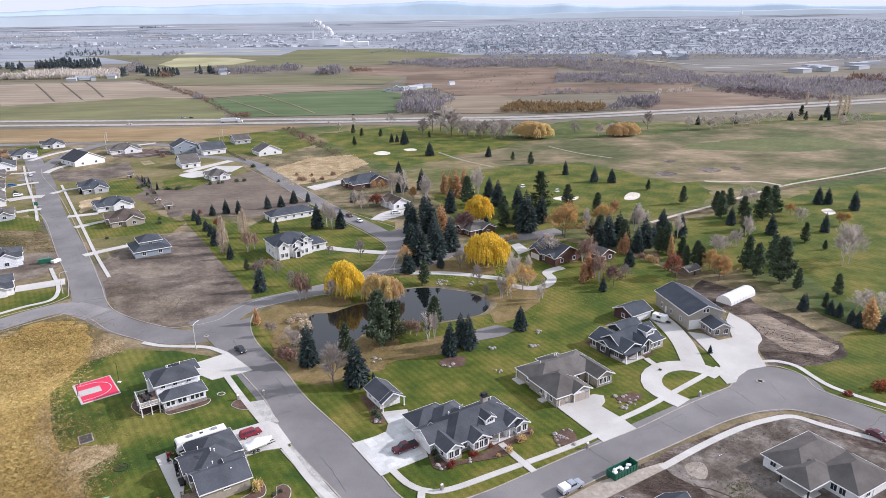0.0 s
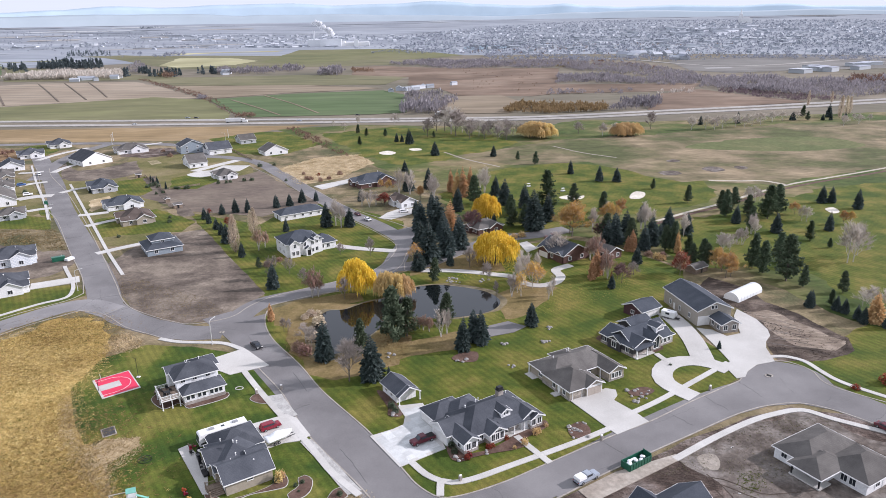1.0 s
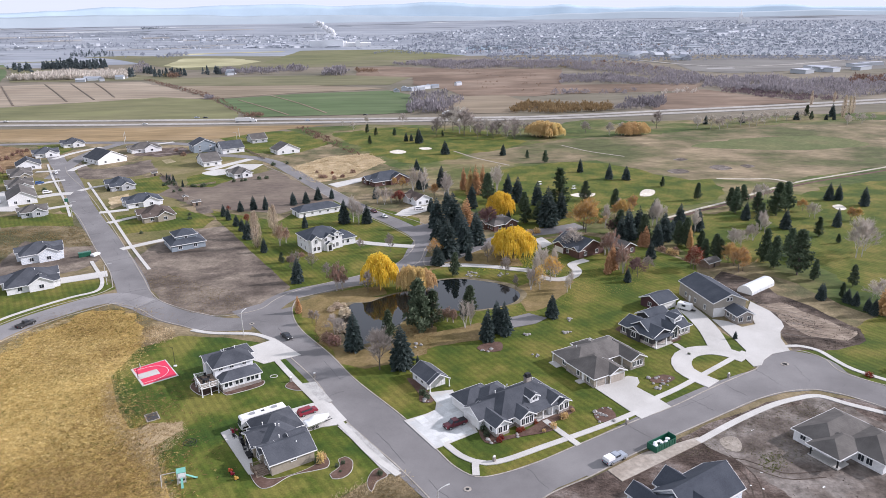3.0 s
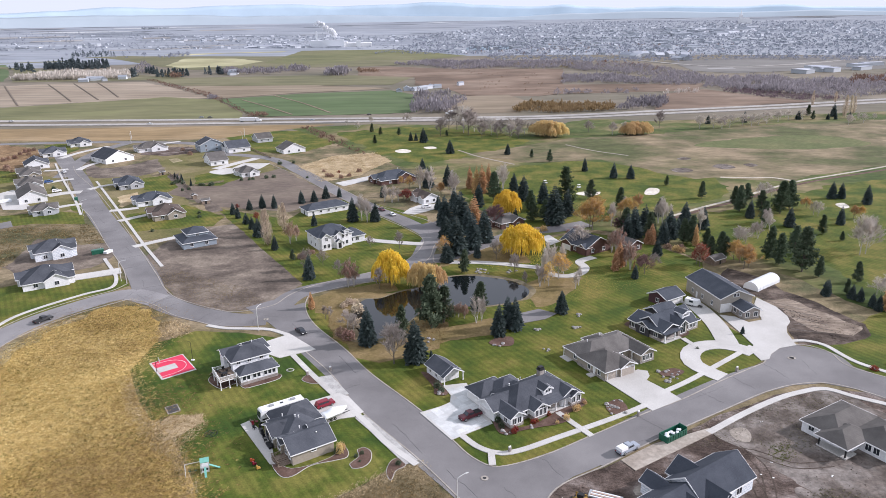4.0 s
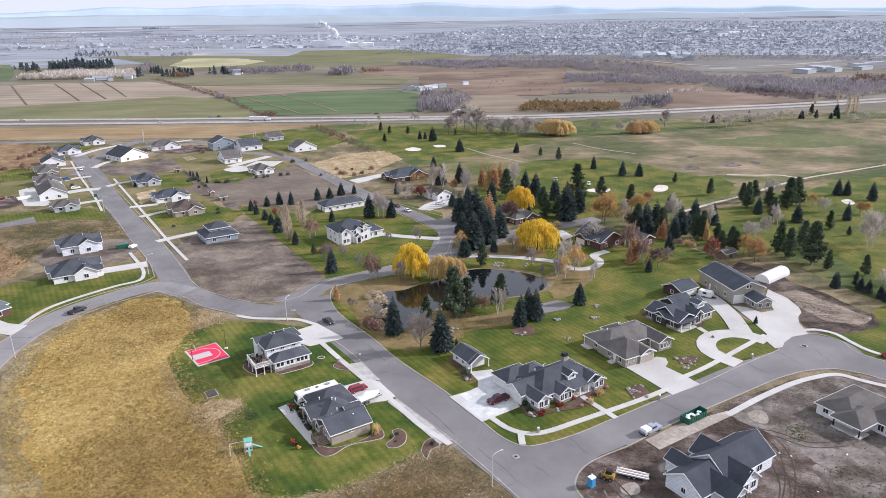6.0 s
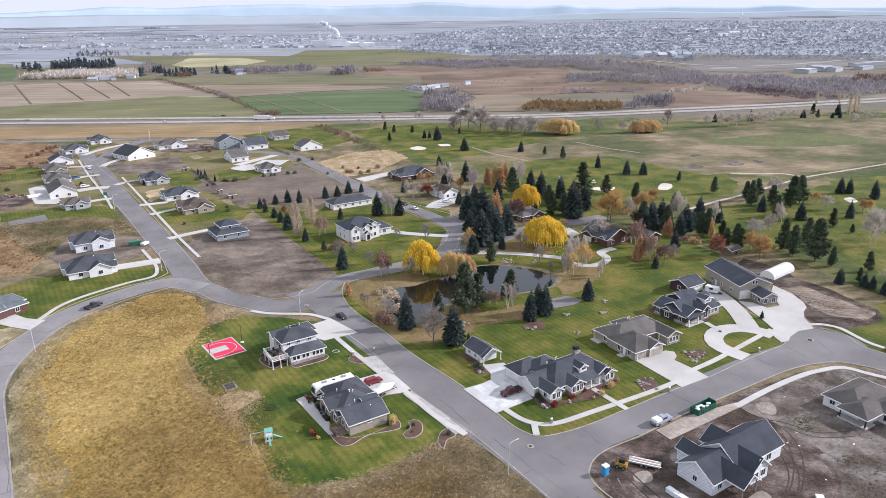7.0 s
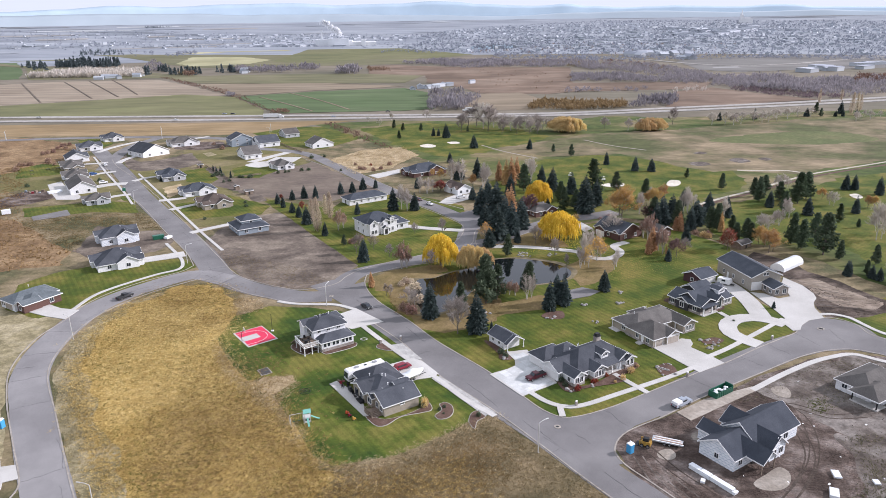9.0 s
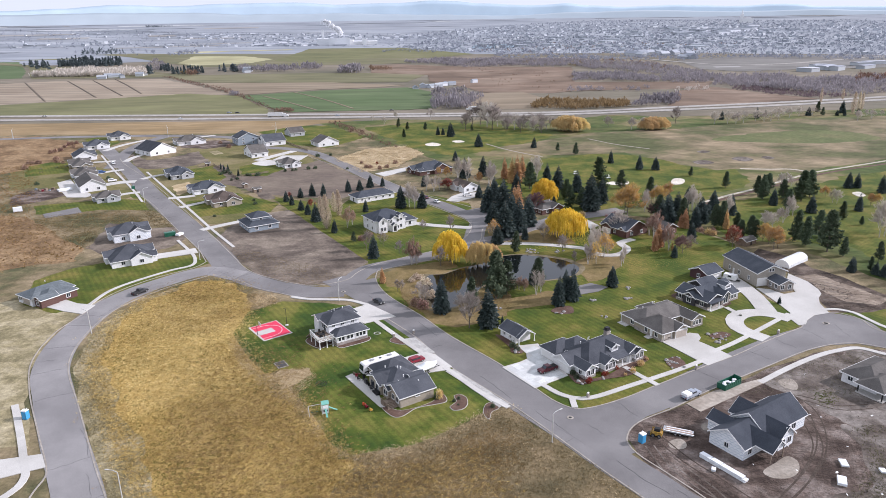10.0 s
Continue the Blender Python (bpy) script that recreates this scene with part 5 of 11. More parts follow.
def add_box(bm, x0, y0, z0, x1, y1, z1, bevel=0.0):
    r = bmesh.ops.create_cube(bm, size=1, matrix=Matrix.Translation(((x0 + x1) / 2, (y0 + y1) / 2, (z0 + z1) / 2)) @ Matrix.Diagonal((abs(x1 - x0), abs(y1 - y0), abs(z1 - z0), 1)))
    if bevel:
        es = list({e for v in r["verts"] for e in v.link_edges})
        bmesh.ops.bevel(bm, geom=es, offset=bevel, segments=2, affect="EDGES")
    return bm


def prism(bm, profile, a, b, axis):
    """A closed outline (u, z) drawn out from a to b along x or y."""
    def at(u, z, s):
        return (s, u, z) if axis == "x" else (u, s, z)
    p = [bm.verts.new(at(u, z, a)) for u, z in profile]
    q = [bm.verts.new(at(u, z, b)) for u, z in profile]
    n = len(p)
    bm.faces.new(p)
    bm.faces.new(q[::-1])
    for i in range(n):
        bm.faces.new((p[i], q[i], q[(i + 1) % n], p[(i + 1) % n]))
    return bm


def block(parent, x0, y0, x1, y1, h, roof="hip", pitch=0.5, wall="wall_white", top="roof", over=0.5, z0=0.0, walls=True, trim="trim", skirt=""):
    """A wing of a house: walls, a hipped or gabled roof with overhang, and its edge boards. gx, gy: gable with the ridge along x or y."""
    cx, cy, a, b = (x0 + x1) / 2, (y0 + y1) / 2, (x1 - x0) / 2, (y1 - y0) / 2
    e = h - over * pitch
    th = 0.16
    bw, br, bt = bmesh.new(), bmesh.new(), bmesh.new()
    if roof == "hip":
        if walls:
            add_box(bw, x0, y0, z0, x1, y1, h)
        A, B = a + over, b + over
        k = min(A, B)
        rz = e + k * pitch
        low = [br.verts.new((cx + sx * A, cy + sy * B, e - th)) for sx, sy in ((-1, -1), (1, -1), (1, 1), (-1, 1))]
        up = [br.verts.new((cx + sx * A, cy + sy * B, e)) for sx, sy in ((-1, -1), (1, -1), (1, 1), (-1, 1))]
        if A > B + 0.01:
            r1, r2 = br.verts.new((cx - A + k, cy, rz)), br.verts.new((cx + A - k, cy, rz))
            fs = ((up[0], up[1], r2, r1), (up[1], up[2], r2), (up[2], up[3], r1, r2), (up[3], up[0], r1))
        elif B > A + 0.01:
            r1, r2 = br.verts.new((cx, cy - B + k, rz)), br.verts.new((cx, cy + B - k, rz))
            fs = ((up[0], up[1], r1), (up[1], up[2], r2, r1), (up[2], up[3], r2), (up[3], up[0], r1, r2))
        else:
            r1 = br.verts.new((cx, cy, rz))
            fs = tuple((up[i], up[(i + 1) % 4], r1) for i in range(4))
        for f in fs:
            br.faces.new(f)
        for i in range(4):
            br.faces.new((low[i], low[(i + 1) % 4], up[(i + 1) % 4], up[i]))
        br.faces.new(low[::-1])
        for s in (-1, 1):
            add_box(bt, cx - A - 0.05, cy + s * (B + 0.003), e - th - 0.06, cx + A + 0.05, cy + s * (B + 0.06), e + 0.03)
            add_box(bt, cx + s * (A + 0.003), cy - B, e - th - 0.06, cx + s * (A + 0.06), cy + B, e + 0.03)
    else:
        ax = "x" if roof == "gx" else "y"
        half, c, s0, s1, o0 = (b, cy, x0, x1, cx) if ax == "x" else (a, cx, y0, y1, cy)
        rz = h + half * pitch
        if walls:
            prism(bw, [(c - half, z0), (c + half, z0), (c + half, h), (c, rz - 0.02), (c - half, h)], s0, s1, ax)
        prism(br, [(c - half - over, e), (c, rz), (c + half + over, e), (c + half + over, e + th), (c, rz + th * 1.15), (c - half - over, e + th)], s0 - over, s1 + over, ax)
        for end, sg in ((s0 - over, -1), (s1 + over, 1)):
            prism(bt, [(c - half - over, e - 0.1), (c, rz - 0.1), (c + half + over, e - 0.1), (c + half + over, e + th + 0.02), (c, rz + th * 1.15 + 0.03), (c - half - over, e + th + 0.02)], end, end + sg * 0.05, ax)
        for sg in (-1, 1):
            u = c + sg * (half + over)
            if ax == "x":
                add_box(bt, s0 - over, u + sg * 0.003, e - 0.08, s1 + over, u + sg * 0.06, e + th)
            else:
                add_box(bt, u + sg * 0.003, s0 - over, e - 0.08, u + sg * 0.06, s1 + over, e + th)
    if walls:
        part("wall", face_out(bw), M[wall], parent)
        if skirt:
            part("wainscot", add_box(bmesh.new(), x0 - 0.06, y0 - 0.06, z0 + 0.02, x1 + 0.06, y1 + 0.06, z0 + 1.0), M[skirt], parent, "low stone wainscot")
    else:
        bw.free()
    part("roof", face_out(br), M[top], parent)
    part("fascia", face_out(bt), M[trim], parent)


def window(parent, side, at, u, z, w=1.2, h=1.3, bars=1):
    """A window in a wall. side: f (towards -y), l (-x), b, r; at: the wall's place; u: the middle along it; z: the sill."""
    fr, gl = bmesh.new(), bmesh.new()

    def put(bm, u0, u1, z0, z1, d0, d1):
        s = -1 if side in "fl" else 1
        if side in "fb":
            add_box(bm, u0, at + s * d0, z0, u1, at + s * d1, z1)
        else:
            add_box(bm, at + s * d0, u0, z0, at + s * d1, u1, z1)
    t = 0.11
    put(fr, u - w / 2 - t, u - w / 2, z - t, z + h + t, 0.0, 0.09)
    put(fr, u + w / 2, u + w / 2 + t, z - t, z + h + t, 0.0, 0.09)
    put(fr, u - w / 2, u + w / 2, z + h, z + h + t, 0.0, 0.09)
    put(fr, u - w / 2 - t, u + w / 2 + t, z - t - 0.02, z, 0.0, 0.13)
    for i in range(bars):
        c = u - w / 2 + w * (i + 1) / (bars + 1)
        put(fr, c - 0.03, c + 0.03, z, z + h, 0.02, 0.07)
    ob = part("window", fr, M["trim"], parent)
    put(gl, u - w / 2, u + w / 2, z, z + h, 0.004, 0.035)
    part("pane", gl, M["glass"], ob)


def door(parent, side, at, u, z=0.15, w=1.0, h=2.1, key="dark_metal"):
    bm = bmesh.new()
    s = -1 if side in "fl" else 1
    for u0, u1, z0, z1, d in ((u - w / 2, u + w / 2, z, z + h, 0.05), (u - w * 0.32, u + w * 0.32, z + h * 0.55, z + h * 0.9, 0.075), (u - w * 0.32, u + w * 0.32, z + h * 0.08, z + h * 0.45, 0.075)):
        if side in "fb":
            add_box(bm, u0, at, z0, u1, at + s * d, z1)
        else:
            add_box(bm, at, u0, z0, at + s * d, u1, z1)
    part("door", bm, M[key], parent)


def garage_door(parent, side, at, u, w=4.8, h=2.3, key="garage_white", trim=True):
    """A sectional door: four rows of raised panels on a leaf, in a white surround."""
    bm, fr = bmesh.new(), bmesh.new()
    s = -1 if side in "fl" else 1

    def put(b, u0, u1, z0, z1, d0, d1):
        if side in "fb":
            add_box(b, u0, at + s * d0, z0, u1, at + s * d1, z1)
        else:
            add_box(b, at + s * d0, u0, z0, at + s * d1, u1, z1)
    put(bm, u - w / 2, u + w / 2, 0.16, h, 0.0, 0.03)
    n = max(2, round(w / 1.2))
    panels = []
    for r in range(4):
        for c in range(n):
            z0, x0 = 0.2 + r * (h - 0.2) / 4, u - w / 2 + c * w / n
            panels.append((x0 + 0.06, x0 + w / n - 0.06, z0 + 0.05, z0 + (h - 0.2) / 4 - 0.05, 0.03, 0.06))
    ob = part("garage_door", bm, M[key], parent)
    for dims in panels:
        pn = bmesh.new()
        put(pn, *dims)
        part("panel", pn, M[key], ob)
    if trim:
        put(fr, u - w / 2 - 0.15, u - w / 2, 0.1, h + 0.15, 0.0, 0.08)
        put(fr, u + w / 2, u + w / 2 + 0.15, 0.1, h + 0.15, 0.0, 0.08)
        put(fr, u - w / 2, u + w / 2, h, h + 0.15, 0.0, 0.08)
        part("surround", fr, M["trim"], ob)


def post(parent, x, y, z0, z1, t=0.14, key="post"):
    bm = add_box(bmesh.new(), x - t / 2, y - t / 2, z0, x + t / 2, y + t / 2, z1)
    add_box(bm, x - t * 0.8, y - t * 0.8, z0, x + t * 0.8, y + t * 0.8, z0 + 0.25)
    add_box(bm, x - t * 0.8, y - t * 0.8, z1 - 0.15, x + t * 0.8, y + t * 0.8, z1)
    part("post", bm, M[key], parent)


def plinth(parent, x0, y0, x1, y1, h=0.2):
    part("foundation", add_box(bmesh.new(), x0, y0, -0.05, x1, y1, h), M["curb"], parent)


def vents(parent, spots):
    for x, y, z in spots:
        bm = bmesh.new()
        bmesh.ops.create_cone(bm, cap_ends=True, segments=10, radius1=0.09, radius2=0.08, depth=0.6, matrix=Matrix.Translation((x, y, z)))
        bmesh.ops.create_cone(bm, cap_ends=True, segments=10, radius1=0.17, radius2=0.1, depth=0.12, matrix=Matrix.Translation((x, y, z + 0.3)))
        part("roof_vent", bm, M["trim"], parent)


def base(name, label, x, y, rot, category="house", z=0.0, group=""):
    ob = new(name)
    ob.matrix_world = pose(x, y, z, 0, 0, rot)
    return tagged(ob, label, category, group)


def railing(parent, pts, z, h=1.0, gap=0.14, key="post"):
    """Posts, two rails and balusters along a broken line."""
    for (xa, ya), (xb, yb) in zip(pts, pts[1:]):
        a, b = Vector((xa, ya, 0)), Vector((xb, yb, 0))
        d = (b - a).length
        ang = math.atan2(yb - ya, xb - xa)
        m = Matrix.Translation((xa, ya, z)) @ Matrix.Rotation(ang, 4, "Z")
        rail, bal = bmesh.new(), []
        add_box(rail, 0, -0.06, h - 0.08, d, 0.06, h)
        add_box(rail, 0, -0.04, 0.1, d, 0.04, 0.18)
        for k in range(1, int(d / gap)):
            bal.append(add_box(bmesh.new(), k * gap - 0.02, -0.02, 0.18, k * gap + 0.02, 0.02, h - 0.08))
        for bm in [rail] + bal:
            bm.transform(m)
        r = part("railing", rail, M[key], parent)
        for bm in bal:
            part("baluster", bm, M[key], r)
        post(parent, xa, ya, z - 0.1, z + h + 0.12, 0.16, key)


# two-storey grey house with a raised deck
h1 = base("house", "pale grey two-storey house with slate roof and white deck", -67.1, 143.4, 33)
block(h1, 0.3, 0.3, 10.0, 5.2, 3.3, "hip", 0.5, "wall_light", "roof", skirt="stone")
block(h1, -0.4, 4.0, 9.3, 11.4, 5.9, "hip", 0.48, "wall_light", "roof", 0.6)
block(h1, 4.6, 8.5, 10.7, 13.8, 5.4, "hip", 0.48, "wall_light", "roof")
block(h1, -1.2, 9.0, 3.0, 12.6, 5.6, "gx", 0.5, "wall_light", "roof")
for u in (1.2, 2.3, 3.9, 5.0, 6.8, 7.9, 9.0):
    window(h1, "f", 0.3, u, 1.5, 0.8, 1.4, 0)
window(h1, "l", 0.3, 1.6, 1.5, 1.0, 1.4)
window(h1, "l", 0.3, 3.4, 1.5, 1.0, 1.4)
for u in (1.2, 4.0, 7.2):
    window(h1, "f", 4.0, u, 4.5, 0.9, 1.0)
window(h1, "l", -0.4, 5.6, 4.0, 1.0, 1.3)
window(h1, "l", -0.4, 8.0, 3.2, 1.6, 2.0)
door(h1, "l", -0.4, 6.8, 2.8, 1.6, 2.1, "glass")
for u in (5.5, 8.0, 10.2):
    window(h1, "l", -0.4, u, 0.7, 1.1, 1.2)
vents(h1, ((5.5, 3.0, 4.5), (3.5, 8.2, 7.8), (6.5, 8.9, 7.6)))
deck = part("deck_floor", add_box(bmesh.new(), -4.75, 0.95, 2.5, -0.42, 7.35, 2.615), M["wood"], h1, "weathered grey deck boards")
for k in range(38):
    part("board", add_box(bmesh.new(), -4.8, 0.9 + k * 0.17, 2.62, -0.42, 0.9 + k * 0.17 + 0.15, 2.7), M["wood"], deck)
for x, y in ((-4.6, 1.1), (-2.4, 1.1), (-0.6, 1.1), (-4.6, 4.2), (-4.6, 7.2)):
    post(h1, x, y, 0, 2.62, 0.2)
railing(h1, ((-0.5, 1.0), (-2.6, 1.0), (-4.7, 1.0), (-4.7, 4.2), (-4.7, 7.4), (-0.5, 7.4)), 2.7)
part("deck_beam", add_box(add_box(bmesh.new(), -4.85, 0.86, 2.35, -0.4, 0.96, 2.62), -4.85, 0.96, 2.35, -4.75, 7.4, 2.62), M["post"], h1)
stair = bmesh.new()
for k in range(14):
    add_box(stair, -4.8 - 0.02 - (k + 1) * 0.0, 7.5 + k * 0.26, 2.5 - k * 0.185, -3.7, 7.76 + k * 0.26, 2.56 - k * 0.185)
part("stair", stair, M["wood"], h1)

# hipped house with patio, by the motorhome
h2 = base("house", "tan hipped ranch house with dark grey shingles", -47.3, 109.8, 33)
block(h2, 0.4, 0.3, 9.8, 7.6, 2.95, "gx", 0.5, "wall_tan", "roof")
block(h2, 0.9, 5.6, 9.4, 15.6, 2.95, "hip", 0.5, "wall_tan", "roof")
block(h2, 1.9, 10.8, 11.3, 19.4, 2.95, "hip", 0.5, "wall_tan", "roof")
block(h2, 7.0, 4.6, 10.4, 9.4, 2.95, "gx", 0.5, "wall_tan", "roof")
block(h2, -0.6, 8.4, 4.0, 14.4, 2.95, "gx", 0.45, "wall_tan", "roof")
block(h2, -0.2, 5.0, 3.0, 8.0, 3.0, "gx", 0.5, "wall_tan", "roof", 0.35)
window(h2, "f", 0.3, 5.2, 1.9, 1.1, 0.4)
for u in (1.8, 3.8):
    window(h2, "l", 0.4, u, 1.0, 1.0, 1.3)
window(h2, "l", -0.2, 6.5, 1.0, 1.6, 1.4)
window(h2, "l", -0.6, 10.0, 0.9, 1.4, 1.5)
door(h2, "l", -0.6, 12.6, 0.2, 1.8, 2.1, "glass")
window(h2, "r", 9.8, 2.5, 1.0, 1.4, 1.4)
garage_door(h2, "r", 11.3, 15.0, 5.0, 2.3)
vents(h2, ((4.2, 5.2, 5.4), (3.2, 12.8, 4.8), (5.0, 9.6, 5.6), (5.6, 9.0, 5.6), (7.0, 2.8, 4.2)))
steps = bmesh.new()
for k in range(5):
    add_box(steps, -2.4 + k * 0.1, 1.2 + k * 0.45, 0.1, 0.3, 1.6 + k * 0.45, 0.25 + k * 0.14)
part("steps", steps, M["wood"], h2, "weathered wooden steps")
railing(h2, ((-2.5, 1.0), (-2.5, 4.6), (-0.2, 4.6)), 0.7, 0.95, 0.16, "wood")
part("landing", add_box(bmesh.new(), -2.6, 3.2, 0.1, 0.35, 4.7, 0.75), M["wood"], h2)

# corner ranch house
h3 = base("house", "white and stone ranch house with dark gabled roof", -0.2, 122.7, 33)
block(h3, 2.2, 1.6, 20.6, 12.2, 3.0, "hip", 0.6, "wall_light", "roof", skirt="stone")
block(h3, 3.0, 8.0, 12.0, 16.0, 3.0, "hip", 0.6, "wall_light", "roof")
block(h3, -0.3, 11.3, 8.0, 17.4, 3.0, "hip", 0.55, "wall_white", "roof")
block(h3, -1.6, 4.6, 7.5, 10.6, 3.0, "gx", 0.55, "wall_white", "roof")
block(h3, -0.2, 0.2, 3.4, 9.0, 2.9, "gy", 0.6, "wall_light", "roof", skirt="stone")
block(h3, 6.3, -0.2, 10.3, 6.0, 2.9, "gy", 0.6, "wall_light", "roof", skirt="stone")
block(h3, 15.6, 0.6, 20.6, 7.0, 2.9, "gy", 0.6, "wall_light", "roof")
block(h3, 17.6, -0.3, 20.9, 5.0, 2.8, "gy", 0.5, "wall_light", "roof", skirt="stone")
block(h3, 11.5, 2.6, 14.0, 6.5, 4.9, "gy", 0.55, "wall_white", "roof", 0.3, 3.6)
window(h3, "f", 2.6, 12.75, 4.15, 1.3, 0.7, 2)
garage_door(h3, "l", -1.6, 7.6, 5.0, 2.35)
garage_door(h3, "l", -0.3, 14.4, 5.0, 2.35)
for u in (0.9, 2.3):
    window(h3, "f", 0.2, u, 0.9, 1.0, 1.5)
for u in (7.1, 8.3, 9.5):
    window(h3, "f", -0.2, u, 0.9, 0.9, 1.6)
window(h3, "f", -0.2, 8.3, 2.75, 2.4, 0.4, 3)
for u in (4.2, 5.3):
    window(h3, "f", 1.6, u, 0.9, 0.9, 1.5)
for u in (11.2, 13.2, 14.4, 15.0):
    window(h3, "f", 1.6, u, 1.9, 0.5, 0.6, 0)
for u in (18.4, 20.0):
    window(h3, "f", -0.3, u, 0.9, 1.0, 1.5)
door(h3, "f", 1.6, 12.2, 0.2, 1.1)
window(h3, "l", -0.2, 2.0, 1.0, 1.0, 1.3)
for x in (10.6, 13.4, 16.2):
    post(h3, x, 0.3, 0.1, 2.75, 0.22)
part("porch_floor", add_box(bmesh.new(), 10.3, -0.1, 0, 17.5, 1.6, 0.22), M["concrete"], h3)
part("porch_roof", prism(bmesh.new(), [(-0.3, 2.75), (2.4, 3.3), (2.4, 3.45), (-0.3, 2.92)], 10.1, 17.8, "x"), M["roof"], h3)
ch = part("chimney", add_box(bmesh.new(), 14.0, 7.0, 3.0, 15.4, 8.2, 7.4), M["stone"], h3, "pale stone chimney")
part("chimney_cap", add_box(add_box(bmesh.new(), 13.85, 6.85, 7.4, 15.55, 8.35, 7.55), 14.1, 7.1, 7.55, 15.3, 8.1, 8.15), M["dark_metal"], ch, "dark metal chimney cap")
vents(h3, ((5.8, 8.5, 5.6), (9.0, 9.0, 5.6), (10.6, 10.2, 5.0), (17.5, 9.0, 5.2)))

# small detached garage
g3 = base("garage", "small white gabled garage with dark shingle roof", -15.8, 143.1, 33, "garage")
block(g3, 0.2, 0.9, 5.6, 7.9, 2.6, "gy", 0.6, "wall_white", "roof")
part("porch_roof", prism(bmesh.new(), [(-0.3, 2.3), (2.9, 4.22), (6.1, 2.3), (6.1, 2.46), (2.9, 4.42), (-0.3, 2.46)], -0.9, 0.42, "y"), M["roof"], g3)
part("porch_gable", prism(bmesh.new(), [(-0.3, 2.2), (2.9, 4.15), (6.1, 2.2), (6.1, 2.45), (2.9, 4.45), (-0.3, 2.45)], -0.95, -0.9, "y"), M["trim"], g3)
post(g3, 5.8, -0.7, 0.1, 2.3, 0.2)
post(g3, 0.1, -0.7, 0.1, 2.3, 0.2)
garage_door(g3, "f", 0.9, 2.9, 3.2, 2.2)
window(g3, "l", 0.2, 3.2, 1.0, 0.8, 0.9)
window(g3, "l", 0.2, 6.0, 1.0, 0.8, 0.9)

# grey house with wide driveway
h4 = base("house", "taupe hipped house with grey-brown shingle roof", 25.4, 143.4, 29)
block(h4, 0.6, 7.0, 19.4, 16.8, 3.0, "hip", 0.46, "wall_tan", "roof_gray")
block(h4, 0.2, 0.3, 9.9, 11.0, 3.0, "hip", 0.48, "wall_tan", "roof_gray", skirt="stone")
block(h4, 4.9, -0.2, 9.9, 5.0, 2.9, "gy", 0.48, "wall_tan", "roof_gray")
block(h4, 14.6, 2.6, 19.4, 12.0, 2.95, "gy", 0.5, "wall_tan", "roof_gray", skirt="stone")
block(h4, 8.0, 10.0, 14.0, 18.2, 3.0, "hip", 0.46, "wall_tan", "roof_gray")
garage_door(h4, "f", -0.2, 7.4, 4.3, 2.3, "garage_tan")
garage_door(h4, "f", 0.3, 2.5, 2.7, 2.3, "garage_tan")
for u in (2.4, 6.4):
    window(h4, "l", 0.2, u, 0.9, 1.0, 1.5)
door(h4, "l", 0.2, 4.4, 0.2, 1.0, 2.1, "trim")
part("stoop", add_box(bmesh.new(), -1.6, 3.6, 0, 0.2, 5.4, 0.3), M["concrete"], h4)
window(h4, "l", 0.6, 12.4, 1.0, 1.2, 1.3)
for u in (15.8, 17.0, 18.2):
    window(h4, "f", 2.6, u, 0.8, 0.9, 1.5)
door(h4, "f", 7.0, 12.0, 0.2, 1.1)
for x in (10.6, 14.2):
    post(h4, x, 5.4, 0.1, 2.8, 0.24)
part("porch_floor", add_box(bmesh.new(), -1.2, 13.4, 0, 0.6, 16.8, 0.2), M["concrete"], h4)
post(h4, -0.1, 16.4, 0.1, 2.8, 0.18)
vents(h4, ((4.5, 12.5, 5.3), (10.0, 14.0, 5.2), (10.6, 14.0, 5.2)))

# dark craftsman house
h5 = base("house", "dark charcoal craftsman house with stone entry gable", 47.2, 166.0, 33)
block(h5, -1.0, 0.2, 6.8, 12.0, 3.0, "gy", 0.45, "wall_dark", "roof_blue", skirt="stone")
block(h5, 0.5, 2.2, 15.2, 9.8, 3.2, "gx", 0.62, "wall_dark", "roof_blue")
block(h5, 5.8, -0.2, 9.6, 6.0, 3.4, "gy", 0.75, "stone", "roof_blue")
block(h5, 9.6, 0.6, 15.4, 7.0, 3.0, "hip", 0.55, "wall_gray", "roof_blue", skirt="stone")
block(h5, 8.5, 8.5, 16.0, 14.6, 3.0, "gx", 0.5, "wall_dark", "roof_blue")
block(h5, -1.5, 4.4, 1.5, 9.0, 2.9, "gx", 0.55, "wall_dark", "roof_blue", 0.35)
block(h5, 10.2, 2.2, 13.4, 5.6, 5.2, "gy", 0.35, "wall_light", "roof_blue", 0.35, 3.4)
window(h5, "f", 2.2, 11.8, 4.3, 1.9, 0.6, 3)
window(h5, "f", -0.2, 7.7, 0.8, 2.0, 3.2, 1)
for u in (10.6, 12.2, 13.8):
    window(h5, "f", 0.6, u, 0.8, 1.0, 1.6)
for u in (2.2, 10.6):
    window(h5, "l", -1.0, u, 0.9, 1.1, 1.4)
window(h5, "l", -1.5, 6.7, 0.9, 1.5, 1.5)
door(h5, "f", 0.2, 4.9, 0.2, 1.1, 2.1, "dark_metal")
post(h5, -0.7, -0.9, 0.1, 2.7, 0.3)
post(h5, 3.4, -0.9, 0.1, 2.7, 0.3)
part("porch_floor", add_box(bmesh.new(), -1.0, -1.3, 0, 6.0, 0.2, 0.3), M["concrete"], h5)
part("porch_roof", prism(bmesh.new(), [(-1.4, 2.65), (0.6, 3.15), (0.6, 3.3), (-1.4, 2.82)], -1.4, 6.0, "x"), M["roof_blue"], h5)

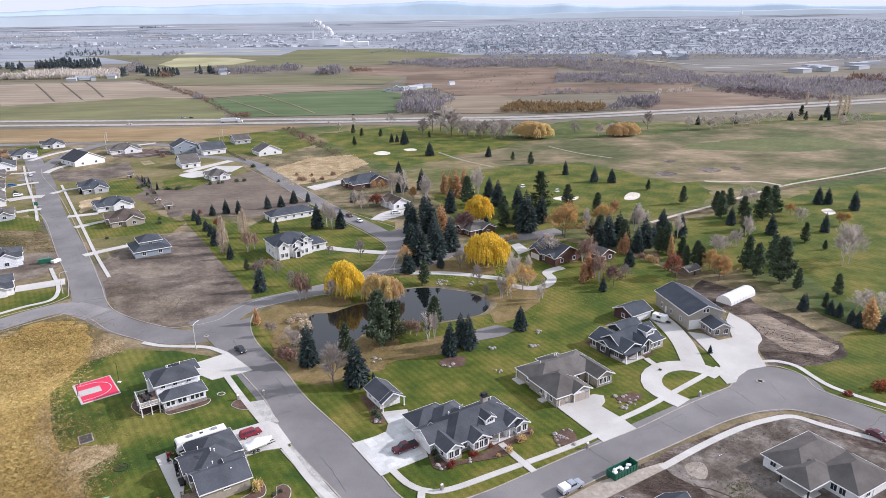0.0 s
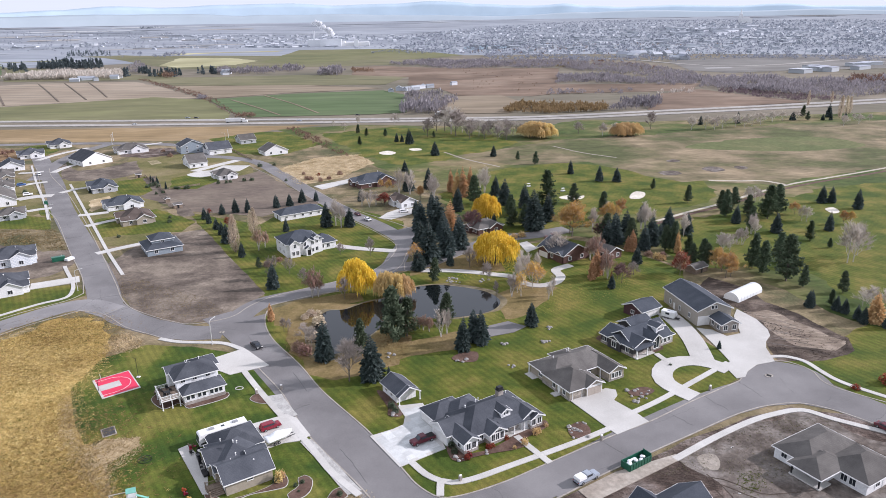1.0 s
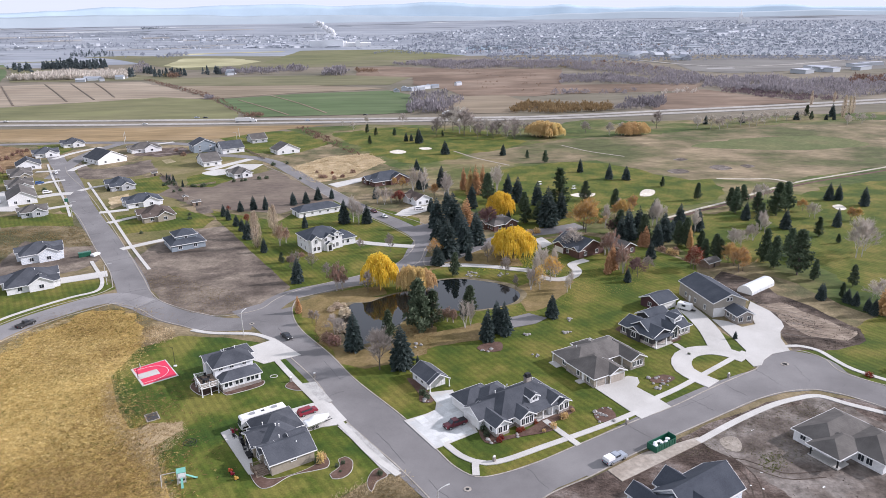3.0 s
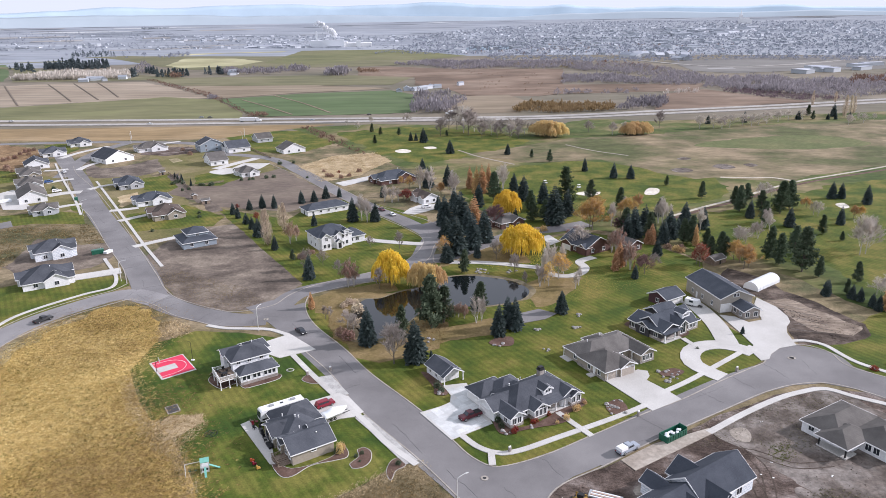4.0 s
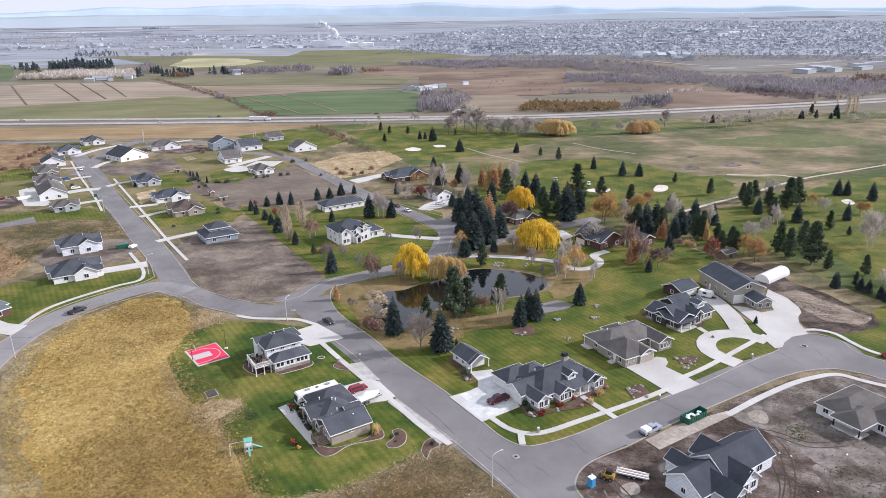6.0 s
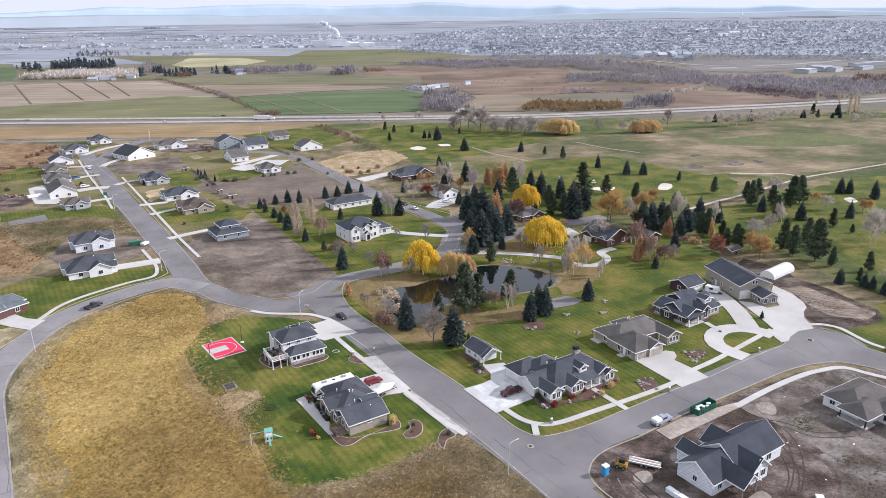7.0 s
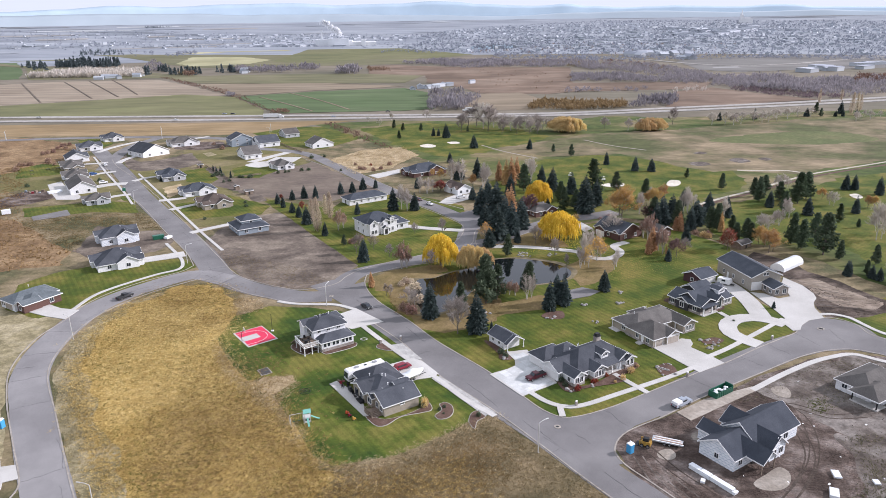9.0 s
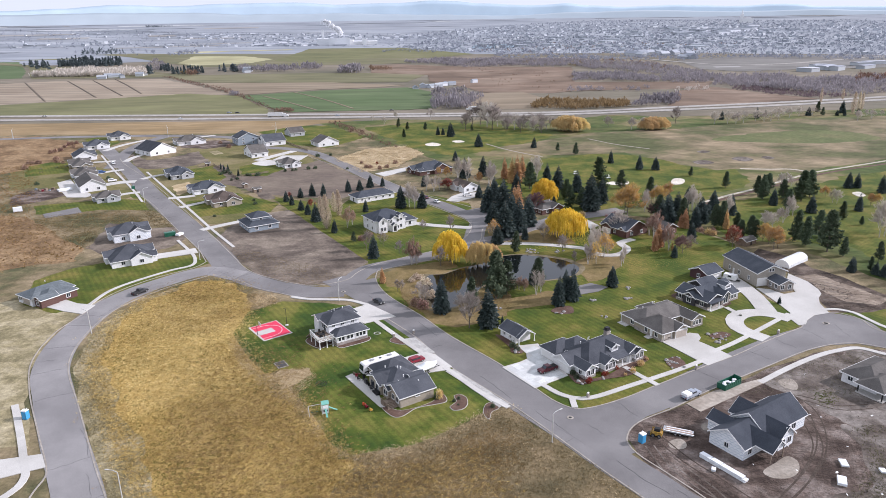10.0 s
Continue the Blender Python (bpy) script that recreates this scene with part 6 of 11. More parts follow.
# maroon garage behind it
g5 = base("garage", "dark maroon garage with three white doors", 56.3, 192.5, 33, "garage")
block(g5, -2.4, -1.6, 5.6, 5.6, 2.8, "gx", 0.45, "wall_maroon", "roof_blue")
for u in (-0.9, 1.7, 4.2):
    garage_door(g5, "f", -1.6, u, 2.2, 2.2)
window(g5, "l", -2.4, 2.0, 1.0, 1.1, 1.1)

# big steel shed with a gabled office wing
sh = base("shed_building", "large taupe steel shed with slate-blue metal roof", 70.0, 184.9, 12)
block(sh, 0.3, 0.2, 11.3, 19.6, 4.9, "gy", 0.42, "wall_steel", "roof_blue", 0.45)
garage_door(sh, "f", 0.2, 2.4, 3.6, 2.9)
block(sh, 4.4, -6.0, 9.8, 0.4, 2.9, "gy", 0.45, "stone", "roof_blue", 0.55)
for u in (5.6, 8.4):
    window(sh, "f", -6.0, u, 0.9, 1.2, 1.4)
for u in (-1.6, -4.4):
    window(sh, "l", 4.4, u, 0.9, 1.1, 1.4)
for u in (5.0, 6.1):
    window(sh, "f", 0.2, u, 5.1, 0.7, 1.0, 0)
for u in (4.5, 10.0, 15.5):
    window(sh, "l", 0.3, u, 1.2, 0.9, 1.3)
door(sh, "l", 0.3, 13.2, 0.1, 1.0, 2.1, "trim")

# arched greenhouse of white sheeting
qx, qy, qr, qw, qd = 93.5, 208.4, -52.2, 5.2, 14.1
M["sheeting"] = plain("white_poly_sheeting", (0.72, 0.74, 0.75), 0.35, grain=0.06, scale=1.2)
gh = base("greenhouse", "arched greenhouse of translucent white plastic sheeting", qx, qy, qr, "greenhouse")
bm = bmesh.new()
R_, n_ = qw / 2, 14
prism(bm, [(-R_ * math.cos(math.pi * i / n_), 0.6 * (i % n_ > 0) + (R_ * 0.82) * math.sin(math.pi * i / n_)) for i in range(n_ + 1)], -qd / 2, qd / 2, "y")
part("cover", face_out(bm), M["sheeting"], gh)
for k in range(9):
    bm = bmesh.new()
    y = -qd / 2 + k * qd / 8
    prism(bm, [(-(R_ + 0.06) * math.cos(math.pi * i / n_), 0.6 * (i % n_ > 0) + ((R_ + 0.06) * 0.82) * math.sin(math.pi * i / n_)) for i in range(n_ + 1)], y - 0.06, y + 0.06, "y")
    part("hoop", face_out(bm), M["trim"], gh)

# white two-storey house by the pond
hw = base("house", "white two-storey house with arched windows and slate roof", -65.5, 252.0, 32)
block(hw, 0.3, 0.3, 15.0, 12.4, 5.7, "hip", 0.5, "wall_white", "roof_blue")
block(hw, 13.0, 1.6, 21.4, 10.0, 3.4, "hip", 0.6, "wall_white", "roof_blue")
block(hw, 1.2, -1.2, 5.2, 5.0, 5.4, "gy", 0.75, "wall_white", "roof_blue", 0.35)
block(hw, 6.6, -0.6, 11.4, 5.0, 5.0, "gy", 0.7, "wall_white", "roof_blue", 0.35)
block(hw, 7.4, -2.0, 9.8, 1.0, 3.0, "gy", 0.7, "wall_white", "roof_blue", 0.3)
block(hw, 11.6, 0.0, 13.6, 3.0, 6.6, "gy", 0.5, "wall_white", "roof_blue", 0.3)
for u, z in ((2.4, 1.0), (4.0, 1.0), (3.2, 3.9), (7.4, 3.9), (10.6, 3.9), (10.6, 1.0), (12.6, 1.0), (12.6, 4.2)):
    window(hw, "f", -1.2 if u < 5 else -0.6 if u < 11.5 else 0.0, u, z, 1.0, 1.5)
for u in (3.5, 8.0):
    window(hw, "l", 0.3, u, 4.0, 1.0, 1.3)
    window(hw, "l", 0.3, u, 1.0, 1.0, 1.4)
for u in (15.5, 18.0):
    window(hw, "f", 1.6, u, 1.0, 1.2, 1.4)
door(hw, "f", -2.0, 8.6, 0.3, 1.3, 2.2)
garage_door(hw, "r", 21.4, 6.0, 4.8, 2.3)

# long white outbuilding
lx, ly, lr, ld, lw = -72.7, 313.4, -57.0, 10.1, 22.1
hl = base("outbuilding", "long white outbuilding with dark hipped roof", lx, ly, 33, "outbuilding")
block(hl, -lw / 2 + 0.5, -ld / 2 + 0.5, lw / 2 - 0.5, ld / 2 - 0.5, 3.0, "hip", 0.45, "wall_white", "roof_blue")
for k in range(5):
    window(hl, "f", -ld / 2 + 0.5, -lw * 0.36 + k * lw * 0.18, 1.1, 1.0, 0.9)
door(hl, "l", -lw / 2 + 0.5, 0, 0.1)


def small_house(label, x, y, rot, w, d, h=2.9, roof="hip", wall="wall_white", top="roof", pitch=0.5, wing=1, upper=False):
    """A house of the rows: main body, a front wing with garage door, windows round it. rot: -57, so that +y looks to the cross street."""
    ob = base("house", label, x, y, rot, group="houses of the estate")
    w, d = max(w - 1.0, 7), max(d - 1.0, 7)
    block(ob, -w / 2, -d / 2, w / 2, d / 2, h, roof, pitch, wall, top)
    if wing:
        sy = wing
        g0, g1 = (d / 2 - 4, d / 2 + 0.8) if sy > 0 else (-d / 2 - 0.8, -d / 2 + 4)
        block(ob, -w * 0.42, g0, -w * 0.42 + 5.6, g1, h - 0.1, "gy", pitch + 0.05, wall, top, 0.4)
        garage_door(ob, "b" if sy > 0 else "f", g1 if sy > 0 else g0, -w * 0.42 + 2.8, 4.4, 2.2)
        block(ob, w * 0.5 - 4.2, (d / 2 - 3) if sy > 0 else -d / 2 - 0.4, w * 0.5 - 0.4, (d / 2 + 0.4) if sy > 0 else -d / 2 + 3, h - 0.1, "gy", pitch + 0.1, wall, top, 0.35)
    if not upper and roof == "hip" and w > 9:
        # side gable and a rear wing break up the outline
        block(ob, w / 2 - 3.0, -d * 0.08, w / 2 + 1.1, d * 0.40, h - 0.12, "gx", pitch + 0.06, wall, top, 0.4)
        block(ob, -w * 0.36, -d / 2 - 1.3, w * 0.04, d * 0.02, h - 0.12, "gy", pitch + 0.03, wall, top, 0.4)
        window(ob, "r", w / 2 + 1.1, d * 0.16, 0.9, 1.4, 1.3)
        window(ob, "f", -d / 2 - 1.3, -w * 0.16, 0.9, 1.6, 1.3)
    if upper:
        block(ob, -w * 0.3, -d * 0.3, w * 0.28, d * 0.32, h + 2.7, "hip", pitch, wall, top, 0.45, h)
        for u in (-w * 0.15, w * 0.12):
            window(ob, "f", -d * 0.3, u, h + 0.9, 1.1, 1.2)
            window(ob, "b", d * 0.32, u, h + 0.9, 1.1, 1.2)
        window(ob, "r", w * 0.28, 0, h + 0.9, 1.1, 1.2)
    for u in (-w * 0.3, 0.05 * w, w * 0.3):
        window(ob, "f", -d / 2, u, 0.9, 1.2, 1.3)
        if not wing > 0:
            window(ob, "b", d / 2, u, 0.9, 1.2, 1.3)
    for u in (-d * 0.25, d * 0.2):
        window(ob, "r", w / 2, u, 0.9, 1.3, 1.3)
        window(ob, "l", -w / 2, u, 0.9, 1.3, 1.3)
    if h > 4:
        for u in (-w * 0.3, 0.05 * w, w * 0.3):
            window(ob, "f", -d / 2, u, 3.7, 1.1, 1.2)
        for u in (-d * 0.25, d * 0.2):
            window(ob, "r", w / 2, u, 3.7, 1.2, 1.2)
    vents(ob, ((w * 0.1, d * 0.1, h + d * 0.5 * pitch * 0.75),))
    return ob


small_house("small house with dark roof and grey siding", -193.6, 374.1, -57.0, 19.1, 13.4, 2.9, "hip", "wall_gray", "roof_blue", wing=-1)
small_house("low pale house with dark blue roof", -164.9, 335.1, -57.0, 13.3, 17.4, 2.9, "hip", "wall_light", "roof_blue", wing=-1)
small_house("brown-roofed stone ranch house", -148.0, 309.1, -57.0, 16.8, 15.0, 2.9, "hip", "wall_tan", "roof_brown", wing=-1)
small_house("blue-grey two-storey house with slate roof", -119.3, 265.4, -57.0, 14.9, 14.4, 2.9, "hip", "wall_blue", "roof_blue", 0.45, 0, True)
small_house("low white house with dark grey roof", -158.6, 221.9, -57.0, 15.8, 16.9, 2.9, "hip", "wall_white", "roof", wing=1)
small_house("unfinished two-storey house in white house wrap", -171.7, 251.9, -57.0, 13.2, 15.3, 3.8, "hip", "wall_wrap", "roof", 0.5, 1)
small_house("grey house with hipped slate roof", -211.3, 317.5, -57.0, 11.1, 11.9, 2.9, "hip", "wall_gray", "roof_gray", wing=1)
small_house("white gabled house with grey roof", -234.1, 347.2, -57.0, 24.0, 14.0, 3.2, "gx", "wall_white", "roof_gray", 0.55, 0)
small_house("small pale house with grey roof", -251.2, 375.8, -57.0, 19.3, 12.6, 2.9, "hip", "wall_light", "roof_gray", wing=1)
small_house("tan house with dark grey roof", -267.8, 405.1, -57.0, 21.6, 11.6, 2.9, "hip", "wall_tan", "roof_gray", wing=1)
small_house("tan house with dark grey roof", -279.7, 433.8, -57.0, 17.4, 14.1, 2.9, "gx", "wall_light", "roof", wing=1)
small_house("white house with dark roof", -290.8, 476.2, -57.0, 16.3, 15.4, 2.9, "hip", "wall_white", "roof", wing=1)
small_house("white and brick house with dark roof", -291.7, 516.0, -57.0, 16.7, 15.2, 2.9, "hip", "wall_white", "roof", wing=-1)
small_house("white corner house with dark roof", -238.3, 452.5, -40.0, 22.1, 20.2, 3.2, "gx", "wall_white", "roof", wing=0)
small_house("grey house with pale roof", -226.8, 489.9, -57.0, 15.6, 21.0, 2.9, "hip", "wall_white", "roof_gray", wing=-1)
small_house("blue two-storey house with dark roof", -183.5, 486.9, -57.0, 14.5, 17.5, 5.2, "gx", "wall_blue", "roof", 0.45, 0)
small_house("white house with dark gabled roof", -163.2, 482.8, -57.0, 17.6, 16.3, 3.4, "gy", "wall_white", "roof", wing=-1)
small_house("white gabled house with pale roof", -163.7, 437.3, -57.0, 18.0, 12.1, 3.2, "gy", "wall_white", "roof_gray", 0.5, 0)
small_house("pale house with grey roof", -133.5, 400.3, -57.0, 14.9, 11.8, 2.9, "hip", "wall_white", "roof_gray", wing=0)
small_house("small grey gabled house", -154.1, 522.6, -57.0, 14.7, 12.5, 3.0, "gy", "wall_gray", "roof_gray", wing=0)
small_house("white house with pale roof and dormer", -122.5, 475.8, -57.0, 14.9, 17.1, 2.9, "gx", "wall_white", "roof_gray", wing=0)
f1x, f1y, f1r, f1w, f1d = -169.6, 183.0, -33.0, 13.4, 15.3
f1 = base("house", "pale grey house with brick front and blue-grey hipped roof", f1x, f1y, f1r)
f1w, f1d = f1w - 1.0, f1d - 1.0
M["roof_pale"] = two_scale("blue_grey_shingle", (0.10, 0.115, 0.125), (0.125, 0.142, 0.152), (0.15, 0.168, 0.178), 2.0, 0.3, 0.95, 0.3, 0.03, spec=0.08)
block(f1, -f1w / 2, -f1d / 2, f1w * 0.2, f1d / 2, 3.0, "hip", 0.42, "wall_light", "roof_pale")
block(f1, -f1w * 0.1, -f1d * 0.32, f1w / 2, f1d * 0.42, 3.0, "hip", 0.42, "wall_brick", "roof_pale")
block(f1, f1w * 0.22, -f1d * 0.45, f1w / 2 + 0.5, -f1d * 0.05, 2.9, "gy", 0.45, "wall_brick", "roof_pale", 0.4)
garage_door(f1, "f", -f1d / 2, -f1w * 0.1, 4.6, 2.3, "garage_tan")
for u in (-f1w * 0.42, -f1w * 0.3):
    window(f1, "f", -f1d / 2, u, 0.9, 1.1, 1.3)
for u in (-f1d * 0.28, f1d * 0.2):
    window(f1, "l", -f1w / 2, u, 0.9, 1.2, 1.3)
window(f1, "f", -f1d * 0.45, f1w * 0.36, 0.8, 1.4, 1.6)
for u in (-f1d * 0.1, f1d * 0.2):
    window(f1, "r", f1w / 2, u, 0.9, 1.2, 1.4)
vents(f1, ((-f1w * 0.2, 0.5, 5.6),))
small_house("blue-roofed ranch house with brick porch", -43.8, 377.4, -57.0, 15.5, 23.7, 3.0, "hip", "wall_brick", "roof_blue", wing=-1)
small_house("tan ranch house with brown roof", -24.7, 330.4, -57.0, 13.8, 9.8, 3.0, "gx", "wall_light", "roof_brown", wing=-1)
small_house("grey house among the spruces", 12.9, 285.6, -57.0, 10.9, 13.9, 3.0, "hip", "wall_brick", "roof_gray", wing=0)
small_house("red timber house with dark roof and white gable", 41.6, 250.6, -57.0, 15.3, 14.2, 3.2, "gx", "wall_brick", "roof_blue", 0.5, -1)
small_house("small red house with dark roof", 58.4, 249.0, -57.0, 6.0, 8.0, 2.9, "gx", "wall_brick", "roof_gray", wing=0)

# house in construction, in white wrap
hc = base("house", "unfinished house in white house wrap with dark roof", 25.4, 87.2, 33)
block(hc, 0.5, 0.5, 11.0, 8.8, 3.0, "gx", 0.62, "wall_wrap", "roof_new", 0.4)
block(hc, 8.5, 0.8, 23.4, 9.6, 3.2, "gx", 0.72, "wall_wrap", "roof_new", 0.4)
block(hc, 9.6, -1.6, 15.0, 6.0, 3.0, "gy", 0.85, "wall_wrap", "roof_new", 0.4)
block(hc, 4.2, -3.4, 9.0, 4.4, 3.0, "gy", 0.8, "wall_wrap", "roof_new", 0.4, 0, False)
block(hc, 4.8, 6.0, 8.6, 12.4, 2.9, "gy", 0.75, "wall_wrap", "roof_new", 0.4)
block(hc, 11.0, 5.0, 17.4, 11.2, 3.0, "gy", 0.75, "wall_wrap", "roof_new", 0.4)
for x in (4.5, 8.7):
    post(hc, x, -3.2, 0, 2.9, 0.16, "wood")
part("gable_infill", prism(bmesh.new(), [(4.2, 2.85), (9.0, 2.85), (6.6, 4.75)], -3.3, -3.2, "y"), M["wall_wrap"], hc)
for u in (11.0, 13.4):
    window(hc, "f", -1.6, u, 0.9, 1.4, 1.5)
window(hc, "f", -1.6, 12.3, 3.9, 1.2, 1.2)
window(hc, "f", 0.8, 19.0, 0.9, 1.6, 1.5)
window(hc, "l", 0.5, 4.6, 1.2, 0.9, 1.1)
window(hc, "f", 0.5, 2.6, 1.0, 1.2, 1.3)

# new house on the mud, white walls
hr = base("house", "new white house with grey shingle roof on mud", 64.7, 121.1, 30)
block(hr, -0.8, -8.6, 14.0, 0.0, 3.0, "hip", 0.5, "wall_white", "roof_gray")
block(hr, -3.2, -11.4, 6.5, -5.0, 3.0, "hip", 0.5, "wall_white", "roof_gray", walls=False)
block(hr, 0.5, -10.6, 6.5, -4.0, 2.9, "hip", 0.45, "wall_white", "roof_gray")
block(hr, 3.0, -17.0, 14.0, -8.0, 3.0, "hip", 0.5, "wall_white", "roof_gray")
for x, y in ((-2.9, -11.2), (-2.9, -5.4)):
    post(hr, x, y, 0, 2.9, 0.25, "dark_metal")
part("porch_floor", add_box(bmesh.new(), -3.2, -11.6, 0, 0.6, -5.0, 0.35), M["concrete"], hr)
for u in (-2.2,):
    window(hr, "l", -0.8, u, 1.2, 1.2, 1.0)
for u in (-12.5, -14.2):
    window(hr, "l", 3.0, u, 0.8, 1.2, 1.6)
window(hr, "f", -17.0, 6.5, 0.9, 1.4, 1.5)
garage_door(hr, "f", -17.0, 10.8, 4.6, 2.3)


# ---- trees ----
def leaf_mat(name, c1, c2, c3, rough=0.8, through=0.3):
    """Foliage: colour varies from leaf clump to leaf clump and from tree to tree."""
    m, nt, b = nodes_of(name, rough, 0.0, 0.15)
    g = nt.nodes.new("ShaderNodeNewGeometry")
    oi = nt.nodes.new("ShaderNodeObjectInfo")
    col = ramp(nt, g.outputs["Random Per Island"], ((0.0, c1), (0.5, c2), (1.0, c3)))
    hv = nt.nodes.new("ShaderNodeHueSaturation")
    nt.links.new(math_node(nt, "ADD", math_node(nt, "MULTIPLY", oi.outputs["Random"], 0.3), 0.85), hv.inputs["Value"])
    nt.links.new(math_node(nt, "ADD", math_node(nt, "MULTIPLY", oi.outputs["Random"], 0.03), 0.485), hv.inputs["Hue"])
    nt.links.new(col, hv.inputs["Color"])
    nt.links.new(hv.outputs[0], b.inputs["Base Color"])
    # thin leaves let part of the light through
    tl, mx = nt.nodes.new("ShaderNodeBsdfTranslucent"), nt.nodes.new("ShaderNodeMixShader")
    nt.links.new(hv.outputs[0], tl.inputs["Color"])
    mx.inputs[0].default_value = through
    nt.links.new(b.outputs[0], mx.inputs[1])
    nt.links.new(tl.outputs[0], mx.inputs[2])
    nt.links.new(mx.outputs[0], nt.nodes["Material Output"].inputs["Surface"])
    return m


M["bark"] = two_scale("bark", (0.11, 0.092, 0.08), (0.16, 0.137, 0.118), (0.22, 0.19, 0.165), 6.0, 1.0, 0.95, 0.5, 0.03)
M["birch"] = two_scale("birch_bark", (0.38, 0.35, 0.32), (0.50, 0.47, 0.43), (0.58, 0.55, 0.51), 5.0, 1.0, 0.9, 0.3, 0.02)
M["spruce"] = leaf_mat("spruce_needles", (0.040, 0.060, 0.056), (0.072, 0.098, 0.092), (0.130, 0.158, 0.150))
M["pine"] = leaf_mat("pine_needles", (0.055, 0.080, 0.046), (0.088, 0.120, 0.072), (0.135, 0.170, 0.108))
M["willow"] = leaf_mat("yellow_willow_leaves", (0.54, 0.335, 0.030), (0.70, 0.465, 0.050), (0.84, 0.60, 0.115))
M["orange"] = leaf_mat("amber_leaves", (0.36, 0.20, 0.055), (0.47, 0.28, 0.085), (0.57, 0.37, 0.14))
M["amber"] = leaf_mat("yellow_amber_leaves", (0.50, 0.29, 0.06), (0.62, 0.38, 0.09), (0.74, 0.50, 0.17))
M["larch"] = leaf_mat("larch_needles", (0.45, 0.265, 0.125), (0.57, 0.365, 0.185), (0.68, 0.46, 0.26))
M["twig_plum"] = leaf_mat("purple_twigs", (0.13, 0.075, 0.078), (0.19, 0.115, 0.115), (0.26, 0.17, 0.165))
M["gold"] = leaf_mat("dull_gold_leaves", (0.50, 0.355, 0.15), (0.63, 0.465, 0.215), (0.74, 0.575, 0.30))
M["red"] = leaf_mat("red_leaves", (0.16, 0.025, 0.02), (0.24, 0.045, 0.03), (0.32, 0.08, 0.05))
M["twig"] = leaf_mat("bare_twigs", (0.24, 0.205, 0.185), (0.32, 0.28, 0.255), (0.41, 0.365, 0.335))
M["twig_tan"] = leaf_mat("tan_twigs", (0.42, 0.34, 0.25), (0.54, 0.445, 0.335), (0.64, 0.54, 0.42))
M["twig_red"] = leaf_mat("reddish_twigs", (0.22, 0.135, 0.10), (0.31, 0.20, 0.15), (0.41, 0.285, 0.22))
M["twig_pale"] = leaf_mat("pale_twigs", (0.36, 0.32, 0.28), (0.46, 0.41, 0.365), (0.56, 0.51, 0.455))


class Bag:
    """Collects triangles and quads, then makes one mesh."""

    def __init__(self):
        self.v, self.f = [], []

    def quad(self, c, along, across):
        n = len(self.v)
        self.v += [c - along - across * 0.6, c - along * 0.2 + across, c + along, c + along * 0.1 - across]
        self.f.append((n, n + 1, n + 2, n + 3))

    def tube(self, a, b, r0, r1, seg=5):
        d = (b - a)
        if d.length < 1e-6:
            return
        q = d.to_track_quat("Z", "Y")
        n = len(self.v)
        for p, r in ((a, r0), (b, r1)):
            for i in range(seg):
                t = math.tau * i / seg
                self.v.append(p + q @ Vector((math.cos(t) * r, math.sin(t) * r, 0)))
        for i in range(seg):
            self.f.append((n + i, n + (i + 1) % seg, n + seg + (i + 1) % seg, n + seg + i))

    def strip(self, pts, w, side):
        n = len(self.v)
        for p in pts:
            self.v += [p - side * w, p + side * w]
        for i in range(len(pts) - 1):
            self.f.append((n + 2 * i, n + 2 * i + 1, n + 2 * i + 3, n + 2 * i + 2))

    def out(self, name, material, parent):
        me = bpy.data.meshes.new(name)
        me.from_pydata([tuple(v) for v in self.v], [], self.f)
        me.materials.append(material)
        ob = new(name, me)
        ob.parent = parent
        return ob


def rnd(a, b):
    return random.uniform(a, b)


def spin(a, tilt=0.0):
    return Vector((math.cos(a) * math.cos(tilt), math.sin(a) * math.cos(tilt), math.sin(tilt)))


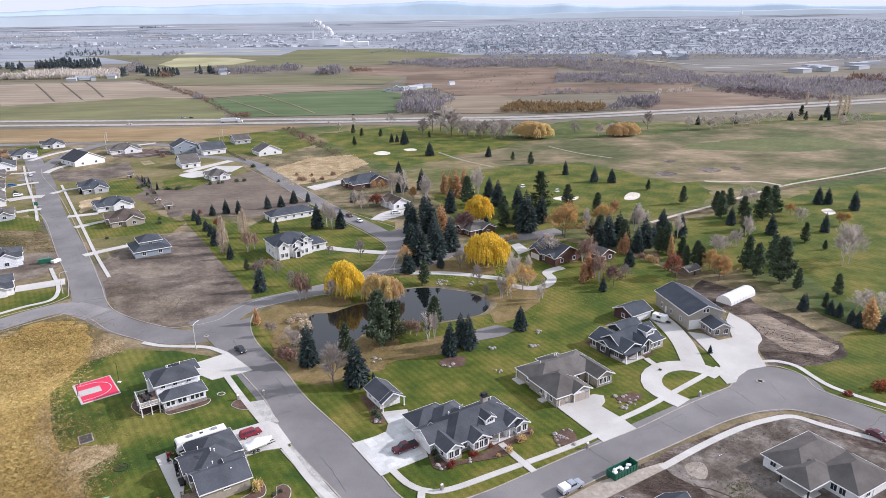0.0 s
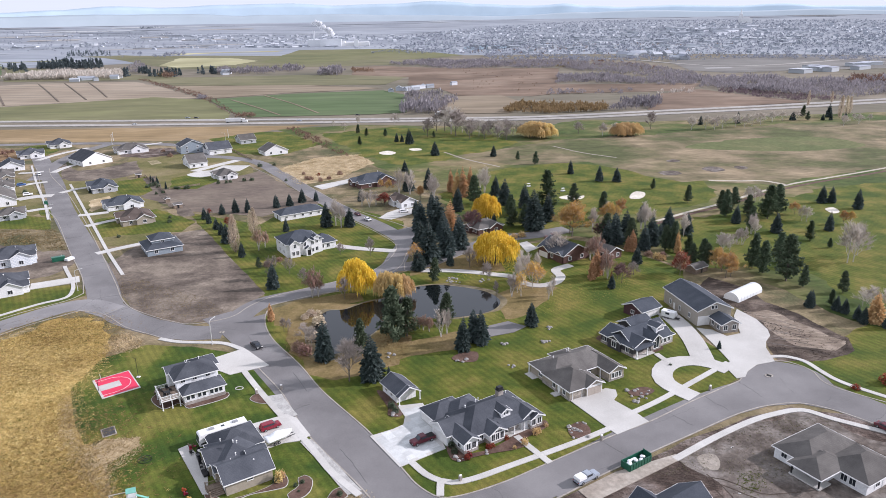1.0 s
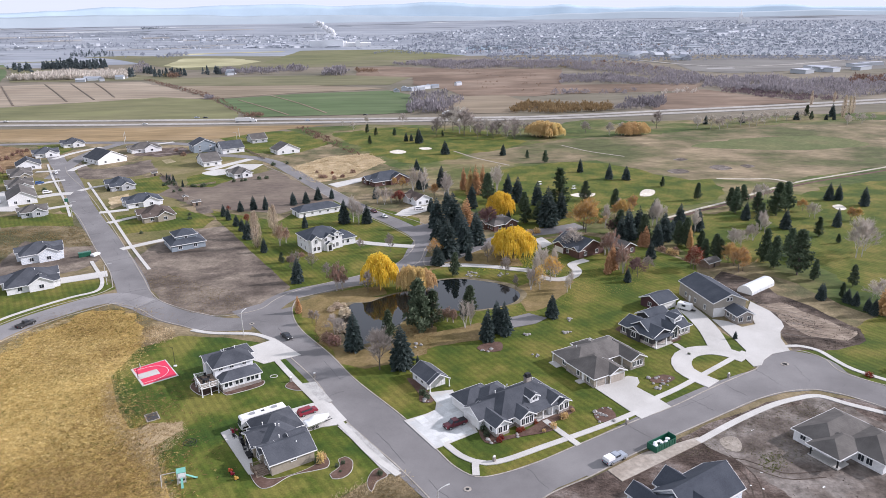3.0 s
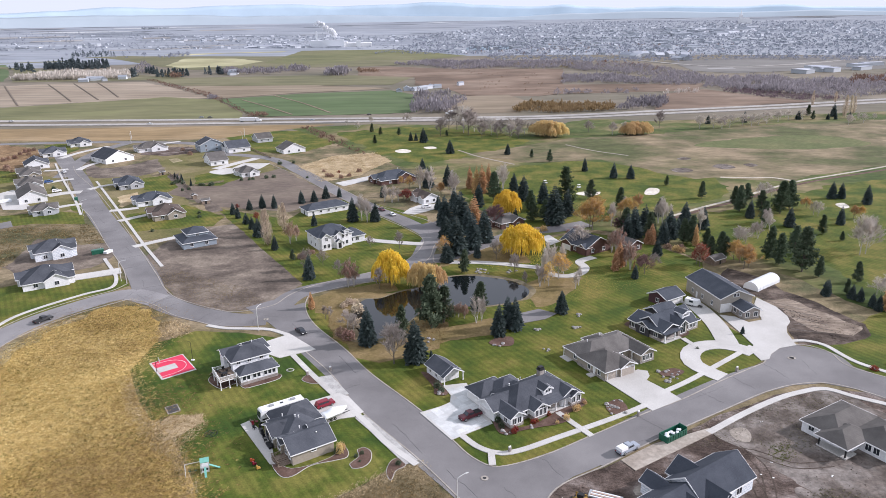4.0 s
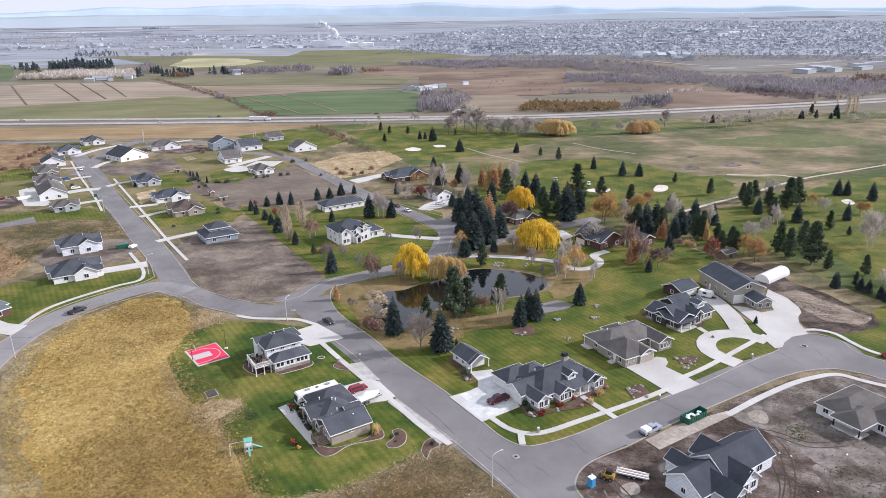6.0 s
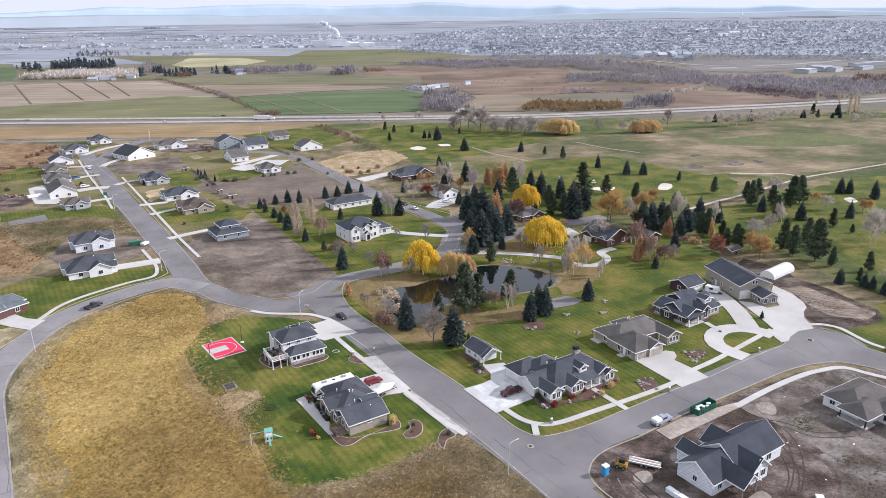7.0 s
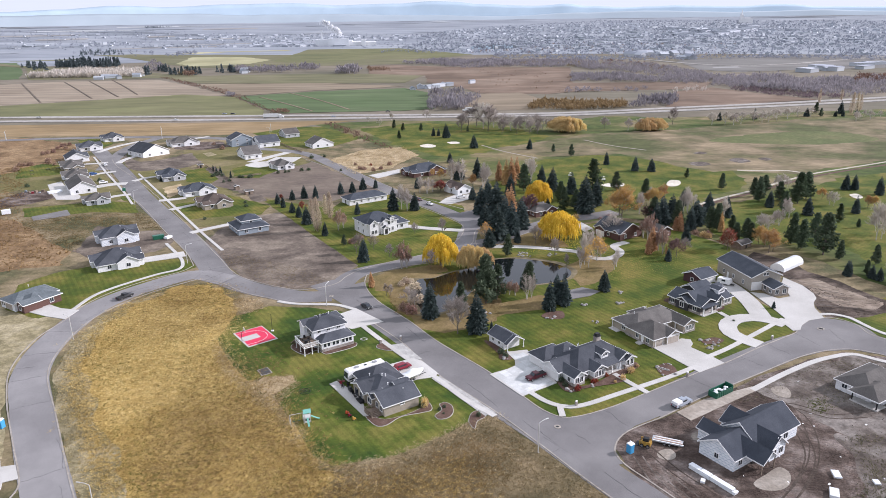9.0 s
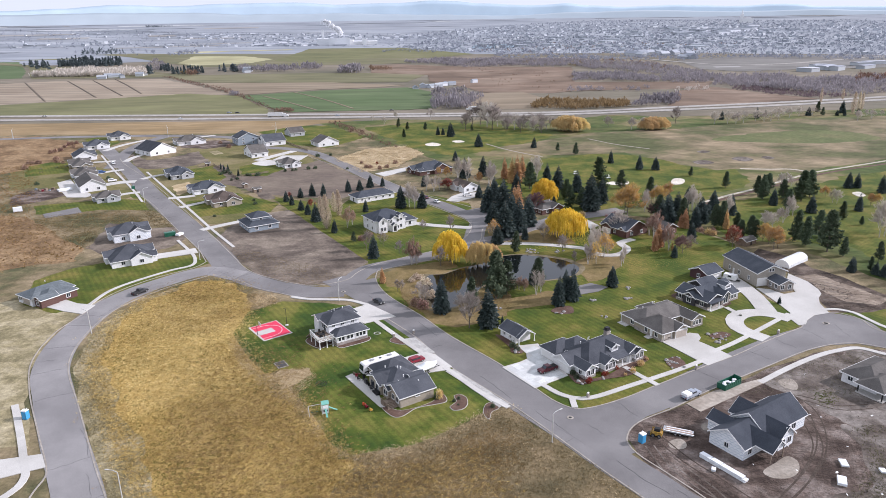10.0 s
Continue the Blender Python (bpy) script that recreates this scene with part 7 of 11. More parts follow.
def make_spruce(seed, wide=0.2, key="spruce", rows=20, tip=1.0):
    """A conifer one metre high: tapered trunk, whorls of drooping boughs set with needle sprays."""
    random.seed(seed)
    t = new("spruce_tree")
    tr, cr = Bag(), Bag()
    tr.tube(Vector((0, 0, -0.02)), Vector((0, 0, 0.5)), 0.016, 0.010, 7)
    tr.tube(Vector((0, 0, 0.5)), Vector((0, 0, 0.98)), 0.010, 0.002, 6)
    for k in range(rows):
        f = k / (rows - 1)
        z = 0.06 + 0.91 * f
        r = wide * (1 - f) ** 0.74 * tip * (0.75 + 0.25 * min(1, f * 6)) + 0.008
        n = max(5, int(17 * (1 - f) + 5))
        a0 = rnd(0, 6.28)
        for i in range(n):
            a = a0 + math.tau * i / n + rnd(-0.15, 0.15)
            L = r * rnd(0.75, 1.18)
            d = spin(a, -0.25 - 0.2 * (1 - f) + rnd(-0.1, 0.1) + 0.55 * f)
            s = Vector((-math.sin(a), math.cos(a), 0))
            m = 4 if f < 0.7 else 3
            for j in range(m):
                p = Vector((0, 0, z)) + d * L * (0.32 + 0.7 * j / m) + Vector((0, 0, rnd(-0.008, 0.008)))
                w = L * 0.12 + 0.006
                cr.quad(p + s * rnd(-w, w) * 0.7, d * (L * 0.24 + 0.008), (s + Vector((0, 0, rnd(-0.7, 0.7)))) * w)
                cr.quad(p - s * rnd(-w, w) * 0.7, (d + s * rnd(-0.9, 0.9)) * (L * 0.18 + 0.006), Vector((0, 0, -1)) * w * 0.9 + s * rnd(-0.01, 0.01))
    cr.quad(Vector((0, 0, 0.975)), Vector((0, 0, 0.03)), Vector((0.008, 0, 0)))
    cr.quad(Vector((0, 0, 0.975)), Vector((0, 0, 0.03)), Vector((0, 0.008, 0)))
    tr.out("trunk", M["bark"], t)
    cr.out("crown", M[key], t)
    return t


def grow(bag, tips, p, d, length, r, level, up=0.15, split=3, spread=0.6):
    """Limbs that divide; the ends are collected for the foliage."""
    q = p + d * length * 0.5 + Vector((rnd(-1, 1), rnd(-1, 1), 0)) * length * 0.05
    e = q + (d + Vector((rnd(-0.15, 0.15), rnd(-0.15, 0.15), up * 0.3))).normalized() * length * 0.5
    bag.tube(p, q, r, r * 0.8, 5 if level > 1 else 3)
    bag.tube(q, e, r * 0.8, r * 0.55, 5 if level > 1 else 3)
    tips.append((e, d, level, length))
    if level <= 0:
        return
    for i in range(split):
        a = rnd(0, 6.28)
        x = d.orthogonal().normalized()
        y = d.cross(x)
        nd = (d + (x * math.cos(a) + y * math.sin(a)) * spread * rnd(0.6, 1.2) + Vector((0, 0, up))).normalized()
        grow(bag, tips, q.lerp(e, rnd(0.1, 1.0)), nd, length * rnd(0.6, 0.8), r * 0.5, level - 1, up, split, spread)


def make_pine(seed, key="pine", wide=0.30, low=0.12):
    random.seed(seed)
    t = new("pine_tree")
    tr, cr = Bag(), Bag()
    lean = Vector((rnd(-0.04, 0.04), rnd(-0.04, 0.04), 0))
    tr.tube(Vector((0, 0, -0.02)), Vector((0, 0, 0.45)) + lean, 0.018, 0.013, 7)
    tr.tube(Vector((0, 0, 0.45)) + lean, Vector((0, 0, 0.95)) + lean * 1.5, 0.013, 0.004, 6)
    for k in range(96):
        f = (k + rnd(0, 0.8)) / 96
        z = low + (0.96 - low) * f
        a = rnd(0, 6.28)
        L = wide * (1.15 * (1 - f) ** 0.8 * min(1, 0.6 + 3 * f) + 0.07) * rnd(0.7, 1.12)
        d = spin(a, 0.15 + 0.5 * f + rnd(-0.2, 0.2))
        s = Vector((0, 0, z)) + lean * (z / 0.7)
        tr.tube(s, s + d * L * 0.9, 0.005, 0.002, 4)
        for c in range(4):
            m = s + d * L * (0.35 + 0.22 * c) + Vector((rnd(-1, 1), rnd(-1, 1), rnd(-0.5, 0.8))) * 0.03
            for j in range(10):
                v = spin(rnd(0, 6.28), rnd(-0.7, 1.3))
                w = v.orthogonal().normalized()
                cr.quad(m + v * rnd(0.008, 0.062), v * 0.029, w * 0.016)
    tr.out("trunk", M["bark"], t)
    cr.out("crown", M[key], t)
    return t


def make_willow(seed, key="willow", wide=0.56):
    """A weeping crown of several billowing domes: limbs arching out, leafy strands falling from each."""
    random.seed(seed)
    t = new("willow_tree")
    tr, cr = Bag(), Bag()
    tips = []
    for i in range(4):
        a = math.tau * i / 4 + rnd(-0.4, 0.4)
        tr.tube(Vector((0, 0, -0.02)) + spin(a) * 0.012, Vector((0, 0, 0.3)) + spin(a) * 0.05, 0.024, 0.016, 6)
        grow(tr, tips, Vector((0, 0, 0.28)) + spin(a) * 0.05, spin(a, 0.9), 0.30, 0.014, 2, 0.15, 3, 0.7)
    domes = [(Vector((0, 0, 0.97)), 0.30)]
    for ring, n, top in ((0.50, 6, 0.86), (0.80, 9, 0.66)):
        for i in range(n):
            a = math.tau * (i + rnd(-0.3, 0.3)) / n
            domes.append((spin(a) * wide * ring * rnd(0.8, 1.1) + Vector((0, 0, top + rnd(-0.08, 0.08))), rnd(0.15, 0.24)))
    for c, r in domes:
        for k in range(int(900 * r)):
            a, q = rnd(0, 6.28), math.sqrt(rnd(0.0, 1.0))
            p = c + spin(a) * r * q - Vector((0, 0, r * 0.85 * q * q + rnd(0, 0.05)))
            out = Vector((p.x, p.y, 0))
            out = out.normalized() if out.length > 0.01 else spin(a)
            ln = min(p.z - rnd(0.05, 0.2), rnd(0.10, 0.26) + 0.14 * q)
            if ln < 0.03:
                continue
            last = p
            for j in range(1, 4):
                e = p + out * (0.02 * j * rnd(0.3, 1)) - Vector((0, 0, ln * (j / 3) ** 1.15))
                b = rnd(0, 6.28)
                s = Vector((math.cos(b), math.sin(b), rnd(-0.4, 0.4)))
                cr.quad((last + e) / 2 + s * rnd(-0.012, 0.012), (e - last) * 0.62 + s * rnd(-0.008, 0.008), s.cross(e - last).normalized() * rnd(0.006, 0.012))
                last = e
            if k % 2:
                cr.quad(p + spin(rnd(0, 6.28), rnd(-1, 1)) * 0.02, spin(rnd(0, 6.28), rnd(-1, 1)) * 0.024, spin(rnd(0, 6.28), rnd(-1, 1)) * 0.014)
    tr.out("trunk", M["bark"], t)
    cr.out("crown", M[key], t)
    return t


def make_bare(seed, key="twig", bark="bark", slim=0.6, leaves=None, name="bare_tree", dense=20, stems=1, habit="open", leafy=2):
    """A leafless tree of dividing limbs ending in fine twigs. habit: open or weeping (hanging twigs)."""
    random.seed(seed)
    t = new(name)
    tr, tw, tips = Bag(), Bag(), []
    for st in range(stems):
        lean = spin(math.tau * st / stems + rnd(-0.5, 0.5)) * (0.05 * (stems > 1))
        high = 0.95 - 0.12 * st
        tr.tube(Vector((0, 0, -0.02)), Vector((0, 0, 0.25)) + lean, 0.015, 0.012, 7)
        bend = lean * 2 + Vector((rnd(-0.03, 0.03), rnd(-0.03, 0.03), 0))
        tr.tube(Vector((0, 0, 0.25)) + lean, Vector((0, 0, 0.6)) + bend, 0.012, 0.008, 6)
        tr.tube(Vector((0, 0, 0.6)) + bend, Vector((0, 0, high)) + bend * 1.3, 0.008, 0.002, 5)
        n = 18 if stems == 1 else 11
        for i in range(n):
            f = i / (n - 1)
            z = 0.16 + (high - 0.24) * f
            a = 2.4 * i + rnd(-0.4, 0.4)
            tilt = 1.15 - 0.55 * slim + 0.25 * f + rnd(-0.12, 0.12)
            ln = (0.20 + 0.10 * slim) * (1.05 - 0.62 * f) * rnd(0.8, 1.15)
            grow(tr, tips, Vector((0, 0, z)) + bend * min(1, max(0, (z - 0.25) / 0.35)), spin(a, tilt), ln, 0.005 * (1.1 - 0.6 * f), 2 if f < 0.75 else 1, 0.22, 3, 0.45 + 0.3 * slim)
    top = max(p.z for p, *_ in tips)
    for p, d, level, ln in tips:
        for j in range(dense * 2 // 5 + (2 if level == 0 else 0)):
            if habit == "weeping":
                out = (Vector((d.x, d.y, 0)) + spin(rnd(0, 6.28)) * 0.5).normalized()
                a, b = p - d * rnd(0, 0.1), p + out * rnd(0.01, 0.05) - Vector((0, 0, rnd(0.05, 0.15)))
                m = (a + b) / 2 + Vector((0, 0, 0.015)) + out * 0.012
                w = Vector((-out.y, out.x, rnd(-0.5, 0.5))) * rnd(0.0014, 0.0028)
                tw.strip([a, m, b], 1.0, w)
                v = (b - a).normalized()
            else:
                v = (d + spin(rnd(0, 6.28), rnd(-0.2, 1.2)) * 0.65).normalized()
                w = v.orthogonal().normalized() * 0.0026
                tw.quad(p + v * 0.05 - d * rnd(0, 0.12), v * rnd(0.05, 0.10), w * rnd(0.7, 1.4))
            if leaves:
                for q in range(leafy):
                    leaves.quad(p + v * rnd(-0.05, 0.12) + spin(rnd(0, 6.28), rnd(-1, 1)) * 0.03, spin(rnd(0, 6.28), rnd(-1, 1)) * rnd(0.010, 0.018), spin(rnd(0, 6.28), rnd(-1, 1)) * rnd(0.007, 0.013))
    k = 1.0 / max(top + 0.05, 0.9)
    for bag in (tr, tw) + ((leaves,) if leaves else ()):
        bag.v = [v * k for v in bag.v]
    tr.out("trunk", M[bark], t)
    tw.out("branchwork" if leaves else "crown", M[key], t)
    return t


def make_poplar(seed, key="twig_tan"):
    """A slim leafless poplar: straight trunk in a narrow spindle of upswept shoots from the ground to the tip."""
    random.seed(seed)
    t = new("poplar_tree")
    tr, tw = Bag(), Bag()
    tr.tube(Vector((0, 0, -0.02)), Vector((0, 0, 0.5)), 0.011, 0.007, 6)
    tr.tube(Vector((0, 0, 0.5)), Vector((0, 0, 0.94)), 0.007, 0.002, 5)
    for k in range(1500):
        z = rnd(0.05, 0.93)
        r = 0.115 * math.sin(math.pi * min(1, z * 0.95 + 0.06) ** 0.8) ** 0.8 * math.sqrt(rnd(0.0, 1.0)) * rnd(0.8, 1.15)
        a = rnd(0, 6.28)
        d = (Vector((0, 0, 1)) + spin(a) * rnd(0.05, 0.3)).normalized()
        b = rnd(0, 6.28)
        tw.quad(spin(a) * r + Vector((0, 0, z)), d * rnd(0.03, 0.065), Vector((math.cos(b), math.sin(b), 0)) * rnd(0.0016, 0.0034))
        if k % 25 == 0:
            tr.tube(Vector((0, 0, max(0.03, z - 0.12))), spin(a) * r + Vector((0, 0, z)), 0.003, 0.001, 3)
    tr.out("trunk", M["bark"], t)
    tw.out("crown", M[key], t)
    return t


def make_leafy(seed, key="orange", slim=0.55, bark="bark", many=12, habit="open", twig="twig_tan", leafy=4):
    leaves = Bag()
    t = make_bare(seed, twig, bark, slim, leaves, "autumn_tree", many, 1, habit, leafy)
    leaves.out("crown", M[key], t)
    return t


def make_shrub(seed, key):
    random.seed(seed)
    t = new("shrub")
    tr, cr = Bag(), Bag()
    for i in range(7):
        a = rnd(0, 6.28)
        tr.tube(Vector((0, 0, -0.03)), spin(a, 1.0) * rnd(0.4, 0.75), 0.02, 0.006, 4)
    for i in range(420):
        a, b = rnd(0, 6.28), math.asin(rnd(0.0, 1.0))
        r = rnd(0.55, 1.0) * (0.85 + 0.15 * math.sin(4 * a))
        p = Vector((math.cos(a) * math.cos(b) * 0.6 * r, math.sin(a) * math.cos(b) * 0.6 * r, 0.06 + 0.9 * math.sin(b) * r))
        cr.quad(p, spin(rnd(0, 6.28), rnd(-1, 1)) * 0.075, spin(rnd(0, 6.28), rnd(-1, 1)) * 0.05)
    tr.out("stem", M["bark"], t)
    cr.out("foliage", M[key], t)
    return t


PLANTS = {
    "spruce": ([make_spruce(i, w) for i, w in ((1, 0.30), (2, 0.34), (3, 0.275))], "dark blue-green spruce tree standing on grass", "spruce", "spruce trees"),
    "pine": ([make_pine(11, "pine", 0.23, 0.08), make_pine(12, "pine", 0.28, 0.06), make_pine(13, "pine", 0.25, 0.10)], "dark green pine tree with irregular crown", "pine", "pine trees"),
    "willow": ([make_willow(21), make_willow(22)], "weeping willow with bright yellow autumn leaves", "willow", "yellow willows"),
    "gold": ([make_willow(23, "gold", 0.6)], "dull gold willow with hanging twigs", "willow", "gold willows"),
    "bare": ([make_bare(31, "twig", "bark", 0.5, dense=20), make_bare(32, "twig", "bark", 0.7, dense=20)], "bare grey leafless tree with fine twigs", "tree", "bare trees"),
    "pale": ([make_bare(33, "twig_pale", "birch", 0.6, dense=22), make_bare(34, "twig_pale", "birch", 0.8, dense=22)], "pale leafless tree with dense fine twigs", "tree", "pale trees"),
    "tan": ([make_poplar(35), make_poplar(36)], "slim tan leafless poplar tree", "tree", "tan poplars"),
    "redbare": ([make_bare(36, "twig_red", "birch", 0.3, dense=16, stems=3, habit="weeping")], "leafless birch with reddish hanging twigs", "birch", "reddish birches"),
    "birch": ([make_bare(37, "twig_pale", "birch", 0.2, dense=12, stems=2)], "slim leafless white-barked birch tree", "birch", "white birches"),
    "plum": ([make_bare(38, "twig_plum", "bark", 0.7, dense=44)], "small leafless tree with purple-brown twigs", "tree", "plum trees"),
    "orange": ([make_leafy(41, "orange", 0.5, "bark", 16), make_leafy(42, "orange", 0.75, "bark", 16)], "broad autumn tree with amber leaves", "tree", "amber trees"),
    "slim": ([make_spruce(43, 0.20, "larch", 20), make_spruce(44, 0.24, "larch", 18)], "conical larch with orange autumn needles", "larch", "orange larches"),
    "red": ([make_leafy(44, "red", 0.6, "bark", 18)], "small tree with deep red leaves", "tree", "red trees"),
    "yellow": ([make_leafy(45, "amber", 0.25, "birch", 12, "weeping", "twig_pale", 2)], "birch with thin amber autumn leaves", "birch", "amber birches"),
    "bush_red": ([make_shrub(51, "red")], "rounded dark red shrub in mulch", "shrub", "red shrubs"),
    "bush_gold": ([make_shrub(52, "gold")], "rounded golden shrub in mulch", "shrub", "gold shrubs"),
    "bush_green": ([make_shrub(53, "pine")], "rounded dark green shrub", "shrub", "green shrubs"),
    "bush_twig": ([make_shrub(54, "twig_red")], "brown leafless shrub thicket", "shrub", "brown shrubs"),
    "bush_pale": ([make_shrub(55, "twig_tan")], "pale dry shrub thicket", "shrub", "pale shrubs"),
}
for kinds, *_ in PLANTS.values():
    for k, ob in enumerate(kinds):
        ob.matrix_world = pose(0, -400 - 5 * k, 0)
used = set()


def plant(kind, spots, wide=1.0):
    """Trees of a kind at (x, y, height)."""
    kinds, label, category, group = PLANTS[kind]
    for x, y, h in spots:
        rng = random.Random(round(x * 31 + y * 17))
        src = rng.choice(kinds)
        m = pose(x, y, terrain(x, y), rng.uniform(-2, 2), rng.uniform(-2, 2), rng.uniform(0, 360)) @ Matrix.Diagonal((h * wide * rng.uniform(0.88, 1.12), h * wide * rng.uniform(0.88, 1.12), h, 1))
        if src.name in used:
            ob = copy_thing(src, m)
            ob.matrix_basis = m
        else:
            ob = src
            ob.matrix_basis = m
            used.add(src.name)
        tagged(ob, label, category, group)


plant("spruce", ((-37.1, 167.0, 12.1), (-23.0, 156.0, 12.8), (-4.9, 190.4, 6.9), (21.6, 187.3, 7.7), (-13.2, 238.8, 6.8), (-17.5, 312.8, 7.4), (-14.6, 286.4, 14.1), (-7.5, 286.1, 16.3), (-10.2, 246.5, 16.1), (-3.5, 252.7, 15.6), (1.9, 261.0, 14.7), (-14.1, 236.5, 8.2), (-2.2, 241.4, 6.4), (2.0, 317.8, 12.6), (22.1, 346.6, 10.9), (25.1, 327.7, 13.8), (17.6, 291.0, 6.2), (34.4, 286.0, 18.2), (42.3, 298.4, 13.7), (-12.5, 363.3, 12.3), (-23.2, 359.4, 12.2), (-27.7, 409.4, 7.0), (69.7, 395.8, 8.6), (82.2, 376.3, 9.3), (91.4, 374.1, 8.2),))
plant("spruce", ((64.8, 265.3, 13.6), (70.0, 268.7, 13.2), (84.2, 296.2, 8.8), (79.0, 262.8, 12.2), (83.3, 266.2, 8.4), (97.2, 275.0, 10.2), (67.3, 240.7, 7.1), (124.1, 290.9, 8.7), (135.0, 276.1, 9.2), (158.1, 277.9, 8.7), (178.5, 323.0, 9.1), (183.1, 322.8, 8.5), (189.1, 311.3, 10.0), (110.9, 199.1, 5.6), (52.2, 216.2, 5.3), (208.8, 576.5, 7.8), (241.2, 580.6, 10.3), (293.2, 593.9, 8.0), (317.8, 591.5, 5.5), (332.1, 609.2, 12.3), (324.1, 590.9, 6.0), (339.6, 596.9, 6.0),))
plant("spruce", ((-39.3, 514.2, 7.1), (-35.3, 513.9, 6.2), (-29.2, 505.2, 11.4), (-10.1, 459.4, 9.7), (28.6, 452.1, 8.0), (-116.3, 309.9, 5.9), (-112.0, 302.9, 6.1), (-110.5, 317.8, 5.7), (-105.5, 293.0, 5.4), (-100.7, 284.6, 6.1), (-104.9, 321.1, 7.3), (-94.7, 272.7, 8.6), (-98.9, 320.7, 7.3), (-83.7, 254.6, 6.4), (-86.8, 328.8, 7.1), (-81.1, 332.3, 6.3), (-76.2, 338.6, 7.3), (-69.5, 340.9, 5.7), (-56.8, 294.7, 11.6), (-46.5, 294.2, 9.1), (-73.6, 288.3, 6.5), (-63.4, 220.2, 9.7), (-46.6, 339.6, 6.4),))
plant("spruce", ((109.9, 198.0, 6.0), (116.8, 195.2, 5.2), (118.4, 193.1, 5.0), (119.5, 188.5, 4.9), (119.6, 185.4, 5.7), (125.0, 182.1, 6.4),))
plant("spruce", ((0.5, 171.6, 10.2), (4.1, 177.2, 10.4), (6.0, 175.8, 10.5), (-18.8, 156.3, 3.6),), 0.85)
plant("pine", ((-27.5, 169.9, 10.5), (-19.1, 177.6, 16.6), (-15.4, 180.9, 12.1), (-7.7, 224.7, 8.7), (10.5, 329.8, 14.5), (24.9, 290.6, 11.2), (31.2, 290.3, 10.1), (43.7, 315.5, 19.6), (59.5, 328.4, 10.2), (106.3, 356.1, 5.6), (114.9, 326.6, 8.9), (70.2, 311.7, 10.1), (81.8, 254.8, 10.4), (85.2, 254.6, 11.7), (87.6, 240.6, 7.4), (91.5, 240.4, 9.3), (124.0, 301.9, 12.4), (135.1, 320.4, 9.1), (140.4, 296.6, 15.3), (148.3, 304.1, 13.9), (107.4, 234.4, 12.9), (108.6, 228.4, 11.8), (113.1, 220.5, 16.7), (116.4, 215.0, 7.7), (143.5, 265.2, 8.4), (146.5, 255.3, 4.1),))
plant("pine", ((-72.9, 555.3, 7.6), (-64.7, 542.2, 6.5), (-49.7, 541.0, 6.0), (-65.6, 502.8, 6.5), (-11.8, 531.8, 5.0), (43.5, 440.2, 5.5), (52.8, 425.1, 8.0), (310.3, 611.4, 10.3), (305.3, 592.7, 7.5), (-73.6, 241.3, 4.4), (117.3, 198.8, 5.6),))
plant("pine", ((-4.0, 189.3, 10.0),))
plant("gold", ((68.0, 522.3, 13.5), (135.8, 528.3, 10.9), (130.5, 525.8, 9.5),), 1.1)
plant("red", ((-115.7, 315.7, 3.6), (-100.9, 294.8, 5.1), (-77.3, 394.8, 3.2),))
plant("bare", ((162.0, 557.1, 15.1),), 1.1)
plant("pale", ((-98.8, 597.8, 5.1), (-86.2, 572.6, 7.8), (-46.2, 600.2, 10.1), (-78.2, 603.2, 7.6), (116.7, 526.9, 10.4), (126.1, 526.1, 10.4), (201.0, 570.3, 5.3), (224.9, 582.1, 6.4), (232.6, 585.0, 5.9), (256.7, 597.4, 6.1), (264.5, 596.6, 5.5), (282.1, 602.5, 6.6), (342.7, 589.1, 6.0), (353.5, 584.4, 5.9), (345.0, 585.2, 5.5),), 1.2)
plant("slim", ((123.6, 186.4, 9.7),), 1.3)
plant("pale", ((126.4, 193.2, 8.8), (129.1, 190.6, 8.7),), 1.3)
plant("bush_pale", ((-46.1, 196.5, 2.7), (-44.2, 198.0, 1.7), (-47.8, 194.0, 2.1), (-42.6, 190.2, 3.5), (-40.9, 179.2, 3.5), (-42.7, 178.4, 2.9), (-21.1, 187.0, 3.0),), 1.3)
plant("bush_twig", ((-43.3, 170.8, 3.3), (-45.7, 173.2, 3.0), (-12.9, 189.6, 2.7), (-15.2, 186.0, 2.5), (-5.3, 192.0, 2.1), (74.1, 249.2, 2.5), (78.8, 247.4, 2.5), (-70.7, 243.5, 2.5), (-67.7, 249.0, 2.0),), 1.4)
plant("bush_gold", ((28.3, 275.4, 3.0), (24.8, 273.7, 2.7), (76.1, 245.9, 3.0), (77.6, 244.2, 2.7),), 1.2)
plant("bush_gold", ((12.8, 126.4, 1.9), (15.6, 130.2, 1.9), (16.3, 130.9, 1.6), (18.3, 133.2, 1.1), (10.4, 124.9, 1.0),), 0.9)
plant("bush_red", ((0.6, 122.3, 1.4), (4.8, 125.0, 1.4), (5.7, 125.5, 1.2), (8.9, 128.3, 1.3), (12.2, 127.5, 0.7), (0.1, 121.3, 1.4),), 1.1)
plant("bush_green", ((-3.1, 125.7, 2.2), (-2.5, 123.5, 1.7), (-17.2, 141.8, 2.3), (-16.1, 139.9, 1.9), (-34.3, 113.0, 1.1), (-33.1, 114.1, 1.1), (-25.1, 110.2, 1.6), (-33.3, 111.3, 0.7), (-38.5, 114.6, 1.8),), 0.9)
plant("bush_red", ((96.2, 147.6, 1.8), (105.7, 150.1, 3.4),), 1.2)
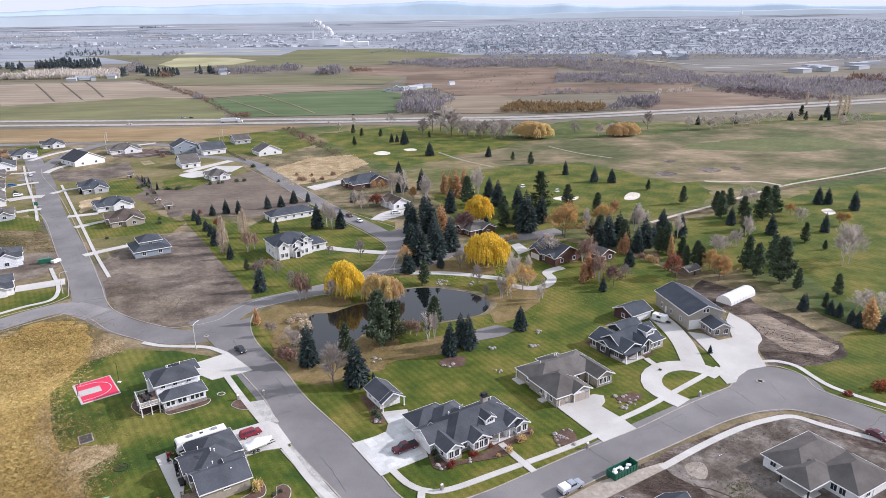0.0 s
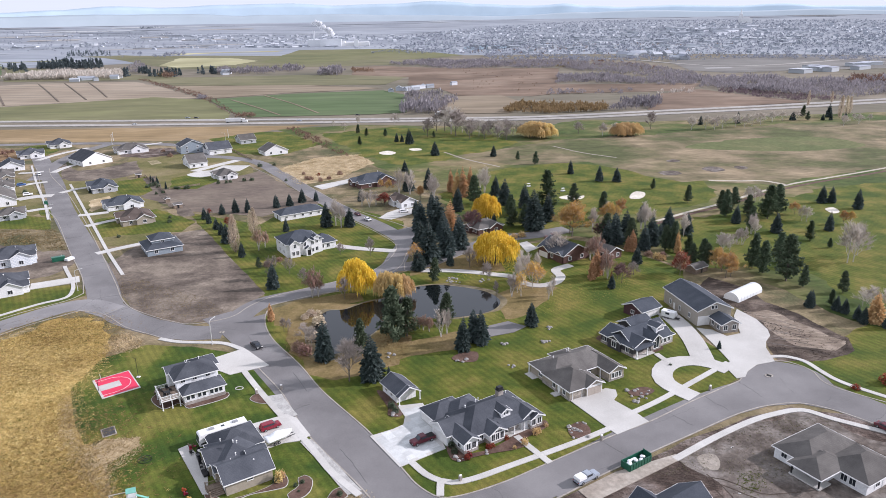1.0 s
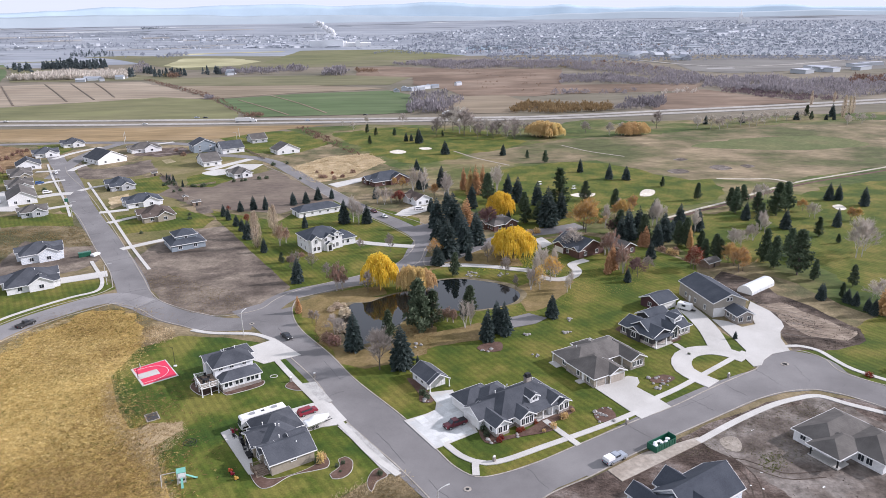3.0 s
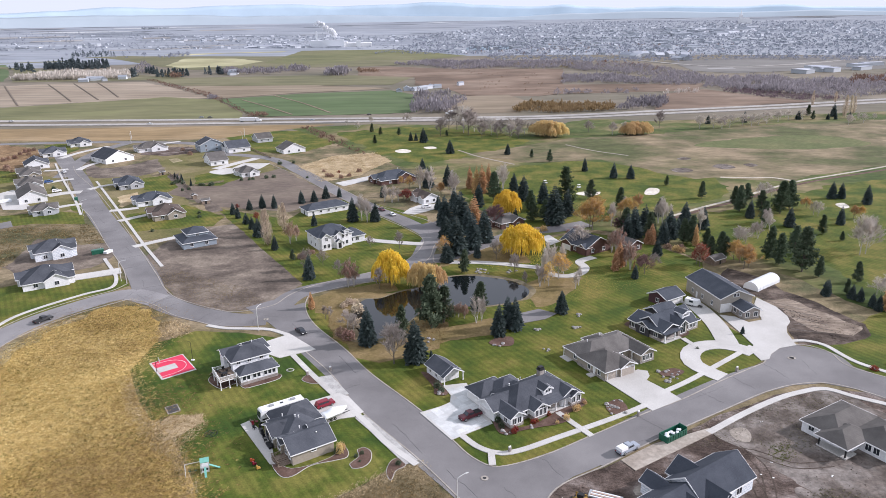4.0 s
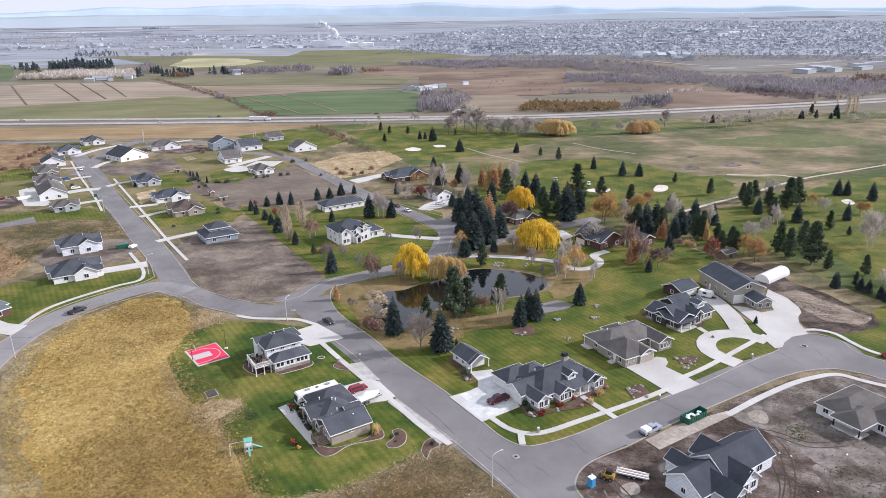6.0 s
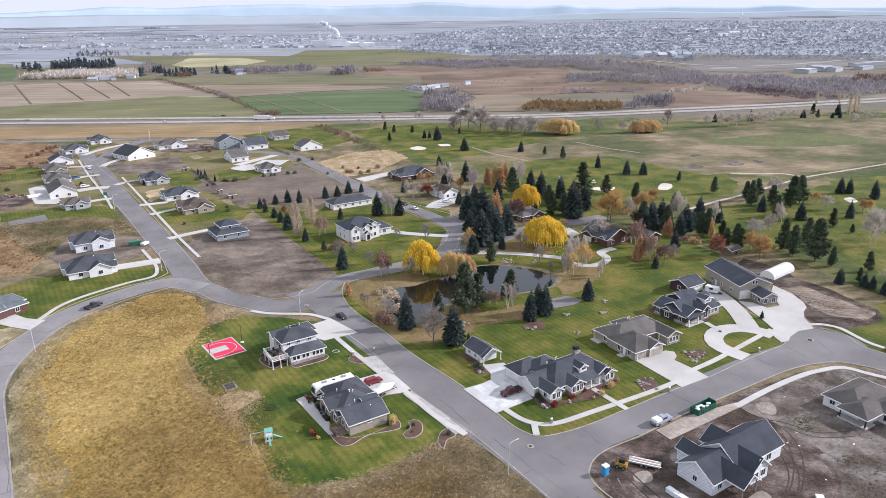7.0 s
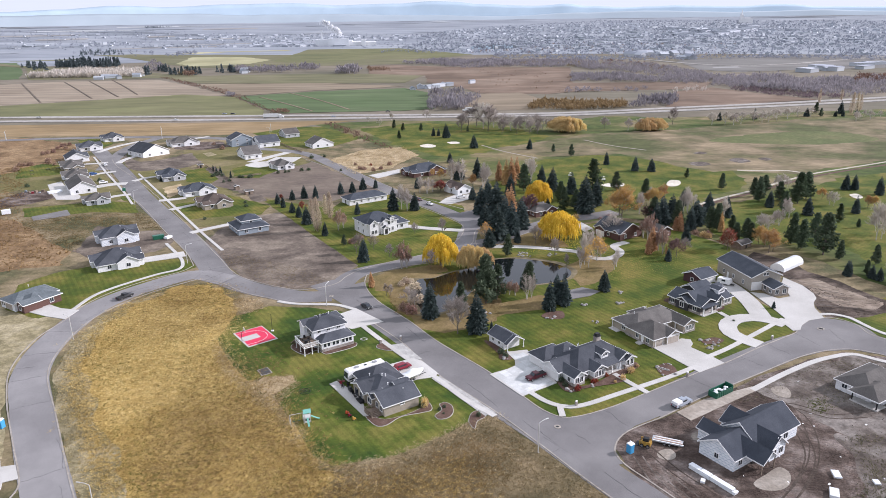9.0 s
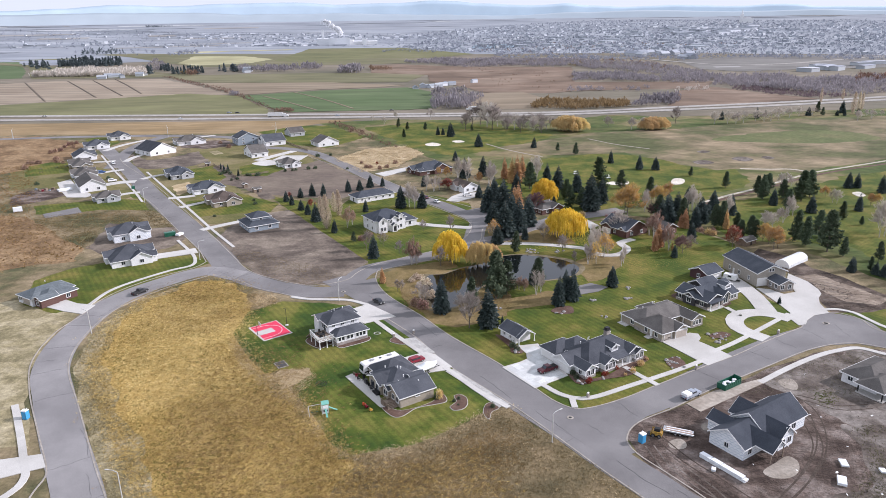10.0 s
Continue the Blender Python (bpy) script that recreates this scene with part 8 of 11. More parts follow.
plant("bush_green", ((55.0, 161.0, 0.9), (-67.7, 262.4, 1.6), (-63.7, 260.5, 2.1), (-242.0, 357.6, 2.3), (-169.8, 375.8, 2.4), (-173.8, 346.8, 1.9), (-169.0, 346.5, 1.6), (-158.5, 360.0, 2.0), (-156.0, 362.8, 2.0), (-146.6, 371.3, 2.7), (-120.2, 429.1, 3.1), (-112.0, 432.5, 2.3), (-94.8, 387.4, 1.8), (-133.3, 311.9, 1.8),), 1.0)
plant("spruce", ((71.3, 170.3, 2.7), (-196.5, 365.2, 3.0),), 1.0)
plant("bush_twig", ((-301.0, 400.3, 3.6), (-301.8, 418.2, 3.0), (-295.3, 427.2, 3.8), (-308.7, 476.7, 2.9), (-202.7, 485.5, 3.0), (-191.3, 468.1, 3.3), (-87.9, 404.3, 2.2), (-81.1, 389.9, 2.8), (-74.8, 386.1, 2.8), (-70.6, 390.9, 2.5), (-83.7, 391.7, 2.5), (-66.1, 402.8, 2.9),), 1.2)
plant("pine", ((62.7, 271.9, 10.7), (69.8, 259.7, 11.9), (88.3, 247.0, 9.0), (125.2, 311.1, 9.8), (134.2, 302.5, 9.8), (26.6, 308.2, 10.0), (91.8, 236.6, 8.5), (127.0, 281.4, 10.1), (119.4, 239.2, 11.7), (126.7, 209.4, 7.6),))
plant("spruce", ((-9.8, 310.1, 11.8), (-4.8, 272.2, 13.3), (-13.9, 266.2, 10.5), (60.4, 260.1, 11.9), (74.1, 256.0, 10.7), (92.1, 283.2, 10.2), (34.4, 322.2, 12.1),))

plant("bare", ((-9.9, 562.6, 17.2), (-3.2, 562.0, 20.9), (5.1, 536.3, 21.5), (17.8, 538.3, 15.2), (30.6, 540.2, 12.0), (44.0, 536.0, 13.8), (55.5, 535.1, 10.5), (101.1, 540.3, 9.7),), 1.4)
plant("pale", ((1.8, 548.8, 21.4), (10.7, 554.3, 16.0), (23.1, 534.8, 13.3), (37.0, 542.7, 13.9), (49.5, 535.6, 11.5), (-11.5, 597.0, 8.1), (38.7, 530.6, 11.8), (14.9, 547.7, 12.6),), 1.4)
plant("gold", ((63.1, 525.6, 13.1), (72.4, 521.9, 12.1), (130.5, 525.8, 10.8), (140.3, 527.9, 10.4),), 1.2)


plant("bush_twig", ((-307.3, 414.9, 3.0), (-305.3, 416.6, 2.6), (-303.3, 418.3, 2.6), (-313.7, 454.8, 3.2), (-312.7, 459.0, 3.3), (-310.9, 463.3, 3.3), (-315.2, 477.2, 2.9), (-317.1, 486.8, 3.4), (-317.0, 491.6, 3.0), (-314.7, 493.9, 3.0), (-291.4, 421.2, 3.0), (-285.6, 417.1, 2.6),), 1.1)
plant("bush_green", ((-152.4, 371.7, 2.4), (-150.7, 371.6, 2.1), (-146.0, 372.8, 2.7), (-132.3, 383.1, 2.5), (-128.1, 384.5, 2.1), (-126.3, 386.0, 2.1), (-119.1, 388.9, 2.8), (-115.2, 390.3, 2.5), (-168.7, 378.9, 2.8), (-167.6, 382.0, 2.5), (-164.1, 377.0, 2.4), (-268.5, 354.9, 2.6), (-233.3, 367.4, 2.7), (-130.9, 305.0, 2.1), (-144.6, 282.7, 1.7),), 1.0)
plant("spruce", ((-174.4, 392.4, 4.3), (-170.8, 387.1, 4.2), (-157.9, 372.0, 4.8), (-167.8, 385.3, 4.9),), 0.6)

plant("willow", ((-33.9, 214.6, 13.4),), 0.72)
plant("willow", ((15.1, 243.6, 13.3), (15.2, 305.2, 12.0),), 1)
plant("gold", ((-23.6, 210.8, 9.9), (-17.6, 211.1, 8.5), (-20.4, 210.1, 9.5),), 0.6)
plant("tan", ((-87.9, 261.0, 16.5), (-92.9, 275.1, 11.8), (-85.5, 281.7, 13.4), (-88.8, 288.2, 10.4),), 1.35)
plant("redbare", ((-79.0, 262.1, 11.2), (-77.3, 266.0, 8.1), (-48.4, 211.8, 12.1), (-46.5, 212.2, 9.8),), 0.85)
plant("bare", ((-53.8, 224.8, 6.0), (-67.3, 229.8, 8.6), (-66.6, 236.2, 6.9), (-37.5, 209.7, 8.4), (-45.0, 255.1, 5.4),), 0.9)
plant("bare", ((-33.0, 253.0, 7.8), (-60.9, 234.6, 6.9),), 1)
plant("birch", ((-52.9, 295.9, 12.8), (-50.0, 292.8, 11.6), (-27.7, 349.7, 14.9), (-22.2, 352.0, 13.4), (-9.2, 334.7, 14.7), (-10.8, 338.5, 11.8),), 1.1)
plant("birch", ((-44.9, 329.6, 9.2), (-41.0, 327.1, 8.9), (-37.9, 330.4, 7.2), (16.7, 349.5, 14.9), (15.1, 355.0, 12.0),), 1.1)
plant("red", ((-33.8, 330.2, 6.3), (-35.4, 332.6, 4.8),), 1.4)
plant("orange", ((-33.5, 358.0, 7.0), (-38.5, 365.3, 5.5), (-16.2, 337.6, 8.2),), 1)
plant("slim", ((5.7, 345.0, 15.9), (-0.4, 355.9, 12.6), (-1.1, 275.7, 16.9), (-2.7, 282.9, 13.4),), 1)
plant("slim", ((2.1, 345.2, 14.7), (9.7, 358.0, 13.6),), 0.9)
plant("plum", ((7.9, 284.2, 10.0), (5.8, 289.9, 7.5), (38.6, 258.9, 6.9), (62.5, 272.5, 8.2), (59.5, 272.6, 6.2),), 1.3)
plant("bare", ((10.5, 224.0, 7.5), (5.0, 238.5, 8.8),), 1.1)
plant("yellow", ((-15.3, 242.8, 9.1), (25.5, 217.3, 10.3), (27.8, 220.8, 8.3), (25.5, 225.8, 6.7),), 1.2)
plant("yellow", ((20.9, 210.1, 9.1), (19.9, 212.9, 7.2), (29.9, 225.6, 4.9),), 0.9)
plant("birch", ((23.5, 223.4, 11.9), (28.8, 230.8, 8.6), (21.4, 221.1, 10.0), (17.8, 209.7, 9.0),), 1)
plant("birch", ((31.2, 210.2, 7.6), (29.6, 207.0, 6.7),), 0.8)
plant("orange", ((49.2, 274.9, 15.1), (48.9, 278.4, 12.4),), 1.2)
plant("orange", ((69.2, 292.2, 10.2), (75.0, 299.9, 9.9), (66.6, 296.3, 7.1),), 1.05)
plant("birch", ((69.7, 302.2, 8.3), (59.0, 281.5, 11.0), (81.8, 282.2, 12.6), (80.4, 284.1, 10.5), (85.2, 285.7, 9.5), (95.1, 272.6, 10.2),), 1.1)
plant("pale", ((39.0, 248.2, 10.9),), 1.3)
plant("redbare", ((51.4, 240.5, 13.4), (52.7, 224.7, 12.8), (52.2, 228.5, 9.8), (50.7, 244.8, 9.9),), 0.85)
plant("slim", ((49.5, 228.6, 10.3), (47.3, 224.9, 8.8), (68.9, 255.1, 9.0), (71.2, 258.9, 6.2), (67.3, 255.2, 6.6),), 1.05)
plant("slim", ((86.0, 252.0, 9.6), (51.5, 229.8, 7.2),), 0.9)
plant("plum", ((56.8, 220.8, 7.9), (56.2, 224.5, 5.8),), 1)
plant("bare", ((62.7, 228.0, 5.4), (62.2, 230.6, 4.1),), 1.2)
plant("red", ((78.9, 227.3, 8.9), (78.7, 229.9, 5.9),), 1.1)
plant("orange", ((93.9, 224.1, 9.7), (96.0, 225.3, 8.0), (94.3, 234.5, 7.8), (94.8, 230.5, 7.7),), 1.1)
plant("pale", ((102.4, 249.7, 8.6), (107.0, 254.0, 6.8),), 1.5)
plant("birch", ((112.6, 261.6, 6.5), (123.9, 274.6, 9.2), (124.1, 271.1, 7.6), (114.3, 260.0, 7.9),), 1.2)
plant("pale", ((143.2, 324.4, 8.5), (147.6, 326.5, 8.2), (150.9, 328.7, 5.9),), 1.1)
plant("orange", ((156.0, 303.6, 6.1), (157.3, 310.0, 3.4),), 1.1)
plant("pale", ((154.3, 293.5, 7.0), (155.4, 291.5, 7.0),), 1.1)
plant("orange", ((169.0, 286.9, 6.1), (172.0, 286.7, 5.9),), 1.1)
plant("pale", ((143.7, 237.7, 16.4), (146.6, 239.0, 14.2), (152.0, 245.9, 13.1),), 0.85)
plant("pale", ((126.6, 198.0, 6.5), (129.1, 199.9, 4.1),), 1.1)
plant("slim", ((54.1, 224.6, 4.0),), 0.7)
plant("pale", ((-44.2, 177.3, 6.6), (-42.4, 176.4, 6.0),), 0.9)
plant("bare", ((-28.9, 154.9, 12.4), (-31.1, 165.0, 7.2),), 1.1)
plant("bare", ((-52.1, 185.0, 4.9), (-50.8, 185.4, 4.3),), 0.9)
plant("birch", ((-5.5, 180.2, 9.5), (-3.8, 181.9, 8.4),), 0.9)
plant("redbare", ((-10.8, 184.8, 5.8), (-9.0, 183.9, 5.8), (-12.0, 185.8, 4.5),), 1)
plant("slim", ((-57.9, 193.5, 6.0),), 1)
plant("bare", ((-8.4, 227.3, 4.0), (12.7, 209.9, 5.9),), 0.7)
plant("pale", ((192.8, 550.7, 11.0), (204.6, 552.8, 11.5), (210.2, 549.1, 9.5), (218.7, 554.8, 11.6), (232.8, 563.4, 10.0), (238.4, 559.6, 8.9), (246.8, 565.5, 9.5), (256.3, 571.4, 10.6), (270.0, 580.7, 9.7), (283.1, 590.2, 9.0), (296.4, 592.6, 9.0), (317.7, 558.9, 9.0), (334.7, 567.5, 8.8),), 1.5)
plant("bare", ((-16.9, 535.3, 15.0), (15.1, 521.1, 12.5), (26.7, 520.1, 12.0), (36.5, 519.3, 11.0), (42.8, 515.9, 10.0),), 1.3)
plant("tan", ((353.7, 688.7, 15.6), (387.3, 709.0, 12.0), (339.7, 605.8, 20.3), (353.0, 619.7, 18.2), (359.6, 626.8, 16.3),), 1.1)

# ---- woods, thickets and the town far off ----
def inside(p, poly):
    x, y = p
    hit = False
    for (xa, ya), (xb, yb) in zip(poly, poly[1:] + poly[:1]):
        if (ya > y) != (yb > y) and x < (xb - xa) * (y - ya) / (yb - ya) + xa:
            hit = not hit
    return hit


def scatter(poly, count, seed):
    rng = random.Random(seed)
    xs, ys = [p[0] for p in poly], [p[1] for p in poly]
    out = []
    tries = 0
    while len(out) < count and tries < count * 60:
        tries += 1
        p = (rng.uniform(min(xs), max(xs)), rng.uniform(min(ys), max(ys)))
        if inside(p, poly):
            out.append(p)
    return out


def thicket(label, category, key, poly, count, low, high, seed, wide=0.45, sprays=16, stout=1.0):
    """Woods seen from afar: each crown a sheaf of fine upright sprays round a stem, with a ragged outline."""
    rng = random.Random(seed)
    bag = Bag()
    cone = wide < 0.4
    for x, y in scatter(poly, count, seed):
        h = rng.uniform(low, high) * (0.8 + 0.45 * noise.noise(Vector((x * 0.02, y * 0.02, seed))))
        z = terrain(x, y)
        for i in range(sprays):
            a, q = rng.uniform(0, 6.28), math.sqrt(rng.random())
            if cone:
                f = rng.random() ** 1.15
                r = h * wide * (1 - f) * q
                c, along, across = z + h * (0.06 + 0.86 * f), h * 0.11, h * 0.10
                d = Vector((math.cos(a) * 0.5, math.sin(a) * 0.5, 0.9)).normalized()
            else:
                r = h * wide * q
                top = h * (1.0 - 0.45 * q * q) * rng.uniform(0.85, 1.05)
                along, across = top * rng.uniform(0.14, 0.26), h * rng.uniform(0.035, 0.075) * stout
                c = z + top - along * rng.uniform(1.0, 3.2)
                d = Vector((math.cos(a) * 0.45 * q, math.sin(a) * 0.45 * q, 1)).normalized()
            b = a + 1.57 + rng.uniform(-1.2, 1.2)
            bag.quad(Vector((x + math.cos(a) * r, y + math.sin(a) * r, c)), d * along, Vector((math.cos(b), math.sin(b), rng.uniform(-0.2, 0.2))) * across)
        bag.tube(Vector((x, y, z - 0.3)), Vector((x, y, z + h * 0.7)), h * 0.018, h * 0.006, 3)
    me = bpy.data.meshes.new("woods")
    me.from_pydata([tuple(v) for v in bag.v], [], bag.f)
    me.materials.append(M[key])
    tagged(new("woods", me), label, category, kind="stuff")


# mauve-grey wood, some blue of distance haze added to its colour
M["wood_grey"] = leaf_mat("far_blued_wood", (0.222, 0.203, 0.218), (0.272, 0.250, 0.267), (0.325, 0.302, 0.316))
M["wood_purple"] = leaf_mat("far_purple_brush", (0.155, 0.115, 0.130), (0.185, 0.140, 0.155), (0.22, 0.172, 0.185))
M["wood_brown"] = leaf_mat("far_brown_wood", (0.17, 0.11, 0.085), (0.22, 0.145, 0.11), (0.28, 0.19, 0.14))
M["wood_gold"] = leaf_mat("far_gold_wood", (0.20, 0.142, 0.075), (0.265, 0.19, 0.098), (0.345, 0.255, 0.13))
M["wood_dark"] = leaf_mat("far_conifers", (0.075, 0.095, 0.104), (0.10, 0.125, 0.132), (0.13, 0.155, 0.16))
M["wood_pale"] = leaf_mat("far_pale_wood", (0.48, 0.43, 0.385), (0.55, 0.50, 0.45), (0.62, 0.57, 0.52))
# farthest trees: lightened and blued in the colour to stand for haze
M["wood_far"] = leaf_mat("hazy_bare_wood", (0.235, 0.250, 0.295), (0.270, 0.288, 0.335), (0.31, 0.328, 0.375))
M["conifer_far"] = leaf_mat("hazy_conifers", (0.125, 0.152, 0.188), (0.150, 0.178, 0.214), (0.18, 0.208, 0.245))
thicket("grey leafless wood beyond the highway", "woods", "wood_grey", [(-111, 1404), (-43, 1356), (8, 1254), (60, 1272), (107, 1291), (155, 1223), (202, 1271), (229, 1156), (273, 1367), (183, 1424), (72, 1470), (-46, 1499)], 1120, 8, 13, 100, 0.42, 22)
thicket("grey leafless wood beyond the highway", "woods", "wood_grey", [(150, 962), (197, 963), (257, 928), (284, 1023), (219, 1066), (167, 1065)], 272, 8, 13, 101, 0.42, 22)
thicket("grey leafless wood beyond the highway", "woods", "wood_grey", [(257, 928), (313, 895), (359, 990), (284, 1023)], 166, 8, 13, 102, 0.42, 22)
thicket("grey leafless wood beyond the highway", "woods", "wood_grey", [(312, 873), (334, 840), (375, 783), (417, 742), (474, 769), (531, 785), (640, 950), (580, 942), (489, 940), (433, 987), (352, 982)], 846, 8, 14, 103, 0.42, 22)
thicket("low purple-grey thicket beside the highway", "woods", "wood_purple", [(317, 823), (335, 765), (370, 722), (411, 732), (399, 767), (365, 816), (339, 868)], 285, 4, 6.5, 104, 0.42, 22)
thicket("reddish leafless wood along the river", "woods", "wood_brown", [(490, 875), (589, 874), (651, 967), (611, 994), (562, 983)], 154, 8, 13, 105, 0.42, 22)
thicket("grey leafless wood along the river", "woods", "wood_grey", [(234, 1180), (292, 1052), (358, 1000), (378, 1079), (353, 1267), (287, 1381)], 384, 7, 12, 106, 0.42, 22)
thicket("reddish brush along the river", "woods", "wood_brown", [(243, 1324), (301, 1220), (352, 1107), (362, 1297), (302, 1452)], 48, 6, 10, 107, 0.42, 22)
thicket("dull gold willow thicket beside the highway", "woods", "wood_gold", [(52, 670), (98, 657), (132, 665), (154, 672), (162, 707), (108, 714), (69, 714)], 300, 7, 11, 108, 0.42, 22)
thicket("grey leafless trees beside the highway", "woods", "wood_grey", [(156, 671), (206, 688), (221, 736), (179, 730)], 75, 8, 13, 109, 0.42, 22)
thicket("grey leafless trees beside the highway", "woods", "wood_grey", [(-45, 668), (-11, 665), (10, 763), (-8, 850), (-47, 817)], 117, 8, 16, 110, 0.42, 22)
thicket("grey leafless trees on the marsh", "woods", "wood_grey", [(115, 819), (162, 826), (168, 858), (126, 865)], 37, 5, 8, 111, 0.42, 22)
thicket("grey leafless trees on the marsh", "woods", "wood_grey", [(170, 824), (209, 806), (226, 857), (189, 877)], 20, 4, 7, 112, 0.42, 22)
thicket("reddish brush on the marsh", "woods", "wood_brown", [(20, 1040), (147, 946), (127, 830), (27, 851)], 35, 1.5, 4, 113, 0.42, 22)
thicket("reddish brush on the marsh", "woods", "wood_brown", [(-2, 1256), (176, 1118), (159, 1016), (65, 1073)], 34, 1.5, 4, 114, 0.42, 22)
thicket("dull gold trees along the river wood", "woods", "wood_gold", [(110, 1330), (180, 1290), (232, 1200), (262, 1300), (180, 1400)], 60, 7, 11, 142, 0.45, 18)
thicket("pale leafless trees beside the highway", "woods", "wood_pale", [(230, 779), (253, 800), (286, 821), (293, 840), (252, 839)], 12, 6, 11, 115, 0.42, 22)
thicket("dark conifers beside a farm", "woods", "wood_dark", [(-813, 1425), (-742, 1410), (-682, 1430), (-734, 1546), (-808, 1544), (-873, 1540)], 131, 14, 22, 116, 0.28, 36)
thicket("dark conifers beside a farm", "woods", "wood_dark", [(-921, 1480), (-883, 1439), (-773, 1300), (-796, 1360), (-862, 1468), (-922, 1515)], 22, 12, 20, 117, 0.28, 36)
thicket("pale leafless poplars beside a farm", "woods", "wood_pale", [(-720, 1158), (-634, 1154), (-533, 1169), (-571, 1261), (-671, 1267), (-724, 1252)], 648, 12, 17, 118, 0.42, 22)
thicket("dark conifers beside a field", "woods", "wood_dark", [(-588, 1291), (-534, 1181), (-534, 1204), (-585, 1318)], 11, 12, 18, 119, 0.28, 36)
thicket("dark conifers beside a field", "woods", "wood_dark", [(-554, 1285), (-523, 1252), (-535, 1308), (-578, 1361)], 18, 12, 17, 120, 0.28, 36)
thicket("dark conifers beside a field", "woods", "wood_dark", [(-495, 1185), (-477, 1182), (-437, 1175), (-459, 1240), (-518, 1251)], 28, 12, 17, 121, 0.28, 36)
thicket("golden autumn trees beside a field", "woods", "wood_gold", [(-474, 1170), (-465, 1168), (-483, 1219), (-492, 1221)], 6, 11, 14, 122, 0.42, 22)
thicket("orange brown autumn trees beside a field", "woods", "wood_brown", [(-457, 1156), (-443, 1164), (-460, 1215), (-475, 1205)], 15, 10, 14, 123, 0.42, 22)
thicket("grey leafless trees along a field", "woods", "wood_grey", [(-394, 1227), (-313, 1212), (-253, 1266), (-266, 1341), (-340, 1326), (-414, 1327)], 170, 10, 16, 124, 0.42, 22)
thicket("dark conifers beside a field", "woods", "wood_dark", [(-425, 1221), (-410, 1218), (-394, 1227), (-412, 1284), (-440, 1276)], 11, 12, 17, 125, 0.28, 36)
thicket("grey leafless trees along a field", "woods", "wood_grey", [(-205, 1155), (-167, 1160), (-177, 1224), (-213, 1231)], 37, 16, 22, 126, 0.42, 22)
thicket("brown leafless trees along a field", "woods", "wood_brown", [(-163, 1208), (-119, 1212), (-131, 1269), (-165, 1276)], 26, 9, 13, 127, 0.42, 22)
thicket("grey leafless trees before the farm", "woods", "wood_grey", [(-612, 1368), (-532, 1228), (-598, 1445), (-689, 1615)], 39, 9, 14, 128, 0.42, 22)
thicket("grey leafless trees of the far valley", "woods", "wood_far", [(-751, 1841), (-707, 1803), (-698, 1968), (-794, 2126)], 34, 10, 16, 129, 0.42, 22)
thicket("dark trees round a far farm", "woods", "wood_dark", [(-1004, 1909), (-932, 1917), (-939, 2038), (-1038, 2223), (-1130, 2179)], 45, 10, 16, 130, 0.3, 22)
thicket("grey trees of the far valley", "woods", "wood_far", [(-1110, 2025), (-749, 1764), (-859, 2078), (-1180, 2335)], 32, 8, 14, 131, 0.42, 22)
thicket("trees of the far valley, haze blue in their colour", "woods", "wood_far", [(-1544, 2301), (-1191, 2248), (-887, 2289), (-422, 2312), (9, 1942), (15, 2333), (-463, 2552), (-1226, 2646), (-1719, 2575)], 300, 6, 10, 132, 0.6, 10, 2.6)
thicket("trees of the far valley, haze blue in their colour", "woods", "wood_far", [(-1755, 2631), (-1014, 2634), (15, 2333), (26, 3050), (-735, 3262), (-1584, 3459), (-2258, 3419)], 600, 6, 10, 133, 0.6, 9, 2.6)
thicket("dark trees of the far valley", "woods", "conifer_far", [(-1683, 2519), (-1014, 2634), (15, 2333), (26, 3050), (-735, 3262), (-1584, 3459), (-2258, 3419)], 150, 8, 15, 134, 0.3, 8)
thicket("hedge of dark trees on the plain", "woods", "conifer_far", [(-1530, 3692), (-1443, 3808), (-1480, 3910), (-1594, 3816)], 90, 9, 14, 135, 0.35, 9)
thicket("trees of the town, haze blue in their colour", "woods", "wood_far", [(-200, 1881), (140, 1698), (530, 1474), (953, 1423), (1511, 2267), (1038, 2597), (454, 2761), (-65, 2761)], 2600, 6, 11, 136, 0.55, 12, 2.6)
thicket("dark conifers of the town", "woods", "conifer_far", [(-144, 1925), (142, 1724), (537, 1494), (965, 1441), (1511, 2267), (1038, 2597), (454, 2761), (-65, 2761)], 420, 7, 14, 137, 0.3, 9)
thicket("trees of the far town, haze blue in their colour", "woods", "wood_far", [(-323, 2745), (442, 2685), (1011, 2531), (1475, 2212), (2104, 3174), (1475, 3701), (826, 4040), (323, 3681), (-22, 3309)], 3000, 7, 12, 138, 0.6, 9, 3.0)
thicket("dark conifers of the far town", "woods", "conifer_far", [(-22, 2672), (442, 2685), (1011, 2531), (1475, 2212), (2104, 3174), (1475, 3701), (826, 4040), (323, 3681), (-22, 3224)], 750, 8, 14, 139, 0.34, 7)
thicket("brown autumn trees of the town", "woods", "wood_brown", [(7, 1791), (380, 1581), (598, 1499), (840, 2103), (389, 2373)], 110, 8, 13, 140, 0.45, 10)
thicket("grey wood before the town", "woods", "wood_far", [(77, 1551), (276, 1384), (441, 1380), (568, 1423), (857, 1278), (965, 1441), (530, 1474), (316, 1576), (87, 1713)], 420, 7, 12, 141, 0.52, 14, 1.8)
thicket("reddish brush along a ditch", "woods", "wood_brown", [(-489.8, 1130.5), (-482.4, 1140.5), (-323.6, 914.5), (-268.3, 818.4), (-203.4, 679.8), (-206.9, 671.1), (-279.1, 813.3), (-336.6, 901.0)], 420, 2, 4.5, 171, 0.55, 14)
